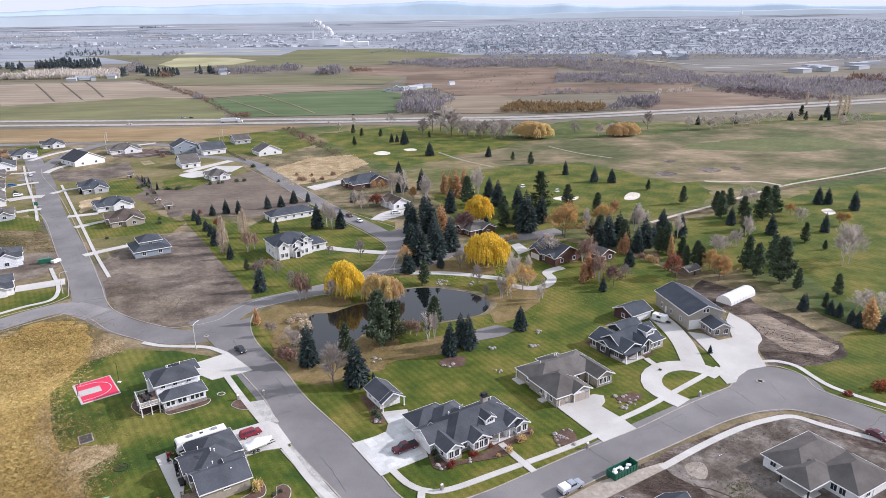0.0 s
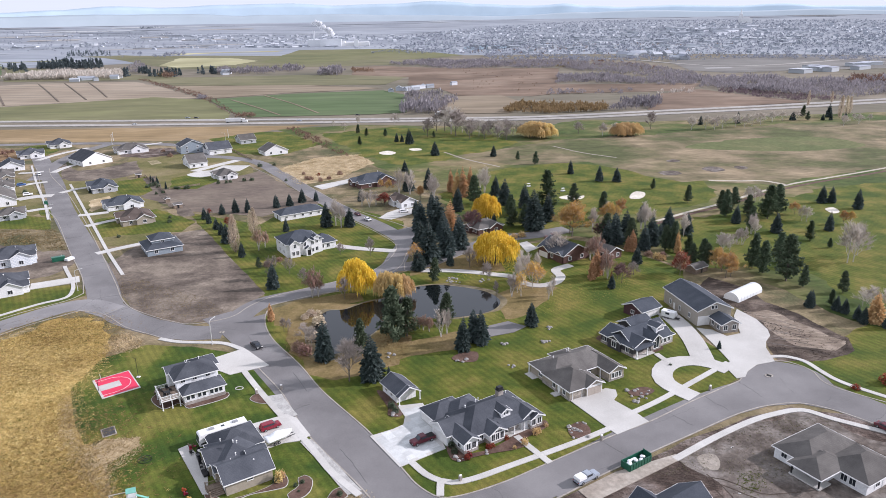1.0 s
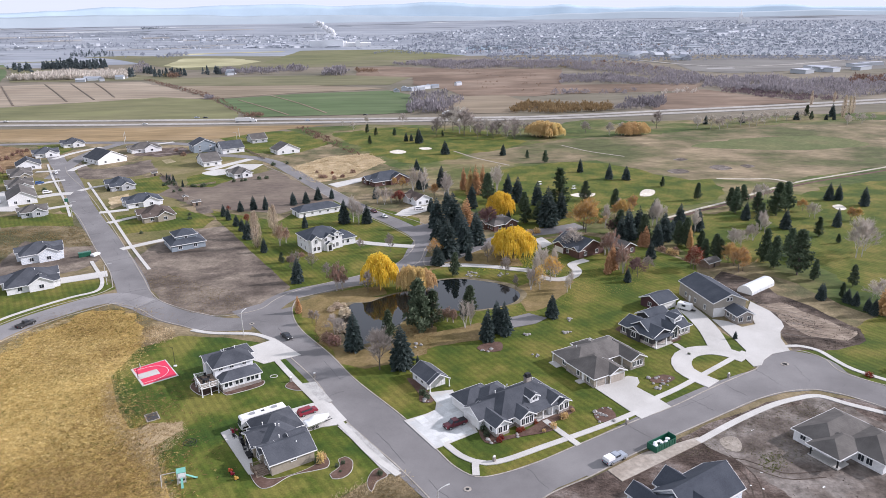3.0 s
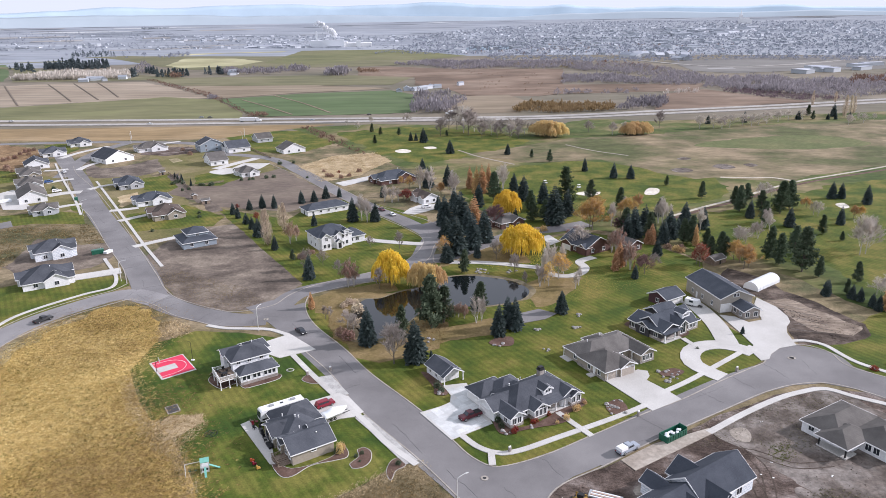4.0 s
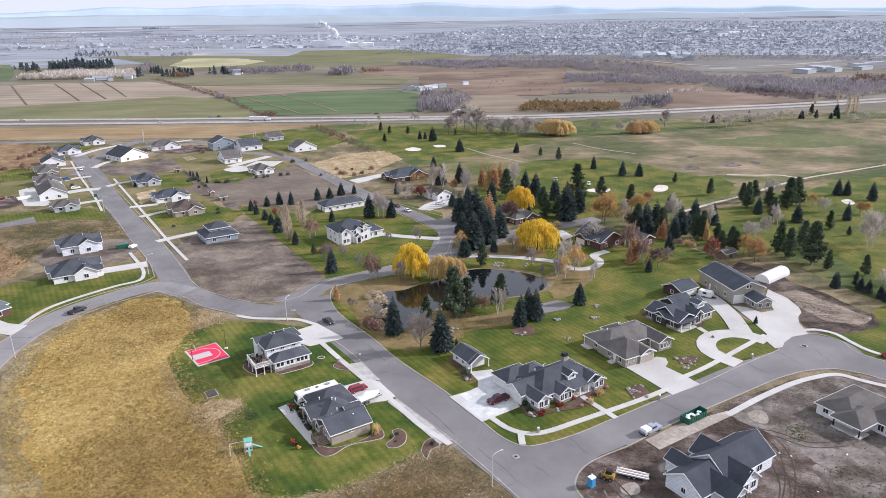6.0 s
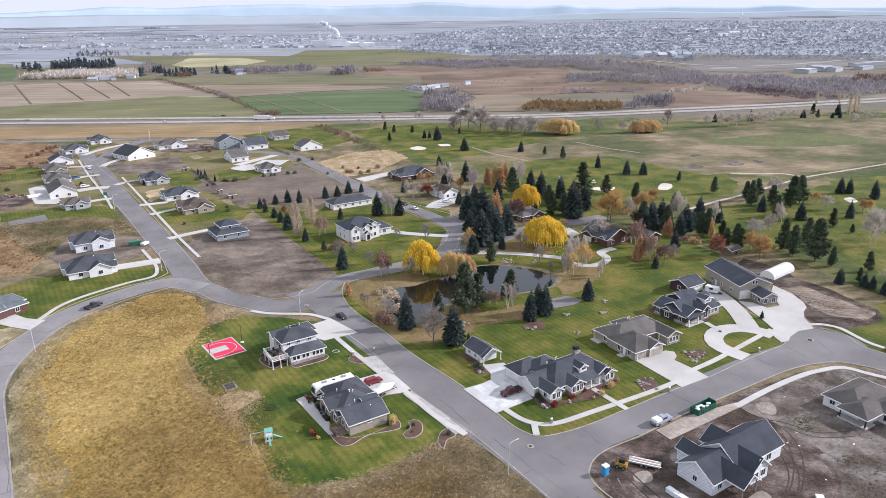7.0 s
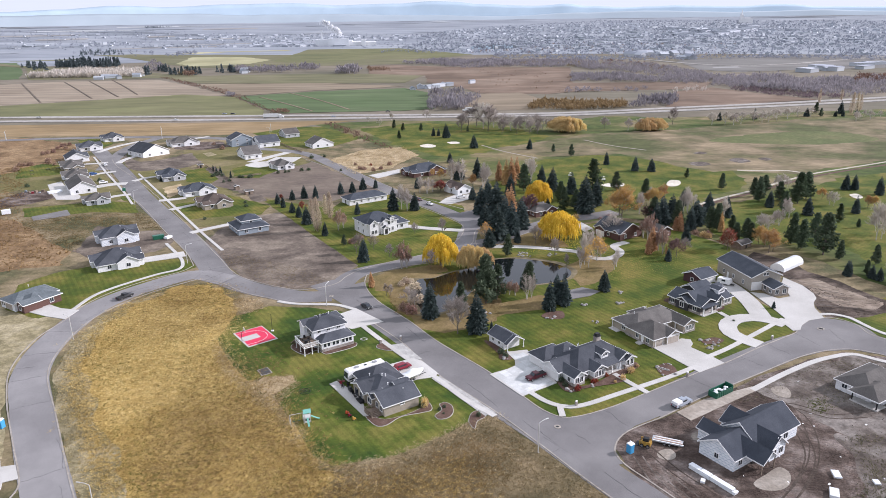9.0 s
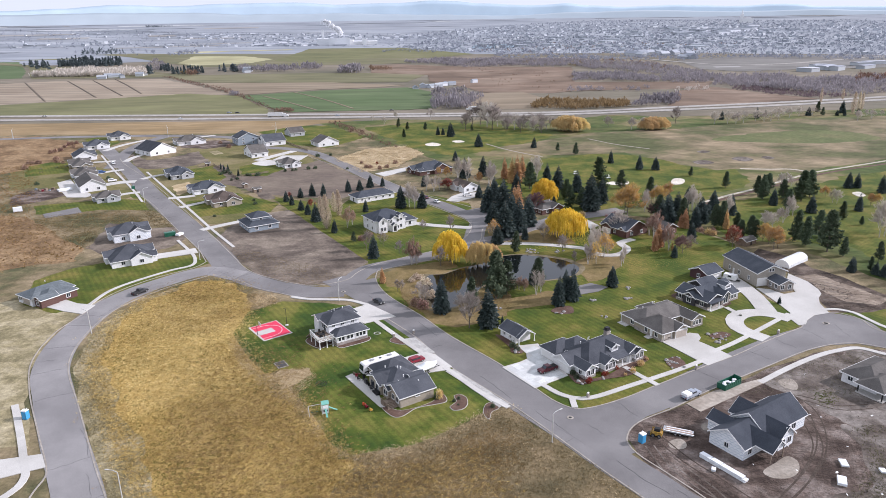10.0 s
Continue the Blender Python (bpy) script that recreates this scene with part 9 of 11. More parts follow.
thicket("reddish brush beside the highway", "woods", "wood_brown", [(-202, 665), (-184, 663), (-190, 685), (-206, 687)], 40, 5, 9, 172, 0.5, 22)
thicket("grey bush beside the ditch", "woods", "wood_grey", [(-293, 825), (-281, 824), (-291, 850), (-299, 851)], 18, 6, 9, 173, 0.5, 22)
thicket("brown hedge along the golf course edge", "woods", "wood_brown", [(-137.6, 587.3), (-127.4, 586.4), (-90.8, 515.6), (-65.4, 459.0), (-73.6, 459.6), (-98.7, 505.4)], 130, 2, 4.5, 174, 0.45, 20)


def far_blocks(label, poly, count, sizes, heights, seed, key, roof, flat=False):
    """Far roofs and walls too many to count, as two joined meshes."""
    rng = random.Random(seed)
    walls, roofs = Bag(), Bag()
    for x, y in scatter(poly, count, seed):
        w, d, h = rng.uniform(*sizes), rng.uniform(*sizes) * 0.7, rng.uniform(*heights)
        a = math.radians(rng.choice((-57, 33, 10, -80))) + rng.uniform(-0.1, 0.1)
        ux, uy = Vector((math.cos(a), math.sin(a), 0)), Vector((-math.sin(a), math.cos(a), 0))
        c = Vector((x, y, terrain(x, y) - 0.5))
        n = len(walls.v)
        pts = [c + ux * sx * w / 2 + uy * sy * d / 2 for sx, sy in ((-1, -1), (1, -1), (1, 1), (-1, 1))]
        top = [p + Vector((0, 0, h + 0.5)) for p in pts]
        walls.v += pts + top
        walls.f += [(n + i, n + (i + 1) % 4, n + 4 + (i + 1) % 4, n + 4 + i) for i in range(4)]
        m = len(roofs.v)
        rise = 0.4 if flat else d * 0.28
        o = 1.06
        eave = [c + ux * sx * w / 2 * o + uy * sy * d / 2 * o + Vector((0, 0, h + 0.45)) for sx, sy in ((-1, -1), (1, -1), (1, 1), (-1, 1))]
        roofs.v += eave + [c - ux * w / 2 * o + Vector((0, 0, h + 0.5 + rise)), c + ux * w / 2 * o + Vector((0, 0, h + 0.5 + rise))]
        roofs.f += [(m, m + 1, m + 5, m + 4), (m + 2, m + 3, m + 4, m + 5), (m + 1, m + 2, m + 5), (m + 3, m, m + 4)]
    parent = tagged(new("town_quarter"), label, "buildings", kind="stuff")
    for name, bag, mk in (("walls_far", walls, key), ("roofs_far", roofs, roof)):
        bag.out(name, M[mk], parent)["kind"] = "stuff"


# bluish haze is mixed into the wall and roof colours
M["town_wall"] = leaf_mat("hazy_town_walls", (0.40, 0.425, 0.46), (0.47, 0.495, 0.53), (0.64, 0.66, 0.69), through=0.0)
M["town_roof"] = leaf_mat("hazy_town_roofs", (0.26, 0.28, 0.32), (0.32, 0.34, 0.38), (0.46, 0.48, 0.515), through=0.0)
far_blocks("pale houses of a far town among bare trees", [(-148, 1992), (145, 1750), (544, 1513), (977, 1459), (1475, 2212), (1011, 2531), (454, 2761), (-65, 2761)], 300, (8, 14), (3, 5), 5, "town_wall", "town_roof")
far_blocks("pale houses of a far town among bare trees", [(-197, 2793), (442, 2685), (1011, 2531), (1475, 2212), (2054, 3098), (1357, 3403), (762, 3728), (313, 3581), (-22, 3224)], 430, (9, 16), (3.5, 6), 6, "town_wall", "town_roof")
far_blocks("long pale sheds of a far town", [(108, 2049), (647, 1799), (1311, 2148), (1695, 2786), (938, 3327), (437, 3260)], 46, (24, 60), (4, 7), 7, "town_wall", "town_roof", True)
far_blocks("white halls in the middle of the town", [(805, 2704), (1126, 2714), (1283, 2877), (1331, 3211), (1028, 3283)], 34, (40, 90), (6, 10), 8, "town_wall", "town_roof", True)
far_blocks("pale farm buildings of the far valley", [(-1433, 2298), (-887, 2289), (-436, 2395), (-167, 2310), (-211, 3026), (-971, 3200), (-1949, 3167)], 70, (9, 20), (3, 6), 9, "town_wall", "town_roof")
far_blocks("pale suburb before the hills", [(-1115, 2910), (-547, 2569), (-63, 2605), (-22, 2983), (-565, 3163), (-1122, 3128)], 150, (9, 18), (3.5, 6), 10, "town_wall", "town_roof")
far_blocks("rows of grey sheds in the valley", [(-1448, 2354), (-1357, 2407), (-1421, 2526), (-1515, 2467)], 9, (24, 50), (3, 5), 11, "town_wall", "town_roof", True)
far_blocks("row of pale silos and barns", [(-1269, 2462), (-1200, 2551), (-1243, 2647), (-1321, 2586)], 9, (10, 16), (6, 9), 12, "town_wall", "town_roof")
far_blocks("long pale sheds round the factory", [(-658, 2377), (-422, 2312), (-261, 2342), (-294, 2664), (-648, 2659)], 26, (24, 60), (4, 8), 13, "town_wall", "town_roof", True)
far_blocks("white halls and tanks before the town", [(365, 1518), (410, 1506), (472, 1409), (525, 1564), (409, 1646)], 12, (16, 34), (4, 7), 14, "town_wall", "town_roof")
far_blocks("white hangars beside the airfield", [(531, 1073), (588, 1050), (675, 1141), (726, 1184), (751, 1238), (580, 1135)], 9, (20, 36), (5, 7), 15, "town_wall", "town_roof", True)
far_blocks("pale farm sheds beside bare poplars", [(-596, 1105), (-519, 1144), (-534, 1181), (-614, 1150)], 8, (10, 16), (3, 4.5), 16, "town_wall", "town_roof")
far_blocks("white farm houses along fields", [(-384, 1213), (-367, 1210), (-374, 1236), (-391, 1240)], 2, (13, 18), (4, 5), 17, "town_wall", "town_roof")
far_blocks("farm buildings and stacks in the marsh", [(-86, 875), (-50, 883), (-14, 939), (24, 949), (22, 975), (-51, 913)], 10, (7, 14), (2.5, 4), 18, "town_wall", "town_roof")
sheet("far_water", [(57, 2067), (85, 2261), (161, 2324), (203, 2262), (183, 2061), (121, 2008), (73, 1989)], 0.9, M["water"], "pale lake reflecting the sky before the town", "lake", curved=True, step=20)

# factory with steam
fx, fy = -358.2, 2401.3
fz = terrain(fx, fy)
fac = base("factory", "large white factory with a chimney, far off", fx, fy, 5, "factory", fz)
part("hall", add_box(bmesh.new(), -90, -30, -2, -10, 30, 22), M["wall_light"], fac)
part("hall", add_box(add_box(bmesh.new(), -10, -25, -2, 110, 35, 12), -6, -20, 12, 30, 30, 16), M["wall_white"], fac)
part("hall", add_box(bmesh.new(), -50, -40, -2, 20, -26, 24), M["wall_light"], fac)
part("silo", add_box(bmesh.new(), 60, -40, -2, 75, -28, 20), M["trim"], fac)
bm = bmesh.new()
bmesh.ops.create_cone(bm, cap_ends=True, segments=16, radius1=4, radius2=3, depth=52, matrix=Matrix.Translation((-70, -10, 24)))
part("chimney", bm, M["wall_light"], fac)
M["steam"] = nodes_of("steam", 1.0, 0.0, 0.0)[0]
_nt = M["steam"].node_tree
_b = _nt.nodes["Principled BSDF"]
_b.inputs["Base Color"].default_value = (0.85, 0.86, 0.88, 1)
_b.inputs["Alpha"].default_value = 0.35
bm = bmesh.new()
rng = random.Random(4)
for i in range(70):
    f = i / 70
    p = Vector((-70 + 62 * f + rng.uniform(-6, 6), -10, 52 + 26 * math.sin(1.1 + f * 2.6) * (1 - f * 0.45) - 8 * f + rng.uniform(-6, 6)))
    bmesh.ops.create_icosphere(bm, subdivisions=2, radius=rng.uniform(4, 7.5) * (0.7 + 0.5 * f), matrix=Matrix.Translation(p))
for v in bm.verts:
    v.co += Vector((noise.noise(v.co * 0.2), 0, noise.noise(v.co * 0.2 + Vector((9, 9, 9))))) * 2.5
st = link("steam_plume", bm, M["steam"], smooth=True)
st.matrix_world = pose(fx, fy, fz, 0, 0, 5)
tagged(st, "white steam drifting from the factory chimney", "steam", kind="stuff")

# white church with a spire on the hill
tx, ty = 1417.3, 3434.5
tz = terrain(tx, ty)
temple = base("church", "white church with a tall spire, far off", tx, ty, 0, "church", tz)
part("nave", add_box(add_box(bmesh.new(), -28, -14, -3, 28, 14, 22), -16, -12, 22, 16, 12, 27), M["wall_white"], temple)
bm = add_box(bmesh.new(), -27, -6, 20, -15, 6, 40)
bmesh.ops.create_cone(bm, cap_ends=True, segments=8, radius1=5, radius2=0.4, depth=24, matrix=Matrix.Translation((-21, 0, 52)))
part("spire", bm, M["wall_white"], temple)


# ---- vehicles ----
def paint(key, c, rough=0.3):
    M[key] = plain(key, c, rough, 0.0, 0.5, 0.05, 1.5)


for _k, _c in (("paint_black", (0.018, 0.019, 0.022)), ("paint_maroon", (0.095, 0.014, 0.022)), ("paint_white", (0.75, 0.75, 0.74)), ("paint_red", (0.20, 0.016, 0.03)), ("paint_silver", (0.30, 0.33, 0.38)), ("paint_blue", (0.04, 0.10, 0.26)), ("paint_green", (0.015, 0.10, 0.06)), ("plastic_blue", (0.05, 0.28, 0.52)), ("paint_yellow", (0.42, 0.25, 0.05)), ("court_red", (0.60, 0.025, 0.075)), ("plastic_orange", (0.55, 0.10, 0.03))):
    paint(_k, _c, 0.35 if "paint" in _k else 0.7)
M["tyre"] = plain("tyre_rubber", (0.025, 0.025, 0.025), 0.9)
M["rim"] = plain("alloy_rim", (0.45, 0.45, 0.46), 0.35, 0.8)
M["lamp_red"] = plain("tail_lamp", (0.35, 0.02, 0.02), 0.3)
M["lamp_clear"] = plain("head_lamp", (0.75, 0.75, 0.72), 0.2)


def body_shell(profile, half, tuck=0.12, bevel=0.05):
    """A body drawn out sideways from a side profile (x, z), its upper part narrowing."""
    bm = bmesh.new()
    zs = [z for _, z in profile]
    mid, top = min(zs) + 0.6 * (max(zs) - min(zs)), max(zs)

    def wide(z):
        return half - tuck * max(0, (z - mid) / max(top - mid, 0.01))
    a = [bm.verts.new((x, -wide(z), z)) for x, z in profile]
    b = [bm.verts.new((x, wide(z), z)) for x, z in profile]
    n = len(a)
    bm.faces.new(a[::-1])
    bm.faces.new(b)
    for i in range(n):
        bm.faces.new((a[i], a[(i + 1) % n], b[(i + 1) % n], b[i]))
    bmesh.ops.recalc_face_normals(bm, faces=bm.faces)
    bmesh.ops.bevel(bm, geom=bm.edges[:], offset=bevel, segments=2, affect="EDGES", clamp_overlap=True)
    return bm


def wheel(parent, x, y, r=0.36, w=0.24):
    bm = bmesh.new()
    rot = Matrix.Rotation(math.pi / 2, 4, "X")
    bmesh.ops.create_cone(bm, cap_ends=True, segments=18, radius1=r, radius2=r, depth=w, matrix=Matrix.Translation((x, y, r)) @ rot)
    bmesh.ops.bevel(bm, geom=bm.edges[:], offset=0.04, segments=1, affect="EDGES")
    t = part("wheel", bm, M["tyre"], parent)
    bm = bmesh.new()
    s = 1 if y > 0 else -1
    bmesh.ops.create_cone(bm, cap_ends=True, segments=12, radius1=r * 0.62, radius2=r * 0.5, depth=0.05, matrix=Matrix.Translation((x, y + s * w / 2, r)) @ rot)
    part("rim", bm, M["rim"], t)


def car(label, x, y, rot, key, kind="sedan", category="car", bed=None, z=0.1):
    ob = base("car" if kind != "pickup" else "pickup_truck", label, x, y, rot, category, z)
    if kind == "pickup":
        L, H = 2.85, 0.98
        part("body", body_shell([(-L, 0.45), (L, 0.45), (L, 0.95), (L - 0.25, 1.12), (1.2, 1.15), (-L, 1.12)], H), M[key], ob)
        part("cab", body_shell([(-0.75, 1.05), (1.45, 1.05), (0.75, 1.82), (-0.55, 1.84)], H - 0.04, 0.2, 0.06), M[key], ob)
        for s in (-1, 1):
            part("side_window", add_box(bmesh.new(), -0.5, s * 0.83, 1.28, 0.8, s * 0.90, 1.7), M["glass"], ob)
        part("windscreen", windscreen(1.4, 0.80, 0.76), M["glass"], ob)
        part("bed", add_box(bmesh.new(), -L + 0.12, -0.8, 1.118, -0.85, 0.8, 1.135), M["tyre"], ob)
        if bed:
            part("bed_cap", body_shell([(-L + 0.05, 1.12), (-0.72, 1.12), (-0.75, 1.8), (-L + 0.15, 1.75)], H - 0.05, 0.1, 0.06), M[bed], ob, "white bed cap")
        ws = (-1.75, 1.85)
    elif kind == "suv":
        L, H = 2.35, 0.93
        part("body", body_shell([(-L, 0.4), (L, 0.4), (L, 0.85), (L - 0.2, 1.02), (1.1, 1.08), (-L, 1.1)], H), M[key], ob)
        part("cab", body_shell([(-L + 0.05, 1.0), (1.35, 1.0), (0.65, 1.68), (-L + 0.35, 1.72)], H - 0.04, 0.18, 0.06), M[key], ob)
        for s in (-1, 1):
            part("side_window", add_box(bmesh.new(), -1.8, s * 0.80, 1.18, 0.75, s * 0.875, 1.58), M["glass"], ob)
        part("windscreen", windscreen(1.28, 0.72, 0.72, 1.12, 1.64), M["glass"], ob)
        ws = (-1.4, 1.45)
    else:
        L, H = 2.3, 0.9
        part("body", body_shell([(-L, 0.35), (L, 0.35), (L, 0.72), (L - 0.2, 0.86), (1.0, 0.95), (-1.5, 0.98), (-L, 0.92)], H), M[key], ob)
        part("cab", body_shell([(-1.75, 0.9), (1.2, 0.9), (0.4, 1.42), (-0.95, 1.44)], H - 0.05, 0.2, 0.06), M[key], ob)
        for s in (-1, 1):
            part("side_window", add_box(bmesh.new(), -1.1, s * 0.76, 1.03, 0.5, s * 0.82, 1.34), M["glass"], ob)
        part("windscreen", windscreen(1.14, 0.46, 0.68, 0.98, 1.4), M["glass"], ob)
        part("rear_window", windscreen(-1.68, -1.0, 0.66, 0.98, 1.42), M["glass"], ob)
        ws = (-1.4, 1.42)
    for wx in ws:
        for s in (-1, 1):
            wheel(ob, wx, s * (H - 0.12), 0.40 if kind == "pickup" else 0.34)
    for s in (-1, 1):
        part("headlight", add_box(bmesh.new(), L - 0.08, s * 0.45, 0.68, L + 0.02, s * 0.82, 0.85), M["lamp_clear"], ob)
        part("tail_light", add_box(bmesh.new(), -L - 0.02, s * 0.55, 0.72, -L + 0.08, s * 0.85, 0.92), M["lamp_red"], ob)
    part("bumper", add_box(add_box(bmesh.new(), L - 0.02, -0.8, 0.42, L + 0.08, 0.8, 0.6), -L - 0.08, -0.8, 0.42, -L + 0.02, 0.8, 0.6), M["dark_metal"], ob)
    return ob


def windscreen(x0, x1, half, z0=1.2, z1=1.78):
    bm = bmesh.new()
    s = 0.035 if x0 > x1 else -0.035
    v = [bm.verts.new(p) for p in ((x0 + s, -half, z0), (x0 + s, half, z0), (x1 + s, half * 0.88, z1), (x1 + s, -half * 0.88, z1))]
    w = [bm.verts.new(p) for p in ((x0 - s, -half, z0 - 0.02), (x0 - s, half, z0 - 0.02), (x1 - s, half * 0.88, z1 - 0.02), (x1 - s, -half * 0.88, z1 - 0.02))]
    bm.faces.new(v)
    bm.faces.new(w[::-1])
    for i in range(4):
        bm.faces.new((v[i], w[i], w[(i + 1) % 4], v[(i + 1) % 4]))
    return face_out(bm)


car("black sedan driving on the grey street", -57.8, 175.1, -50, "paint_black")
car("black pickup truck parked by the kerb", -140.6, 186.2, 59, "paint_black", "pickup", "pickup truck")
car("maroon pickup truck parked on the driveway", -9.4, 127.6, -148, "paint_maroon", "pickup", "pickup truck", z=0.17)
car("silver-blue pickup with white bed cap by the kerb", 23.6, 113.8, 33, "paint_silver", "pickup", "pickup truck", "paint_white")
car("dark red car parked beside a trailer", -44.1, 133.6, 35, "paint_red", "suv", z=0.17)
car("maroon car on the street", 92.9, 129.9, -65, "paint_maroon")
car("white car parked by the kerb", -39.3, 303.6, -57, "paint_white")
car("white car on the driveway", -23.4, 315.9, 20, "paint_white", "suv", z=0.17)
car("white van-like car on the street", -250.6, 413.0, -57, "paint_white", "suv")
car("white car on a driveway", -228.2, 361.2, 33, "paint_white", "suv", z=0.17)
car("blue car on a driveway", -245.6, 385.2, 33, "paint_blue", "suv", z=0.17)
car("black car on the street", -45.0, 312.6, -57, "paint_maroon")
for _px, _py, _k in ((-237.6, 658.9, "paint_black"), (-246.1, 659.8, "paint_silver"), (-424.0, 651.5, "paint_white"), (-280.5, 622.0, "paint_white"), (-134.5, 628.7, "paint_silver"), (-85.6, 662.4, "paint_black")):
    car("small car on the far highway", _px, _py, 2, _k, z=0.5)


def semi(x, y, rot, key, cab="paint_white"):
    ob = base("semi_truck", "white semi truck with long trailer on the highway", x, y, rot, "truck", 0.5)
    part("trailer", add_box(bmesh.new(), -9.5, -1.3, 1.1, 4.5, 1.3, 4.0, 0.05), M[key], ob)
    part("cab", body_shell([(5.0, 0.6), (9.6, 0.6), (9.6, 1.9), (8.0, 2.1), (7.4, 3.4), (5.4, 3.7), (5.0, 3.7)], 1.2, 0.15, 0.06), M[cab], ob)
    part("windscreen", windscreen(7.98, 7.46, 1.0, 2.2, 3.3), M["glass"], ob)
    part("chassis", add_box(bmesh.new(), -9.0, -0.5, 0.7, 8.5, 0.5, 1.1), M["dark_metal"], ob)
    for wx in (-8.6, -7.4, 3.6, 4.9, 8.6):
        for s in (-1, 1):
            wheel(ob, wx, s * 1.05, 0.5, 0.4)


semi(-190.4, 627.2, 2, "paint_white")
semi(-2.6, 657.2, -176, "paint_white")

# motorhome
rv = base("motorhome", "long white motorhome with dark windscreen beside the house", -53.7, 129.8, 213, "motorhome", 0.1)
part("body", body_shell([(-5.4, 0.5), (5.3, 0.5), (5.45, 1.4), (5.2, 3.1), (4.9, 3.3), (-5.4, 3.3)], 1.25, 0.05, 0.08), M["paint_white"], rv)
part("windscreen", windscreen(5.44, 5.22, 1.12, 1.5, 2.9), M["glass"], rv)
part("stripe", add_box(bmesh.new(), -5.2, -1.27, 1.0, 5.0, 1.27, 1.35), M["dark_metal"], rv, "dark side stripe")
for s in (-1, 1):
    for u in (-3.6, -1.2, 1.4, 3.6):
        part("side_window", add_box(bmesh.new(), u - 0.6, s * 1.2, 1.9, u + 0.6, s * 1.28, 2.6), M["glass"], rv)
for u in (-3.0, 2.2):
    part("air_conditioner", add_box(bmesh.new(), u - 0.6, -0.4, 3.3, u + 0.6, 0.4, 3.6, 0.08), M["rim"], rv, "grey rooftop air conditioner")
part("roof_hatch", add_box(bmesh.new(), -0.6, -0.3, 3.3, 0.1, 0.3, 3.42, 0.04), M["glass"], rv)
for wx in (-3.2, 3.9):
    for s in (-1, 1):
        wheel(rv, wx, s * 1.1, 0.48, 0.3)


def box_trailer(label, x, y, rot, L, H):
    ob = base("trailer", label, x, y, rot, "trailer", 0.16)
    part("body", body_shell([(-L / 2, 0.5), (L / 2, 0.5), (L / 2 + 0.3, 1.2), (L / 2 - 0.1, H), (-L / 2, H)], 1.15, 0.05, 0.07), M["paint_white"], ob)
    part("drawbar", prism(bmesh.new(), [(-0.5, 0.45), (0.5, 0.45), (0.5, 0.55), (-0.5, 0.55)], L / 2, L / 2 + 1.3, "x"), M["dark_metal"], ob)
    part("side_window", add_box(bmesh.new(), -0.6, -1.18, 1.4, 0.6, -1.08, 2.0), M["glass"], ob)
    part("roof_hatch", add_box(bmesh.new(), -0.4, -0.3, H, 0.3, 0.3, H + 0.1, 0.03), M["rim"], ob)
    for wx in (-0.6, 0.3):
        for s in (-1, 1):
            wheel(ob, wx, s * 1.02, 0.36)




def covered_boat(x, y, rot):
    """A boat under a tight white cover on a two-axle trailer."""
    ob = base("boat", "boat under a white cover on a trailer", x, y, rot, "boat", 0.16)
    rings = []
    hull, cover = bmesh.new(), bmesh.new()
    for k in range(11):
        f = k / 10
        u = -3.2 + 6.4 * f
        w = 1.42 * (1 - max(0, (f - 0.55) / 0.45) ** 2.2) + 0.02
        keel = 0.62 + 0.75 * max(0, (f - 0.6) / 0.4) ** 2
        rail = 1.6 + 0.25 * f * f
        peak = rail + 0.15 + 1.05 * math.exp(-((f - 0.45) / 0.22) ** 2)
        rings.append(([(u, -w, rail), (u, -w * 0.82, keel + 0.25), (u, 0, keel), (u, w * 0.82, keel + 0.25), (u, w, rail)], [(u, -w * 1.03, rail - 0.2), (u, -w * 0.98, rail + 0.05), (u, -w * 0.5, (rail + peak) / 2 + 0.1), (u, 0, peak), (u, w * 0.5, (rail + peak) / 2 + 0.1), (u, w * 0.98, rail + 0.05), (u, w * 1.03, rail - 0.2)]))
    for bm, side in ((hull, 0), (cover, 1)):
        cols = [[bm.verts.new(p) for p in r[side]] for r in rings]
        for p, q in zip(cols, cols[1:]):
            for m in range(len(p) - 1):
                bm.faces.new((p[m], q[m], q[m + 1], p[m + 1]))
        bm.faces.new(cols[0])
        face_out(bm)
    part("hull", hull, M["paint_white"], ob, smooth=True)
    part("cover", cover, M["sheeting"], ob, "taut white cover", smooth=True)
    part("frame", add_box(add_box(bmesh.new(), -2.8, -0.5, 0.5, 3.7, -0.38, 0.62), -2.8, 0.38, 0.5, 3.7, 0.5, 0.62), M["dark_metal"], ob)
    for wx in (-1.4, -0.5):
        for s in (-1, 1):
            wheel(ob, wx, s * 1.08, 0.34)


covered_boat(-41.0, 128.6, 38)
box_trailer("small white enclosed trailer beside the garage", 63.8, 191.3, -40, 4.2, 2.3)

# green skip filled with rubble bags
sk = base("dumpster", "green steel dumpster filled with white debris", 34.8, 118.7, 33, "dumpster", 0.1)
bm = bmesh.new()
for a in ((-3.2, -1.2, 0.2, 3.2, -1.1, 1.6), (-3.2, 1.1, 0.2, 3.2, 1.2, 1.6), (-3.2, -1.1, 0.2, -3.1, 1.1, 1.6), (3.1, -1.1, 0.2, 3.2, 1.1, 2.0), (-3.2, -1.2, 0.1, 3.2, 1.2, 0.2)):
    add_box(bm, *a)
for k in range(8):
    for s in (-1, 1):
        add_box(bm, -3.0 + k * 0.82, s * 1.2, 0.2, -2.88 + k * 0.82, s * 1.28, 1.6)
part("tub", bm, M["paint_green"], sk)
rng = random.Random(9)
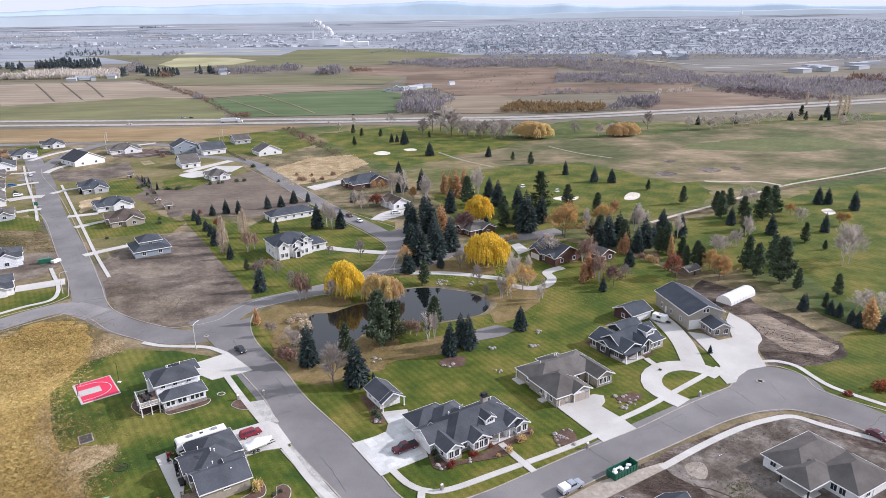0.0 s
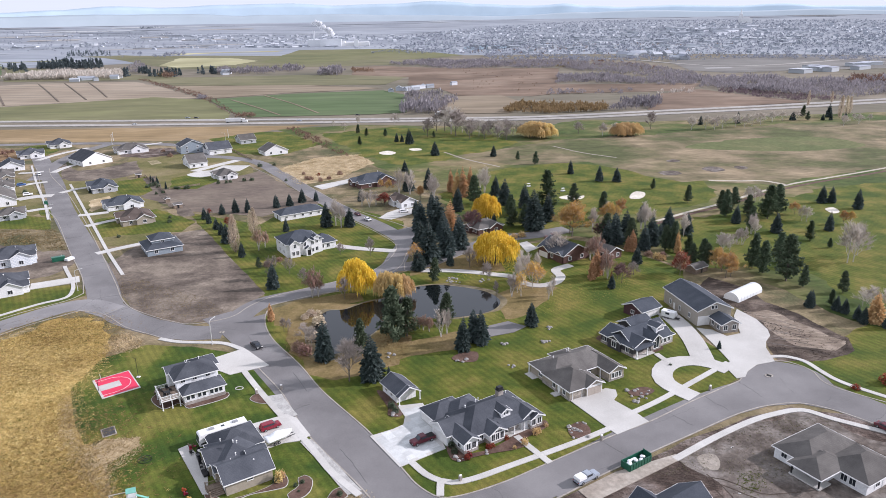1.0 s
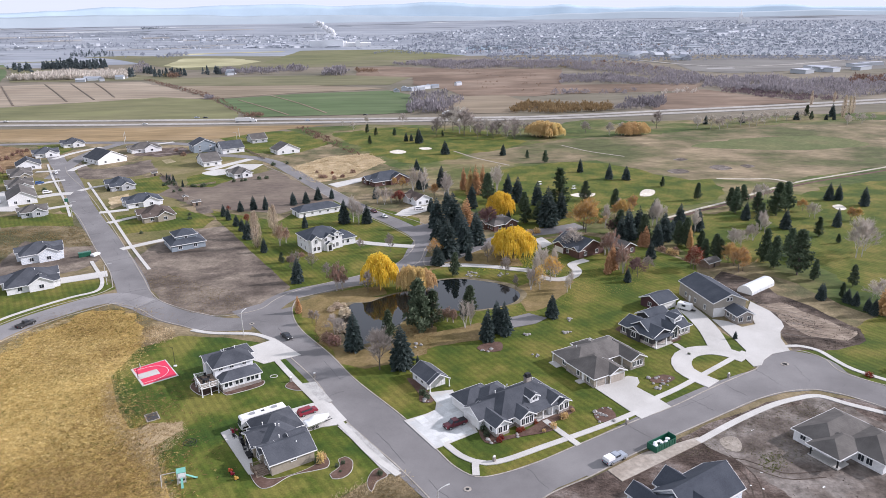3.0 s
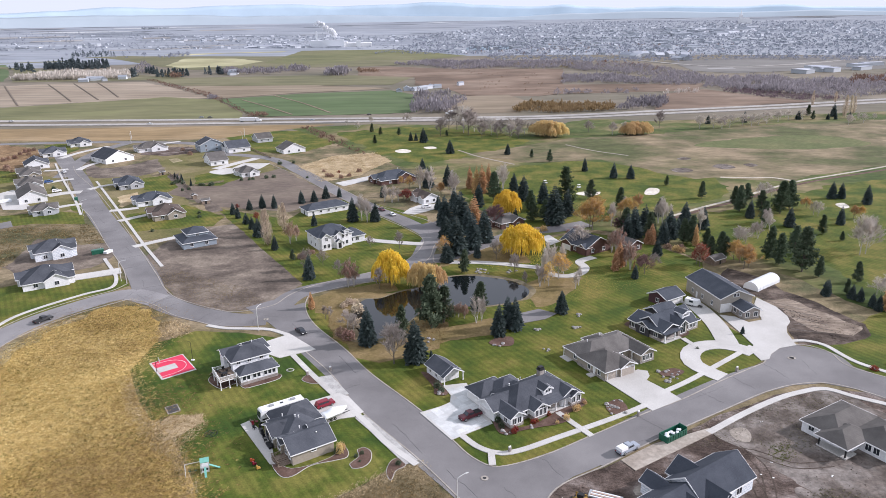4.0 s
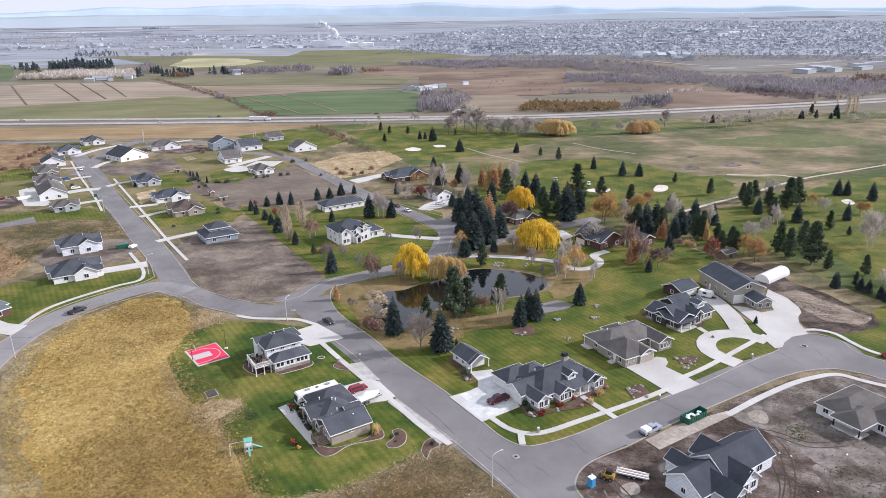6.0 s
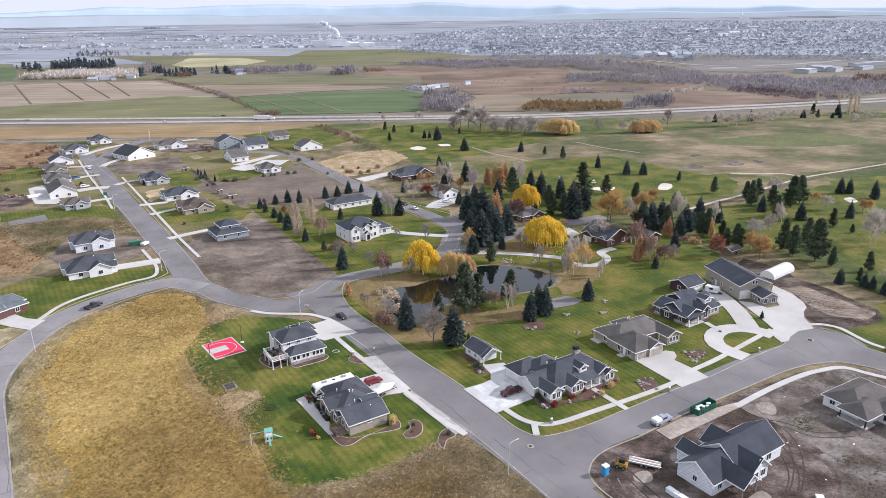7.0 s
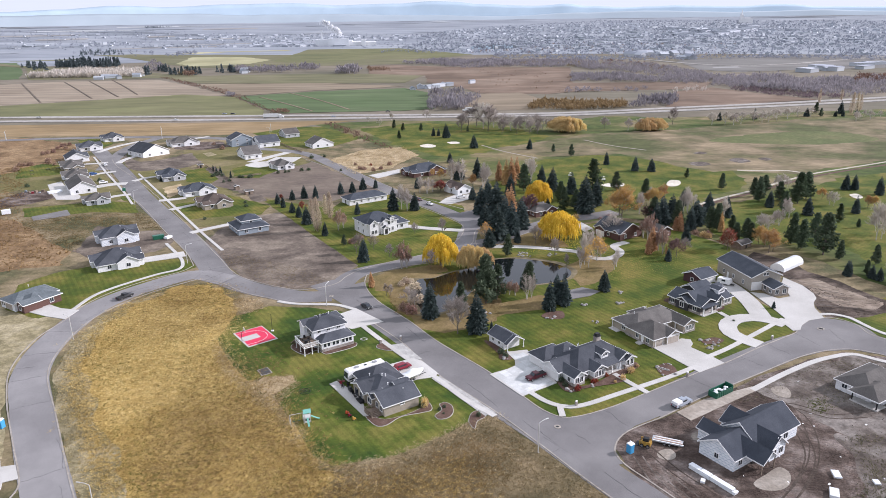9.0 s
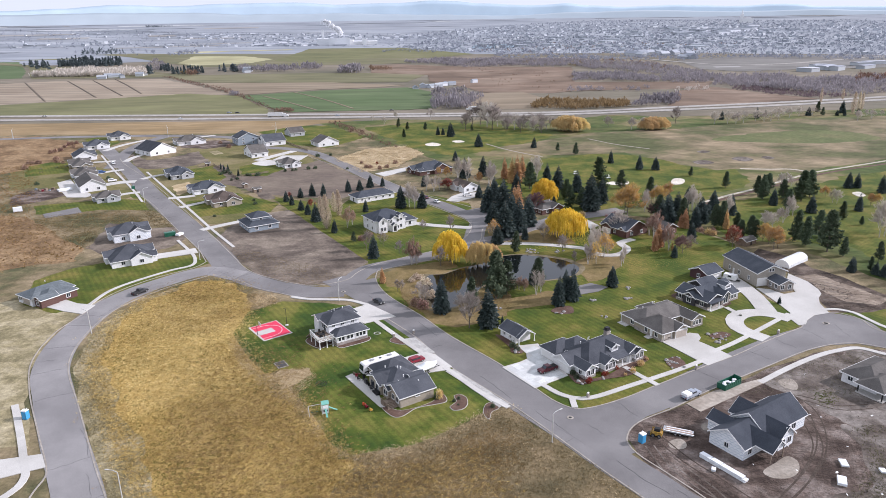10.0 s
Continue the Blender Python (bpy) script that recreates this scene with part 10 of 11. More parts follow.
for k in range(14):
    bm = bmesh.new()
    bmesh.ops.create_icosphere(bm, subdivisions=1, radius=rng.uniform(0.3, 0.6), matrix=Matrix.Translation((rng.uniform(-2.6, 2.6), rng.uniform(-0.7, 0.7), rng.uniform(1.1, 1.6))) @ Matrix.Diagonal((1.2, 1, 0.6, 1)))
    part("debris", bm, M["sheeting"], sk, "white debris bag")


def bin_box(label, x, y, rot, w, d, h, key, top, name="portable_toilet", category="toilet"):
    ob = base(name, label, x, y, rot, category, 0.05)
    part("cabin", add_box(bmesh.new(), -w / 2, -d / 2, 0, w / 2, d / 2, h, 0.04), M[key], ob)
    part("door", add_box(bmesh.new(), -w * 0.35, -d / 2 - 0.03, 0.15, w * 0.35, -d / 2, h * 0.9), M[key], ob)
    bm = bmesh.new()
    prism(bm, [(-d / 2 - 0.05, h), (d / 2 + 0.05, h), (d / 2 - 0.1, h + 0.2), (-d / 2 + 0.1, h + 0.2)], -w / 2 - 0.05, w / 2 + 0.05, "x")
    part("roof", face_out(bm), M[top], ob, "white roof")
    bm = bmesh.new()
    bmesh.ops.create_cone(bm, cap_ends=True, segments=8, radius1=0.06, radius2=0.06, depth=0.5, matrix=Matrix.Translation((w * 0.3, d * 0.3, h + 0.25)))
    part("vent_pipe", bm, M["paint_white"], ob)


bin_box("blue portable toilet at the building site", 6.5, 95.2, 33, 1.2, 1.2, 2.1, "plastic_blue", "paint_white")
bin_box("blue portable toilet beside the footpath", -135.5, 108.0, -10, 1.2, 1.2, 2.1, "plastic_blue", "paint_white")
bin_box("green waste container by the street", -154.8, 252.8, 33, 4.5, 2.0, 1.6, "paint_green", "paint_green", "waste_container", "container")
bin_box("small green waste bin on the kerb", -208.0, 341.9, 33, 1.6, 1.6, 1.6, "paint_green", "paint_green", "waste_container", "container")

# skid-steer loader
ld = base("skid_loader", "yellow skid-steer loader on bare mud", 10.4, 97.5, 150, "loader", 0.05)
part("body", body_shell([(-1.2, 0.4), (1.0, 0.4), (1.0, 1.0), (0.3, 1.1), (-1.2, 1.3)], 0.75, 0.05), M["paint_yellow"], ld)
part("cab", body_shell([(-0.7, 1.1), (0.6, 1.1), (0.5, 2.0), (-0.7, 2.05)], 0.55, 0.06), M["dark_metal"], ld)

bm = bmesh.new()
add_box(bm, 1.2, -0.95, 0.12, 2.0, 0.95, 0.2)
add_box(bm, 1.2, -0.95, 0.2, 1.3, 0.95, 0.8)
part("bucket", bm, M["dark_metal"], ld)
for s in (-1, 1):
    part("lift_arm", add_box(add_box(bmesh.new(), -1.1, s * 0.78, 1.3, 1.1, s * 0.9, 1.5), 1.0, s * 0.78, 0.4, 1.2, s * 0.9, 1.5), M["paint_yellow"], ld)
    for wx in (-0.7, 0.6):
        wheel(ld, wx, s * 0.85, 0.42, 0.3)

M["galvanised"] = plain("galvanised_steel", (0.42, 0.43, 0.44), 0.5, 0.4)
M["board_pink"] = two_scale("fresh_sawn_board", (0.38, 0.27, 0.22), (0.46, 0.34, 0.28), (0.54, 0.41, 0.34), 4.0, 0.8, 0.8, 0.2, 0.01)
# flat trailer with boards, stack of wrapped trusses, pallets
ft = base("flat_trailer", "grey flat trailer carrying a few reddish boards", 15.4, 98.2, -23, "trailer", 0.05)
part("deck", add_box(bmesh.new(), -3.2, -1.1, 0.6, 3.2, 1.1, 0.75), M["galvanised"], ft)
for k in range(5):
    part("board", add_box(bmesh.new(), -3.0 + 0.1 * k, -1.0 + k * 0.42, 0.78, 3.4 - 0.2 * k, -0.75 + k * 0.42, 0.86 + 0.05 * (k % 2)), M["board_pink" if k % 2 else "sheeting"], ft)
for wx in (-0.5, 0.5):
    for s in (-1, 1):
        wheel(ft, wx, s * 1.1, 0.36)
lx0, ly0 = 17.5, 89.8
lx1, ly1 = 23.4, 80.7
ls = base("lumber_stack", "long stack of white-wrapped building boards", (lx0 + lx1) / 2, (ly0 + ly1) / 2, math.degrees(math.atan2(ly1 - ly0, lx1 - lx0)), "building material", 0.05)
ll = math.hypot(lx1 - lx0, ly1 - ly0)
rng = random.Random(3)
for k in range(12):
    u = -ll / 2 + 0.35 + k * (ll - 0.7) / 11
    part("bearer", add_box(bmesh.new(), u - 0.05, -0.68, 0.0, u + 0.05, 0.68, 0.1), M["wood"], ls)
u = -ll / 2
for k, (share, rows_up) in enumerate(((0.24, 3), (0.22, 3), (0.27, 3), (0.2, 3), (0.07, 2))):
    run = ll * share
    for m in range(rows_up):
        o, q = rng.uniform(-0.07, 0.07), rng.uniform(-0.08, 0.08)
        part("pack", add_box(bmesh.new(), u + 0.04 + q, -0.6 + o, 0.11 + m * 0.31, u + run - 0.03 + q, 0.6 + o, 0.40 + m * 0.31, 0.03), M["sheeting"], ls)
    u += run
for label, x, y, w, d, h in (("pale wrapped pallet on mud", 18.3, 84.8, 1.3, 1.0, 0.6), ("stack of pale foam boards on mud", 45.8, 86.4, 2.6, 1.6, 0.5), ("stack of pale foam boards on mud", 42.2, 80.5, 3.0, 1.8, 0.7), ("pale wrapped pallet on mud", 52.3, 83.7, 1.6, 1.3, 0.5), ("large white wrapped bale on weedy lot", -246.1, 296.8, 4.0, 2.5, 2.2), ("pale wrapped pallet by house in construction", -150.9, 253.4, 3.5, 2.0, 1.0), ("stack of pale boards by a house", -245.0, 340.0, 7.0, 4.0, 1.2)):
    pb = base("pallet_stack", label, x, y, rng.uniform(0, 90), "building material", 0.06)
    part("pallet", add_box(add_box(bmesh.new(), -w / 2, -d / 2, 0, w / 2, d / 2, 0.06), -w / 2, -0.08, 0.06, w / 2, 0.08, 0.13), M["wood"], pb)
    part("load", add_box(bmesh.new(), -w / 2 + 0.05, -d / 2 + 0.05, 0.13, w / 2 - 0.05, d / 2 - 0.05, h, 0.05), M["sheeting"], pb)

# ---- street furniture ----
M["pole"] = plain("galvanised_pole", (0.62, 0.62, 0.60), 0.45, 0.3)


def street_lamp(x, y, turn, h=7.6):
    ob = base("street_lamp", "pale galvanised street lamp with curved arm", x, y, turn, "street lamp", 0, "street lamps")
    b = Bag()
    b.tube(Vector((0, 0, 0)), Vector((0, 0, h - 0.6)), 0.12, 0.085, 10)
    prev = Vector((0, 0, h - 0.6))
    for k in range(1, 7):
        t = k / 6 * math.pi / 2
        p = Vector((1.9 * (1 - math.cos(t)), 0, h - 0.6 + 0.6 * math.sin(t)))
        b.tube(prev, p, 0.085 - 0.004 * k, 0.081 - 0.004 * k, 8)
        prev = p
    b.out("pole", M["pole"], ob)
    part("lamp_head", add_box(bmesh.new(), 1.8, -0.14, h - 0.08, 2.6, 0.14, h + 0.06, 0.04), M["pole"], ob)
    part("base_plate", add_box(bmesh.new(), -0.25, -0.25, 0, 0.25, 0.25, 0.12), M["curb"], ob)


for x, y, turn in ((-13.1, 95.6, 33), (-71.1, 177.4, 70), (-131.4, 220.9, 33), (-189.4, 311.4, 33), (-142.2, 154.5, 150), (-99.2, 77.0, 170), (-254.7, 520.5, 100), (-169.2, 521.9, 190), (-379.3, 522.1, 100)):
    street_lamp(x, y, turn)
for x, y in ((77.9, 154.7), (-7.4, 105.2), (78.5, 154.9), (-70.7, 185.3)):
    bm = bmesh.new()
    bmesh.ops.create_cone(bm, cap_ends=True, segments=20, radius1=0.8, radius2=0.8, depth=0.03, matrix=Matrix.Translation((0, 0, 0.15)))
    ob = base("manhole_cover", "round manhole cover in a concrete ring", x, y, 0, "manhole cover")
    part("ring", bm, M["curb"], ob)
    bm = bmesh.new()
    bmesh.ops.create_cone(bm, cap_ends=True, segments=18, radius1=0.36, radius2=0.36, depth=0.03, matrix=Matrix.Translation((0, 0, 0.165)))
    part("cover", bm, M["dark_metal"], ob, "dark iron lid")


def mailbox(x, y, rot):
    ob = base("mailbox", "pale mailbox on a stone post", x, y, rot, "mailbox", 0.1)
    part("post", add_box(bmesh.new(), -0.28, -0.28, 0, 0.28, 0.28, 1.1, 0.03), M["stone"], ob)
    part("box", add_box(bmesh.new(), -0.3, -0.16, 1.1, 0.3, 0.16, 1.42, 0.06), M["trim"], ob)


for x, y in ((-51.2, 149.1), (-45.5, 151.2), (-1.5, 114.1), (60.7, 148.0), (29.6, 127.4)):
    mailbox(x, y, 33)

# ---- basketball court ----
bx, by, brot, bw_, bd_ = -88.7, 155.0, 37.0, 9.1, 11.6
ct = base("basketball_court", "bright red backyard basketball court with white border", bx, by, brot, "basketball court", 0.06)
part("border", add_box(bmesh.new(), -bw_ / 2, -bd_ / 2, 0, bw_ / 2, bd_ / 2, 0.06), M["concrete"], ct, "white court border")
part("playing_surface", add_box(bmesh.new(), -bw_ / 2 + 0.55, -bd_ / 2 + 0.55, 0.06, bw_ / 2 - 0.3, bd_ / 2 - 0.3, 0.075), M["court_red"], ct, "bright red court tiles")
part("key", add_box(bmesh.new(), -bw_ / 2 + 0.6, -1.6, 0.075, -bw_ / 2 + 5.6, 1.6, 0.09), M["concrete"], ct, "pale grey key area")
arc = Bag()
for k in range(28):
    t0, t1 = math.pi * k / 28 - math.pi / 2, math.pi * (k + 1) / 28 - math.pi / 2
    c = Vector((-bw_ / 2 + 3.4, 0, 0.09))
    for a0, a1 in ((t0, t1),):
        arc.strip([c + Vector((math.cos(a0) * 4.6, math.sin(a0) * 4.2, 0)), c + Vector((math.cos(a1) * 4.6, math.sin(a1) * 4.2, 0))], 0.06, Vector((math.cos(a0), math.sin(a0), 0)))
for s in (-1, 1):
    arc.strip([Vector((-bw_ / 2 + 0.6, s * 4.2, 0.09)), Vector((-bw_ / 2 + 3.4, s * 4.2, 0.09))], 0.06, Vector((0, 1, 0)))
arc.out("arc_line", M["trim"], ct)


def hoop(x, y, rot):
    ob = base("basketball_hoop", "basketball hoop on a dark pole", x, y, rot, "basketball hoop", 0.06)
    b = Bag()
    b.tube(Vector((0, 0, 0)), Vector((0, 0, 2.9)), 0.08, 0.07, 8)
    b.tube(Vector((0, 0, 2.8)), Vector((0.9, 0, 3.3)), 0.06, 0.05, 6)
    b.out("pole", M["dark_metal"], ob)
    part("backboard", add_box(bmesh.new(), 0.9, -0.9, 2.9, 0.95, 0.9, 3.95), M["trim"], ob, "white backboard")
    b = Bag()
    for k in range(14):
        a0, a1 = math.tau * k / 14, math.tau * (k + 1) / 14
        b.tube(Vector((1.2 + 0.23 * math.cos(a0), 0.23 * math.sin(a0), 3.05)), Vector((1.2 + 0.23 * math.cos(a1), 0.23 * math.sin(a1), 3.05)), 0.015, 0.015, 4)
    b.out("rim", M["plastic_orange"], ob)


hoop(-91.7, 151.8, 33)

# in-ground trampoline
tp = base("trampoline", "dark in-ground trampoline with grey frame", -80.7, 133.2, 33, "trampoline", 0.06)
part("frame", add_box(bmesh.new(), -1.5, -1.9, 0, 1.5, 1.9, 0.1), M["curb"], tp)
part("mat", add_box(bmesh.new(), -1.25, -1.65, 0.1, 1.25, 1.65, 0.12), M["paint_black"], tp, "black jumping mat")


def playset(x, y, rot):
    ob = base("playset", "green and white swing set with two slides on lawn", x, y, rot, "playset", 0.06)
    b = Bag()
    for s in (-2.6, 0.4):
        for t in (-1, 1):
            b.tube(Vector((s, t * 1.1, 0)), Vector((s, 0, 2.4)), 0.06, 0.06, 6)
    b.tube(Vector((-2.6, 0, 2.4)), Vector((0.4, 0, 2.4)), 0.06, 0.06, 6)
    b.out("swing_frame", M["pole"], ob)
    for u in (-1.8, -0.6):
        c = Bag()
        for t in (-0.2, 0.2):
            c.tube(Vector((u + t, 0, 2.4)), Vector((u + t, 0, 0.6)), 0.015, 0.015, 4)
        r = c.out("chain", M["dark_metal"], ob)
        part("swing_seat", add_box(bmesh.new(), u - 0.25, -0.12, 0.56, u + 0.25, 0.12, 0.6), M["paint_green"], ob)
    tow = bmesh.new()
    for sx in (0.6, 2.0):
        for sy in (-0.7, 0.7):
            add_box(tow, sx - 0.05, sy - 0.05, 0, sx + 0.05, sy + 0.05, 2.6)
    add_box(tow, 0.5, -0.8, 1.25, 2.1, 0.8, 1.33)
    part("tower", tow, M["pole"], ob)
    part("canopy", prism(bmesh.new(), [(-0.9, 2.5), (0, 3.1), (0.9, 2.5), (0.9, 2.55), (0, 3.16), (-0.9, 2.55)], 0.4, 2.2, "x"), M["play_green"], ob, "faded green canopy")
    part("slide", prism(bmesh.new(), [(2.1, 1.2), (3.9, 0.1), (4.2, 0.1), (4.2, 0.18), (3.95, 0.2), (2.1, 1.35)], -0.25, 0.25, "y"), M["play_green"], ob, "faded green slide")
    part("slide", prism(bmesh.new(), [(-0.8, 1.2), (-2.4, 0.1), (-2.7, 0.1), (-2.7, 0.18), (-2.45, 0.2), (-0.8, 1.35)], 1.05, 1.5, "x"), M["play_green"], ob, "faded green slide")
    cabin = part("cabin", add_box(bmesh.new(), 0.62, -0.72, 0.02, 1.98, 0.72, 1.22, 0.04), M["trim"], ob, "white play cabin")
    for v in (-0.38, 0.38):
        part("opening", add_box(bmesh.new(), 0.600, v - 0.2, 0.55, 0.622, v + 0.2, 1.0), M["dark_metal"], cabin)
    for v in (0.98, 1.62):
        part("opening", add_box(bmesh.new(), v - 0.2, -0.742, 0.55, v + 0.2, -0.718, 1.0), M["dark_metal"], cabin)


M["play_green"] = plain("faded_green_plastic", (0.16, 0.40, 0.33), 0.5)
playset(-66.2, 108.6, 20)
tr = base("trampoline", "round pale trampoline frame lying on grass", -68.1, 122.5, 0, "trampoline", 0.06)
b = Bag()
for k in range(20):
    a0, a1 = math.tau * k / 20, math.tau * (k + 1) / 20
    b.tube(Vector((1.4 * math.cos(a0), 1.4 * math.sin(a0), 0.1)), Vector((1.4 * math.cos(a1), 1.4 * math.sin(a1), 0.1)), 0.05, 0.05, 5)
b.out("ring", M["dark_metal"], tr)
for k in range(6):
    b = Bag()
    a = math.tau * k / 6
    b.tube(Vector((1.4 * math.cos(a), 1.4 * math.sin(a), 0.1)), Vector((-0.9 * math.cos(a + 0.6), -0.9 * math.sin(a + 0.6), 0.12)), 0.03, 0.03, 4)
    b.out("strut", M["dark_metal"], tr)
for x, y, key in ((-56.0, 111.9, "plastic_orange"), (-54.1, 109.3, "paint_yellow"), (-55.3, 110.8, "paint_red")):
    ty_ = base("toy_car", "small bright plastic ride-on toy", x, y, 40, "toy", 0.06)
    part("body", body_shell([(-0.45, 0.15), (0.45, 0.15), (0.4, 0.45), (0.1, 0.5), (-0.1, 0.9), (-0.4, 0.9)], 0.3, 0.05, 0.04), M[key], ty_)
    for wx in (-0.3, 0.3):
        for s in (-1, 1):
            wheel(ty_, wx, s * 0.28, 0.13, 0.08)


# ---- patio and deck furniture ----
def patio_chair(ob_label, x, y, rot, z, key):
    ob = base("patio_chair", ob_label, x, y, rot, "chair", z)
    part("seat", add_box(bmesh.new(), -0.32, -0.32, 0.36, 0.32, 0.32, 0.48, 0.03), M[key], ob)
    part("backrest", add_box(bmesh.new(), -0.32, 0.24, 0.48, 0.32, 0.34, 1.0, 0.03), M[key], ob)
    for sx in (-0.28, 0.28):
        for sy in (-0.28, 0.28):
            part("leg", add_box(bmesh.new(), sx - 0.03, sy - 0.03, 0, sx + 0.03, sy + 0.03, 0.36), M["dark_metal"], ob)


def local_at(thing, x, y):
    p = thing.matrix_world @ Vector((x, y, 0))
    return p.x, p.y


bpy.context.view_layer.update()
for px_, py_, r in ((-3.6, 2.6, 10), (-2.2, 2.4, 80), (-3.4, 4.6, 150), (-1.8, 4.8, 200), (-3.8, 6.2, 90), (-2.2, 6.4, 45)):
    patio_chair("dark wicker chair on the white deck", *local_at(h1, px_, py_), r, 2.71, "dark_metal")
tb = base("patio_table", "dark round table on the white deck", *local_at(h1, -2.7, 3.5), 0, "table", 2.71)
bm = bmesh.new()
bmesh.ops.create_cone(bm, cap_ends=True, segments=20, radius1=0.7, radius2=0.7, depth=0.06, matrix=Matrix.Translation((0, 0, 0.72)))
part("tabletop", bm, M["dark_metal"], tb)
bm = bmesh.new()
bmesh.ops.create_cone(bm, cap_ends=True, segments=10, radius1=0.25, radius2=0.05, depth=0.7, matrix=Matrix.Translation((0, 0, 0.35)))
part("pedestal", bm, M["dark_metal"], tb)
for px_, py_, r, k in ((-1.6, 19.6, 20, "paint_red"), (-0.6, 20.2, 100, "paint_red"), (-1.8, 18.0, 60, "dark_metal"), (-0.8, 17.2, 0, "dark_metal"), (-1.4, 21.0, 140, "wood"), (-0.2, 18.6, 220, "dark_metal"), (-1.2, 13.2, 40, "dark_metal"), (-1.4, 11.8, 120, "dark_metal")):
    patio_chair("red patio chair on concrete" if k == "paint_red" else "dark patio chair on concrete", *local_at(h2, px_, py_), r, 0.26, k)
gr = base("barbecue_grill", "black covered barbecue grill on the patio", *local_at(h2, -1.0, 15.4), 33, "grill", 0.26)
part("cart", add_box(bmesh.new(), -0.35, -0.8, 0, 0.35, 0.8, 0.85, 0.05), M["paint_black"], gr)
part("lid", add_box(bmesh.new(), -0.3, -0.5, 0.85, 0.3, 0.5, 1.2, 0.1), M["paint_black"], gr)
sf = base("patio_sofa", "dark wicker sofa on the concrete patio", *local_at(h2, -1.3, 9.6), 33, "sofa", 0.26)
part("seat", add_box(bmesh.new(), -0.5, -1.2, 0, 0.5, 1.2, 0.45, 0.05), M["dark_metal"], sf)
part("backrest", add_box(bmesh.new(), 0.3, -1.2, 0.45, 0.5, 1.2, 0.9, 0.05), M["dark_metal"], sf)

# ---- golf carts ----
for x, y in ((41.6, 364.6), (58.2, 353.1)):
    gc = base("golf_cart", "white golf cart on green turf", x, y, 30, "golf cart", 0.06)
    part("body", body_shell([(-1.2, 0.3), (1.2, 0.3), (1.1, 0.75), (0.5, 0.8), (0.3, 0.5), (-0.3, 0.5), (-0.5, 0.9), (-1.2, 0.8)], 0.6, 0.05, 0.04), M["paint_white"], gc)
    part("canopy", add_box(bmesh.new(), -1.0, -0.62, 1.8, 0.8, 0.62, 1.88, 0.03), M["paint_white"], gc)
    for sx in (-0.9, 0.65):
        for sy in (-0.55, 0.55):
            part("canopy_post", add_box(bmesh.new(), sx - 0.02, sy - 0.02, 0.7, sx + 0.02, sy + 0.02, 1.8), M["dark_metal"], gc)
    for wx in (-0.8, 0.85):
        for s in (-1, 1):
            wheel(gc, wx, s * 0.55, 0.23, 0.2)


# tall black pole of a second hoop, white base, beside the court; no lamp
pole = base("court_lamp", "tall black hoop pole on a white base", -84.4, 158.4, 0, "lamp")
b = Bag()
b.tube(Vector((0, 0, 0.3)), Vector((0, 0, 5.6)), 0.07, 0.05, 8)
b.tube(Vector((0, 0, 5.6)), Vector((-0.7, 0, 5.8)), 0.05, 0.05, 6)
b.out("pole", M["dark_metal"], pole)
part("foot", add_box(bmesh.new(), -0.45, -0.35, 0.05, 0.45, 0.35, 0.38, 0.08), M["trim"], pole, "white weighted base")
ring = smooth_line([(-55.3, 152.1), (-55.6, 152.6), (-56.3, 152.9), (-57.0, 152.6), (-57.3, 152.1), (-57.0, 151.5), (-56.3, 151.3), (-55.6, 151.5)], 0.5, True)
ribbon("bed_edging", [(p.x, p.y) for p in ring + ring[:1]], 0.2, 0, 0.15, M["concrete"], "small ring of pale concrete edging", "edging", curved=False)
plant("bush_gold", ((-38.0, 114.6, 3.4), (-37.4, 115.8, 2.4)), 0.5)

# ---- boulders ----
def boulder(x, y, r, seed):
    bm = bmesh.new()
    bmesh.ops.create_icosphere(bm, subdivisions=2, radius=r)
    for v in bm.verts:
        v.co *= 1 + 0.35 * noise.noise(v.co / r * 1.1 + Vector((seed * 3.7, 0, 0)))
        v.co.z = v.co.z * 0.7 + r * 0.25
    ob = link("boulder", bm, M["rock"])
    ob.matrix_world = pose(x, y, 0.05, 0, 0, seed * 40)
    tagged(ob, "pale grey rounded garden boulder", "rock", "garden boulders")


M["rock"] = two_scale("boulder_rock", (0.20, 0.19, 0.18), (0.30, 0.285, 0.27), (0.44, 0.42, 0.40), 2.5, 0.8, 0.9, 0.6, 0.06)
rng = random.Random(12)
for k, (x, y, n, spread) in enumerate(((25.2, 130.6, 12, 2.2), (43.0, 147.0, 12, 2.8), (-0.0, 165.8, 4, 1.5), (-15.3, 139.1, 5, 1.4), (-2.0, 121.3, 4, 1.2), (12.9, 161.5, 4, 1.0), (24.2, 175.6, 5, 1.3), (26.1, 184.5, 5, 1.4), (12.6, 175.1, 4, 1.2), (-1.4, 225.8, 14, 2.6), (9.4, 225.3, 6, 2.0), (-19.4, 168.7, 4, 1.5), (4.6, 123.3, 3, 1.5), (41.5, 143.7, 5, 1.0), (26.5, 134.8, 3, 1.0))):
    for i in range(n):
        boulder(x + rng.uniform(-spread, spread), y + rng.uniform(-spread, spread), rng.uniform(0.25, 0.6), k * 20 + i)


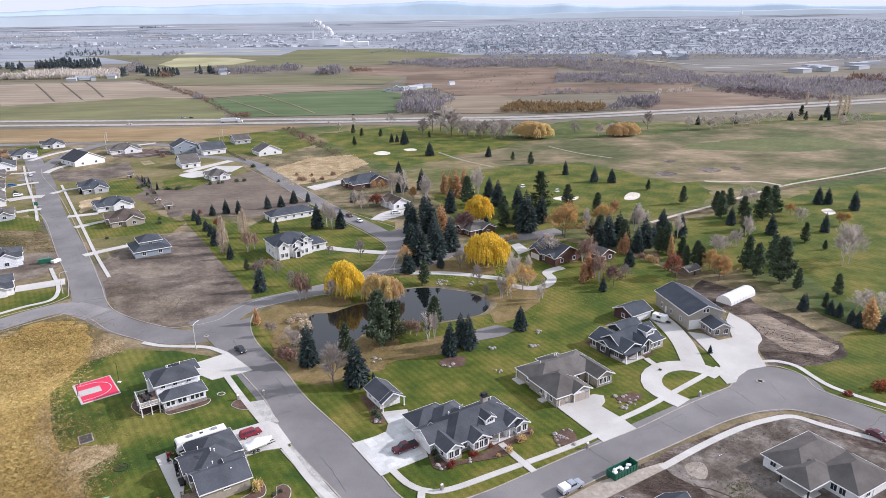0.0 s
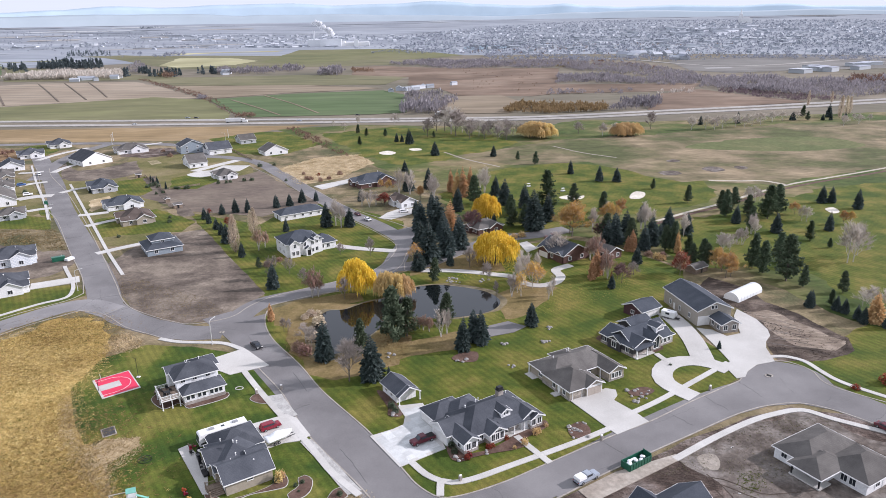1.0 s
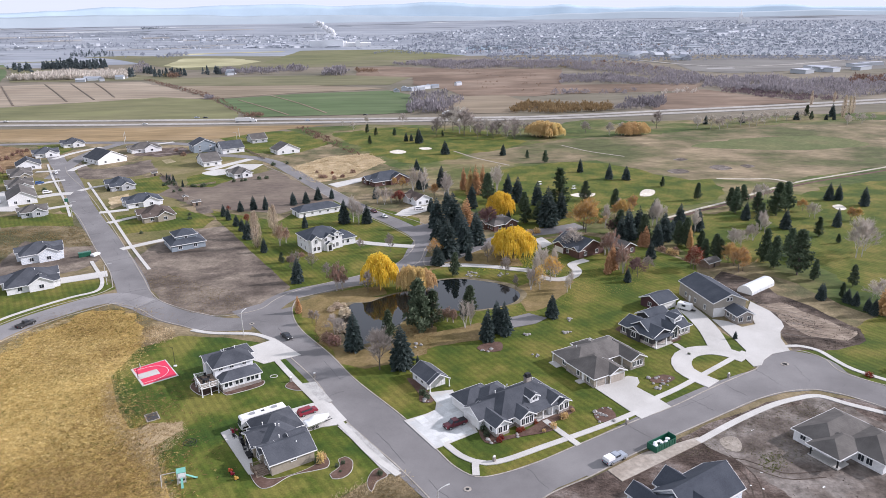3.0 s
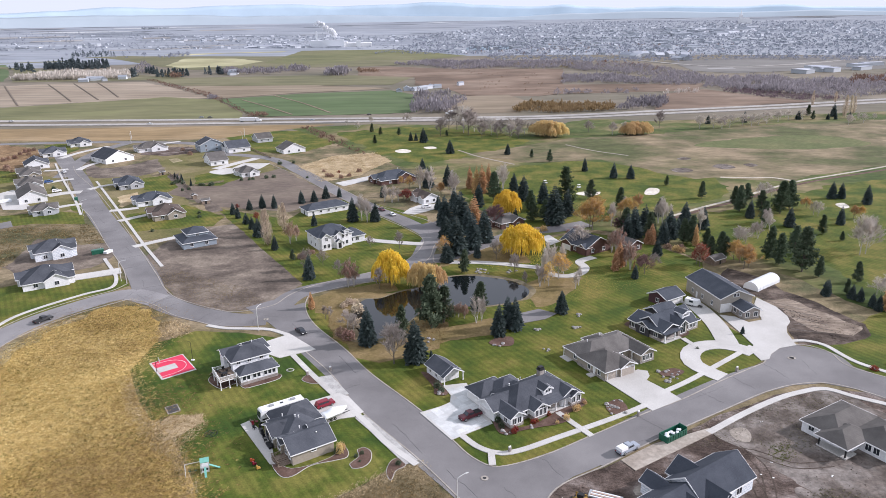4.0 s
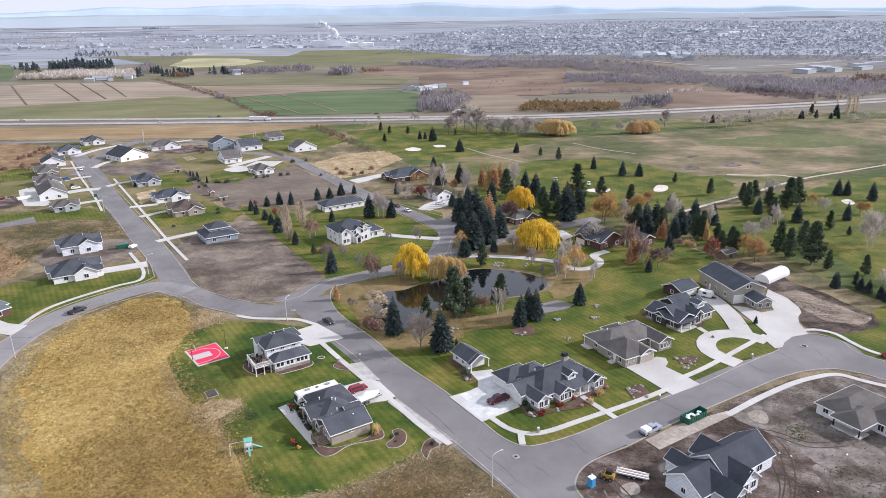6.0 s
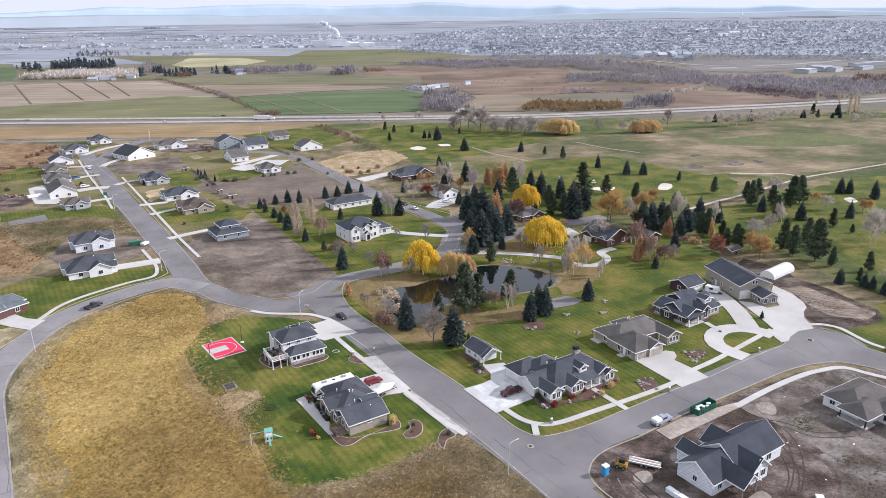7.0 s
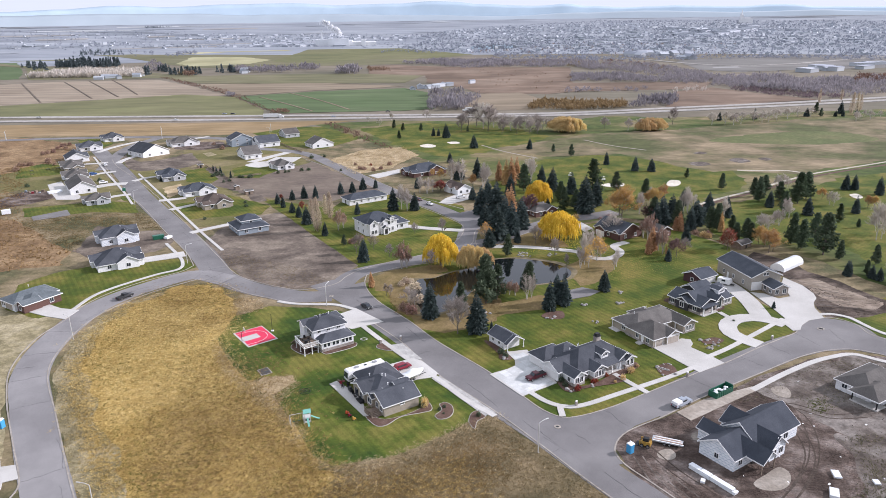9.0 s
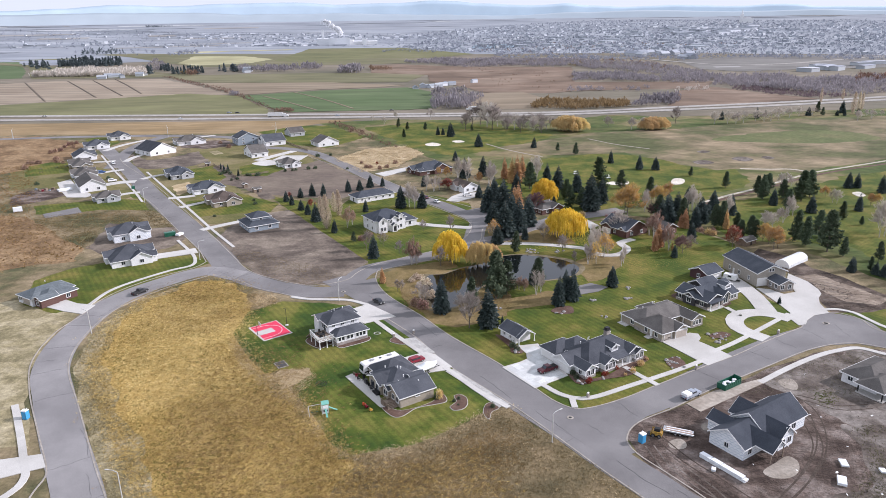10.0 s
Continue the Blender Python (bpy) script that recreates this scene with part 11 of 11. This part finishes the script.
# ---- back fences, poles and yard things of the house rows ----
def fence(label, a, b, h=1.2, gap=2.4):
    """Posts with boards between them along a straight line."""
    ang, run = math.degrees(math.atan2(b[1] - a[1], b[0] - a[0])), math.hypot(b[0] - a[0], b[1] - a[1])
    ob = base("fence", label, a[0], a[1], ang, "fence")
    n = max(1, round(run / gap))
    for k in range(n + 1):
        part("post", add_box(bmesh.new(), k * run / n - 0.06, -0.06, 0, k * run / n + 0.06, 0.06, h + 0.1), M["wood"], ob)
    for k in range(n):
        for z in (0.15, 0.5, 0.85):
            part("board", add_box(bmesh.new(), k * run / n + 0.06, -0.02, z, (k + 1) * run / n - 0.06, 0.02, z + 0.24), M["wood"], ob)


for a, b in ([(-183.9, 406.9), (-154.7, 362.7)], [(-157.9, 494.5), (-130.6, 450.5)], [(-155.4, 370.3), (-142.0, 380.5)]):
    fence("weathered wooden fence along a back garden", a, b)


def utility_pole(x, y, h):
    ob = base("utility_pole", "tall pale pole beside the highway", x, y, 20, "pole", 0, "highway poles")
    b = Bag()
    b.tube(Vector((0, 0, 0)), Vector((0, 0, h)), 0.2, 0.12, 8)
    b.out("pole", M["pole"], ob)
    part("arm", add_box(bmesh.new(), -0.15, -1.2, h - 0.5, 0.15, 1.2, h - 0.3, 0.03), M["pole"], ob)


for x, y, h in ((-379.8, 522.2, 6.8), (-261.6, 537.9, 6.9), (-174.0, 545.4, 7.0),):
    utility_pole(x, y, h)


def garden_shed(label, x, y, rot, w=3.0, d=2.4):
    ob = base("garden_shed", label, x, y, rot, "shed")
    block(ob, -w / 2, -d / 2, w / 2, d / 2, 2.0, "gx", 0.45, "wood", "roof_gray", 0.2)
    door(ob, "f", -d / 2, 0, 0.05, 0.9, 1.7, "dark_metal")


garden_shed("small weathered garden shed on bare earth", -186.1, 403.5, 33)
garden_shed("small weathered garden shed beside a lawn", -146.0, 342.5, -57, 2.6, 2.2)
garden_shed("low weathered shed with grey roof among trees", 86.2, 231.6, 33, 6.5, 4.5)
garden_shed("small brown shed at the edge of a lot", -136.7, 331.5, 33, 4.0, 3.0)


def patio_table(x, y):
    ob = base("patio_table", "dark patio table on a back lawn", x, y, 20, "table", 0.05)
    part("tabletop", add_box(bmesh.new(), -0.9, -0.6, 0.7, 0.9, 0.6, 0.76, 0.02), M["dark_metal"], ob)
    for sx in (-0.8, 0.8):
        for sy in (-0.5, 0.5):
            part("leg", add_box(bmesh.new(), sx - 0.04, sy - 0.04, 0, sx + 0.04, sy + 0.04, 0.7), M["dark_metal"], ob)


for x, y in ((-290.0, 397.9), (-284.0, 387.5), (-282.4, 402.6), (-277.6, 405.8)):
    patio_table(x, y)
rng = random.Random(404)
for x, y in [(-263.4, 341.0), (-262.2, 342.3), (-259.5, 340.8), (-256.9, 339.4), (-256.4, 342.0), (-253.7, 340.5), (-253.2, 343.1)]:
    w, d, h = rng.uniform(1.2, 2.4), rng.uniform(0.8, 1.6), rng.uniform(0.4, 1.2)
    pb = base("building_material", "stack of boards and sheets behind a house", x, y, rng.uniform(0, 90), "building material", 0.06)
    key = rng.choice(("trim", "wood", "paint_red", "wall_blue", "wood"))
    for k in range(3):
        part("board_pack", add_box(bmesh.new(), -w / 2 + 0.1 * k, -d / 2 + 0.08 * k, h * k / 3, w / 2 - 0.05 * k, d / 2, h * (k + 0.92) / 3, 0.02), M[key], pb)


# ---- tall dry grass, weeds and rubble: stuff ----
def grass_mat(name, c1, c2, c3):
    """Dry stalks: colour drifts over the field and from stalk to stalk."""
    m, nt, b = nodes_of(name, 1.0, 0.0, 0.0)
    g = nt.nodes.new("ShaderNodeNewGeometry")
    n1, n2 = noise_of(nt, 0.09, 4, 0.65), noise_of(nt, 0.55, 3, 0.6)
    f = math_node(nt, "ADD", math_node(nt, "MULTIPLY", g.outputs["Random Per Island"], 0.45), math_node(nt, "ADD", math_node(nt, "MULTIPLY", n1, 0.7), math_node(nt, "MULTIPLY", n2, 0.7)))
    f = math_node(nt, "SUBTRACT", f, 0.425)
    nt.links.new(ramp(nt, f, ((0.25, c1), (0.5, c2), (0.75, c3))), b.inputs["Base Color"])
    return m


def tufts(label, key, poly, count, low, high, seed, wide=0.06, blades=5, lean=0.8, ragged=3.0):
    """Bent stalks in clumps that lean together in drifts; the edge of the field is ragged."""
    rng = random.Random(seed)
    bag = Bag()
    for x, y in scatter(poly, count, seed):
        n = noise.noise(Vector((x * 0.07, y * 0.07, seed)))
        if n < rng.uniform(-0.9, 0.1):
            continue
        jx, jy = rng.gauss(0, ragged * 0.4), rng.gauss(0, ragged * 0.4)
        drift = 1.4 * noise.noise(Vector((x * 0.12, y * 0.12, seed + 5))) + 0.25
        for i in range(blades):
            h = rng.uniform(low, high)
            a = drift + rng.gauss(0, 0.5) + (math.pi if rng.random() < 0.3 else 0)
            d = Vector((math.cos(a) * lean, math.sin(a) * lean, 1)).normalized()
            s = Vector((-math.sin(a), math.cos(a), rng.uniform(-0.3, 0.3)))
            c = Vector((x + jx + rng.uniform(-0.25, 0.25), y + jy + rng.uniform(-0.25, 0.25), 0.05))
            bag.quad(c + d * h * 0.5, d * h * 0.5, s * wide * rng.uniform(0.6, 1.3))
    me = bpy.data.meshes.new("tall_grass")
    me.from_pydata([tuple(v) for v in bag.v], [], bag.f)
    me.materials.append(M[key])
    tagged(new("tall_grass", me), label, "grass", kind="stuff")


M["tuft_gold"] = grass_mat("golden_grass", (0.275, 0.180, 0.056), (0.515, 0.358, 0.115), (0.71, 0.53, 0.205))
M["tuft_olive"] = grass_mat("olive_weeds", (0.125, 0.095, 0.046), (0.195, 0.145, 0.070), (0.29, 0.22, 0.115))
M["tuft_gray"] = grass_mat("grey_green_weeds", (0.21, 0.18, 0.095), (0.29, 0.245, 0.14), (0.37, 0.315, 0.19))
M["tuft_straw"] = grass_mat("bleached_straw", (0.32, 0.235, 0.115), (0.50, 0.385, 0.22), (0.68, 0.56, 0.37))
M["tuft_rust"] = grass_mat("rust_weeds_tufts", (0.165, 0.105, 0.046), (0.235, 0.152, 0.066), (0.315, 0.215, 0.105))
M["tuft_turf"] = grass_mat("turf_blades", (0.060, 0.085, 0.018), (0.105, 0.120, 0.028), (0.19, 0.165, 0.055))
M["tuft_bright"] = grass_mat("bright_golden_grass", (0.55, 0.41, 0.155), (0.70, 0.535, 0.22), (0.84, 0.67, 0.32))
M["tuft_site"] = grass_mat("site_weeds", (0.09, 0.085, 0.045), (0.155, 0.14, 0.08), (0.27, 0.235, 0.155))
FIELD = [(-129.9, 190.0), (-125.2, 196.4), (-114.6, 198.2), (-104.3, 184.0), (-99.6, 169.5), (-99.4, 152.8), (-90.1, 135.4), (-82.2, 124.6), (-73.9, 117.6), (-66.3, 104.2), (-60.4, 94.2), (-54.0, 87.0), (-61.4, 74.9), (-72.6, 60.7), (-84.3, 60.9), (-94.5, 78.9), (-102.9, 92.8), (-112.4, 107.5), (-121.4, 121.1), (-130.2, 136.5), (-135.9, 159.5), (-134.8, 178.6)]
tufts("tall golden dry grass of the open field", "tuft_gold", FIELD, 32000, 0.35, 0.75, 71, 0.034, 5, 1.9, 7.0)
tufts("bright golden dry grass of the open field", "tuft_bright", [(-135.6, 162.8), (-130.8, 181.9), (-108.6, 177.7), (-99.6, 161.7), (-99.7, 149.8), (-91.7, 135.5), (-86.9, 123.0), (-101.0, 117.8), (-110.3, 112.7), (-118.7, 121.0), (-128.5, 136.5)], 15000, 0.35, 0.7, 90, 0.034, 5, 1.9, 10.0)
tufts("brown dry grass of the open field", "tuft_rust", [(-103.3, 112.5), (-80.4, 120.0), (-65.9, 101.9), (-59.5, 93.1), (-61.4, 74.9), (-72.6, 60.7), (-84.3, 60.9), (-98.9, 94.0)], 13000, 0.35, 0.7, 92, 0.034, 5, 1.9, 9.0)
tufts("reddish brown stalks at the head of the field", "tuft_rust", [(-136.4, 185.5), (-126.4, 198.3), (-107.3, 194.9), (-97.4, 179.2), (-97.5, 165.6), (-109.4, 153.9), (-125.4, 158.3)], 6500, 0.35, 0.75, 99, 0.034, 5, 1.9, 9.0)
tufts("brown stalks across the middle of the field", "tuft_rust", [(-105.5, 137.7), (-83.6, 143.9), (-72.8, 121.7), (-64.1, 103.7), (-79.7, 99.6), (-97.9, 104.5)], 5200, 0.35, 0.7, 101, 0.034, 5, 1.9, 14.0)
tufts("olive brown weeds beside the street", "tuft_olive", [(-60.7, 94.8), (-56.3, 91.4), (-44.9, 94.0), (-35.0, 100.7), (-25.4, 109.3), (-20.6, 110.0), (-10.5, 94.1), (1.1, 77.8), (4.9, 69.0), (-27.1, 48.2), (-64.8, 60.6), (-61.4, 74.9), (-54.0, 87.0)], 9000, 0.2, 0.5, 72, 0.036, 5, 1.3, 0.9)
tufts("rust brown stalks over the weedy lot", "tuft_rust", [(-64.0, 93.0), (-56.0, 88.5), (-45.0, 90.5), (-34.0, 96.5), (-24.0, 103.0), (-19.0, 100.0), (-22.0, 85.0), (-26.0, 66.0), (-27.1, 48.2), (-66.0, 58.0)], 13000, 0.3, 0.6, 95, 0.034, 5, 1.6, 5.0)
tufts("golden stalks over the weedy lot", "tuft_gold", [(-66.0, 93.0), (-56.0, 87.0), (-42.0, 88.0), (-30.0, 94.0), (-25.0, 80.0), (-27.1, 48.2), (-66.0, 55.0)], 8000, 0.3, 0.6, 96, 0.034, 5, 1.7, 6.0)
tufts("pale straw lying along the lawn edge", "tuft_straw", [(-66.0, 103.5), (-61.8, 95.6), (-56.5, 92.2), (-44.9, 94.6), (-35.0, 101.4), (-26.8, 108.3), (-20.4, 111.4), (-19.2, 109.6), (-25.8, 106.2), (-34.2, 99.3), (-44.4, 92.4), (-56.8, 89.8), (-63.4, 93.6), (-68.0, 102.0)], 1700, 0.15, 0.4, 97, 0.034, 5, 1.8, 2.2)
tufts("pale seed heads among the weeds beside the street", "tuft_straw", [(-56.8, 90.6), (-44.9, 93.2), (-35.0, 99.8), (-25.5, 108.1), (-20.8, 108.5), (-10.7, 93.1), (-0.0, 77.9), (-27.1, 48.2), (-55.0, 60.4)], 600, 0.3, 0.6, 86, 0.04, 6, 1.0, 0.5)
tufts("grey-green weeds along the road", "tuft_gray", [(-131.1, 193.3), (-135.1, 182.0), (-136.5, 162.0), (-130.9, 136.6), (-120.2, 118.2), (-111.2, 105.3), (-101.5, 90.0), (-93.0, 75.6), (-84.3, 60.9), (-98.0, 71.0), (-109.2, 88.2), (-126.3, 115.2), (-137.4, 133.5), (-142.4, 154.1), (-141.6, 171.8), (-131.9, 190.1)], 6000, 0.15, 0.4, 73, 0.045, 5, 0.9, 1.0)
tufts("golden stalks scattered among the roadside weeds", "tuft_gold", [(-130.7, 192.2), (-135.1, 182.0), (-136.5, 162.0), (-130.9, 136.6), (-120.2, 118.2), (-111.2, 105.3), (-101.5, 90.0), (-93.0, 75.6), (-87.3, 66.4), (-95.7, 75.6), (-108.2, 94.2), (-123.9, 118.3), (-134.0, 136.7), (-139.4, 158.8), (-137.1, 178.7)], 5200, 0.3, 0.65, 96, 0.034, 5, 1.6, 4.5)
tufts("rust brown weeds of the open lot", "tuft_rust", [(-194.0, 216.8), (-203.5, 210.9), (-250.0, 190.0), (-321.3, 275.8), (-317.7, 401.3), (-305.6, 418.4), (-224.2, 271.4), (-204.4, 253.3), (-184.2, 237.0), (-180.1, 219.5)], 7000, 0.5, 1.1, 74, 0.13, 4, 1.0, 4.0)
tufts("weeds on the empty lots", "tuft_olive", [(-231.7, 285.9), (-209.5, 295.0), (-179.6, 296.6), (-156.6, 263.8), (-191.9, 274.5), (-184.2, 237.0), (-204.4, 253.3), (-224.2, 271.4)], 4000, 0.2, 0.6, 75, 0.09, 5, 1.0, 2.0)
tufts("pale dry grass patch beside the lane", "tuft_straw", [(-108.3, 420.5), (-89.4, 456.2), (-61.8, 467.8), (-48.8, 436.3), (-65.4, 392.3), (-85.0, 377.0)], 4000, 0.4, 0.8, 76, 0.08, 5, 1.5, 2.0)
tufts("pale flattened straw", "tuft_straw", [(-83.6, 127.4), (-79.7, 130.3), (-73.1, 131.1), (-70.0, 126.1), (-71.3, 121.2), (-74.1, 117.1), (-78.9, 120.0)], 1800, 0.15, 0.4, 77, 0.035, 5, 1.6, 0.6)
tufts("straw along the lawn edge", "tuft_straw", [(-99.4, 152.8), (-90.1, 135.4), (-82.3, 125.2), (-74.2, 117.9), (-66.4, 104.7), (-63.4, 98.5), (-65.9, 101.9), (-74.0, 113.1), (-81.8, 120.0), (-90.8, 132.2), (-99.7, 149.8)], 3200, 0.2, 0.5, 78, 0.03, 6, 1.2, 2.4)
tufts("straw and brush at the corner of the field", "tuft_straw", [(-100.2, 172.7), (-102.8, 183.9), (-98.8, 184.8), (-92.4, 180.6), (-91.5, 174.8), (-95.1, 172.1)], 1000, 0.3, 0.7, 87, 0.035, 6, 0.8, 1.5)
tufts("low weeds on the dirt lot", "tuft_olive", [(-133.7, 247.0), (-118.2, 234.2), (-84.5, 212.6), (-74.3, 200.1), (-82.7, 192.1), (-92.4, 194.1), (-106.3, 205.4), (-118.7, 223.7)], 3000, 0.08, 0.25, 79, 0.05, 4, 1.0, 1.0)
tufts("weeds on the construction mud", "tuft_site", [(29.6, 116.1), (48.8, 127.8), (64.5, 135.1), (75.1, 137.5), (84.9, 133.2), (72.7, 113.4), (55.0, 113.8), (49.5, 116.7), (34.5, 114.3)], 2000, 0.08, 0.3, 80, 0.05, 4, 1.0, 1.0)
tufts("green brown weeds on the building site", "tuft_site", [(54.7, 99.1), (62.3, 100.8), (74.2, 92.2), (50.3, 58.5), (33.3, 58.8), (40.1, 74.6), (50.4, 84.8), (53.8, 92.7)], 3500, 0.15, 0.4, 88, 0.05, 5, 1.0, 1.5)
tufts("green weed clump on the mud", "tuft_turf", [(54.7, 114.4), (57.2, 115.4), (58.5, 113.2), (56.1, 109.6), (53.7, 109.2), (53.4, 111.2)], 160, 0.1, 0.3, 89, 0.06, 5, 1.2, 2.0)
tufts("fallen leaves under the autumn trees", "orange", [(9.1, 209.0), (26.0, 228.3), (40.5, 227.7), (64.6, 249.7), (68.7, 233.8), (50.9, 207.4), (24.9, 195.4), (11.5, 188.7)], 3500, 0.05, 0.13, 82, 0.045, 3, 4.0, 4.0)
tufts("yellow leaves under the willows", "willow", [(-1.1, 229.4), (8.5, 248.1), (25.3, 247.3), (24.9, 234.2), (12.8, 231.0)], 1800, 0.08, 0.2, 83, 0.06, 3, 4.0, 3.0)
tufts("brown leaves on the pond bank", "tuft_rust", [(-25.8, 179.3), (-20.5, 189.9), (-17.0, 194.7), (-12.7, 191.2), (-13.6, 181.8), (-16.3, 163.3), (-27.0, 161.5), (-31.7, 169.1)], 1500, 0.1, 0.35, 84, 0.06, 4, 1.4, 0.6)
tufts("brown leaves on the pond bank", "tuft_rust", [(-53.8, 193.8), (-45.6, 199.1), (-44.1, 189.1), (-43.5, 180.9), (-40.4, 170.7), (-33.9, 167.4), (-37.5, 163.1), (-48.3, 169.6)], 1300, 0.1, 0.35, 93, 0.06, 4, 1.4, 0.4)
tufts("olive green weeds among the dry grass", "tuft_turf", FIELD, 10000, 0.25, 0.55, 94, 0.042, 6, 1.6, 4.0)

# clods of earth
def clods(label, key, poly, count, seed, big=0.2):
    rng = random.Random(seed)
    bag = Bag()
    for x, y in scatter(poly, count, seed):
        if noise.noise(Vector((x * 0.1, y * 0.1, 4))) < rng.uniform(-0.4, 0.5):
            continue
        r = rng.uniform(0.05, big)
        c = Vector((x, y, 0.06))
        n = len(bag.v)
        bag.v += [c + Vector((r * rng.uniform(0.6, 1.2) * math.cos(t), r * rng.uniform(0.6, 1.2) * math.sin(t), 0)) for t in (0, 1.57, 3.14, 4.71)] + [c + Vector((rng.uniform(-0.1, 0.1), rng.uniform(-0.1, 0.1), r * rng.uniform(0.5, 1.0)))]
        bag.f += [(n, n + 1, n + 4), (n + 1, n + 2, n + 4), (n + 2, n + 3, n + 4), (n + 3, n, n + 4)]
    me = bpy.data.meshes.new("earth_clods")
    me.from_pydata([tuple(v) for v in bag.v], [], bag.f)
    me.materials.append(M[key])
    tagged(new("earth_clods", me), label, "earth", kind="stuff")


clods("clods of churned brown earth", "mud", [(5.0, 96.9), (7.4, 101.4), (27.3, 113.7), (47.7, 125.4), (63.8, 133.8), (81.5, 130.7), (88.9, 113.0), (50.3, 58.5), (17.1, 59.1), (11.7, 76.8), (5.4, 89.3)], 3200, 91)
clods("heaped clods of dark earth", "earth", [(87.3, 198.2), (85.4, 202.7), (82.5, 206.2), (81.5, 215.8), (88.8, 225.1), (95.6, 216.4), (98.5, 210.2), (98.6, 202.2), (103.9, 193.3), (107.1, 182.2), (110.2, 175.2), (107.7, 168.7), (100.1, 164.0), (92.2, 161.9), (83.6, 162.5), (84.0, 166.2), (85.1, 171.2), (86.7, 174.7), (89.3, 178.2), (90.6, 182.8), (90.5, 190.2)], 3600, 97, 0.28)
clods("pale clods on graded soil", "tan_soil", [(88.6, 195.5), (95.5, 195.7), (100.7, 187.3), (106.3, 177.6), (108.1, 173.9), (102.1, 168.9), (93.7, 170.9), (91.3, 178.1), (91.7, 186.2)], 700, 98, 0.14)
rng = random.Random(21)
bm = Bag()
for x, y in scatter([(7.2, 91.6), (26.7, 111.9), (47.1, 123.9), (62.5, 131.2), (79.7, 127.6), (78.7, 108.0), (51.8, 76.0), (30.2, 76.4), (16.3, 80.1)], 16, 95):
    a, w, d = rng.uniform(0, 3.1), rng.uniform(0.12, 0.4), rng.uniform(0.06, 0.2)
    u, v = Vector((math.cos(a), math.sin(a), 0)), Vector((-math.sin(a), math.cos(a), rng.uniform(0, 0.3)))
    c = Vector((x, y, 0.12))
    n = len(bm.v)
    bm.v += [c + u * w + v * d, c - u * w + v * d, c - u * w - v * d, c + u * w - v * d]
    bm.v += [p - Vector((0, 0, 0.05)) for p in bm.v[n:n + 4]]
    bm.f += [(n, n + 1, n + 2, n + 3)] + [(n + i, n + 4 + i, n + 4 + (i + 1) % 4, n + (i + 1) % 4) for i in range(4)]
me = bpy.data.meshes.new("building_scraps")
me.from_pydata([tuple(v) for v in bm.v], [], bm.f)
me.materials.append(M["trim"])
tagged(new("building_scraps", me), "pale offcuts and scraps scattered on the mud", "debris", kind="stuff")
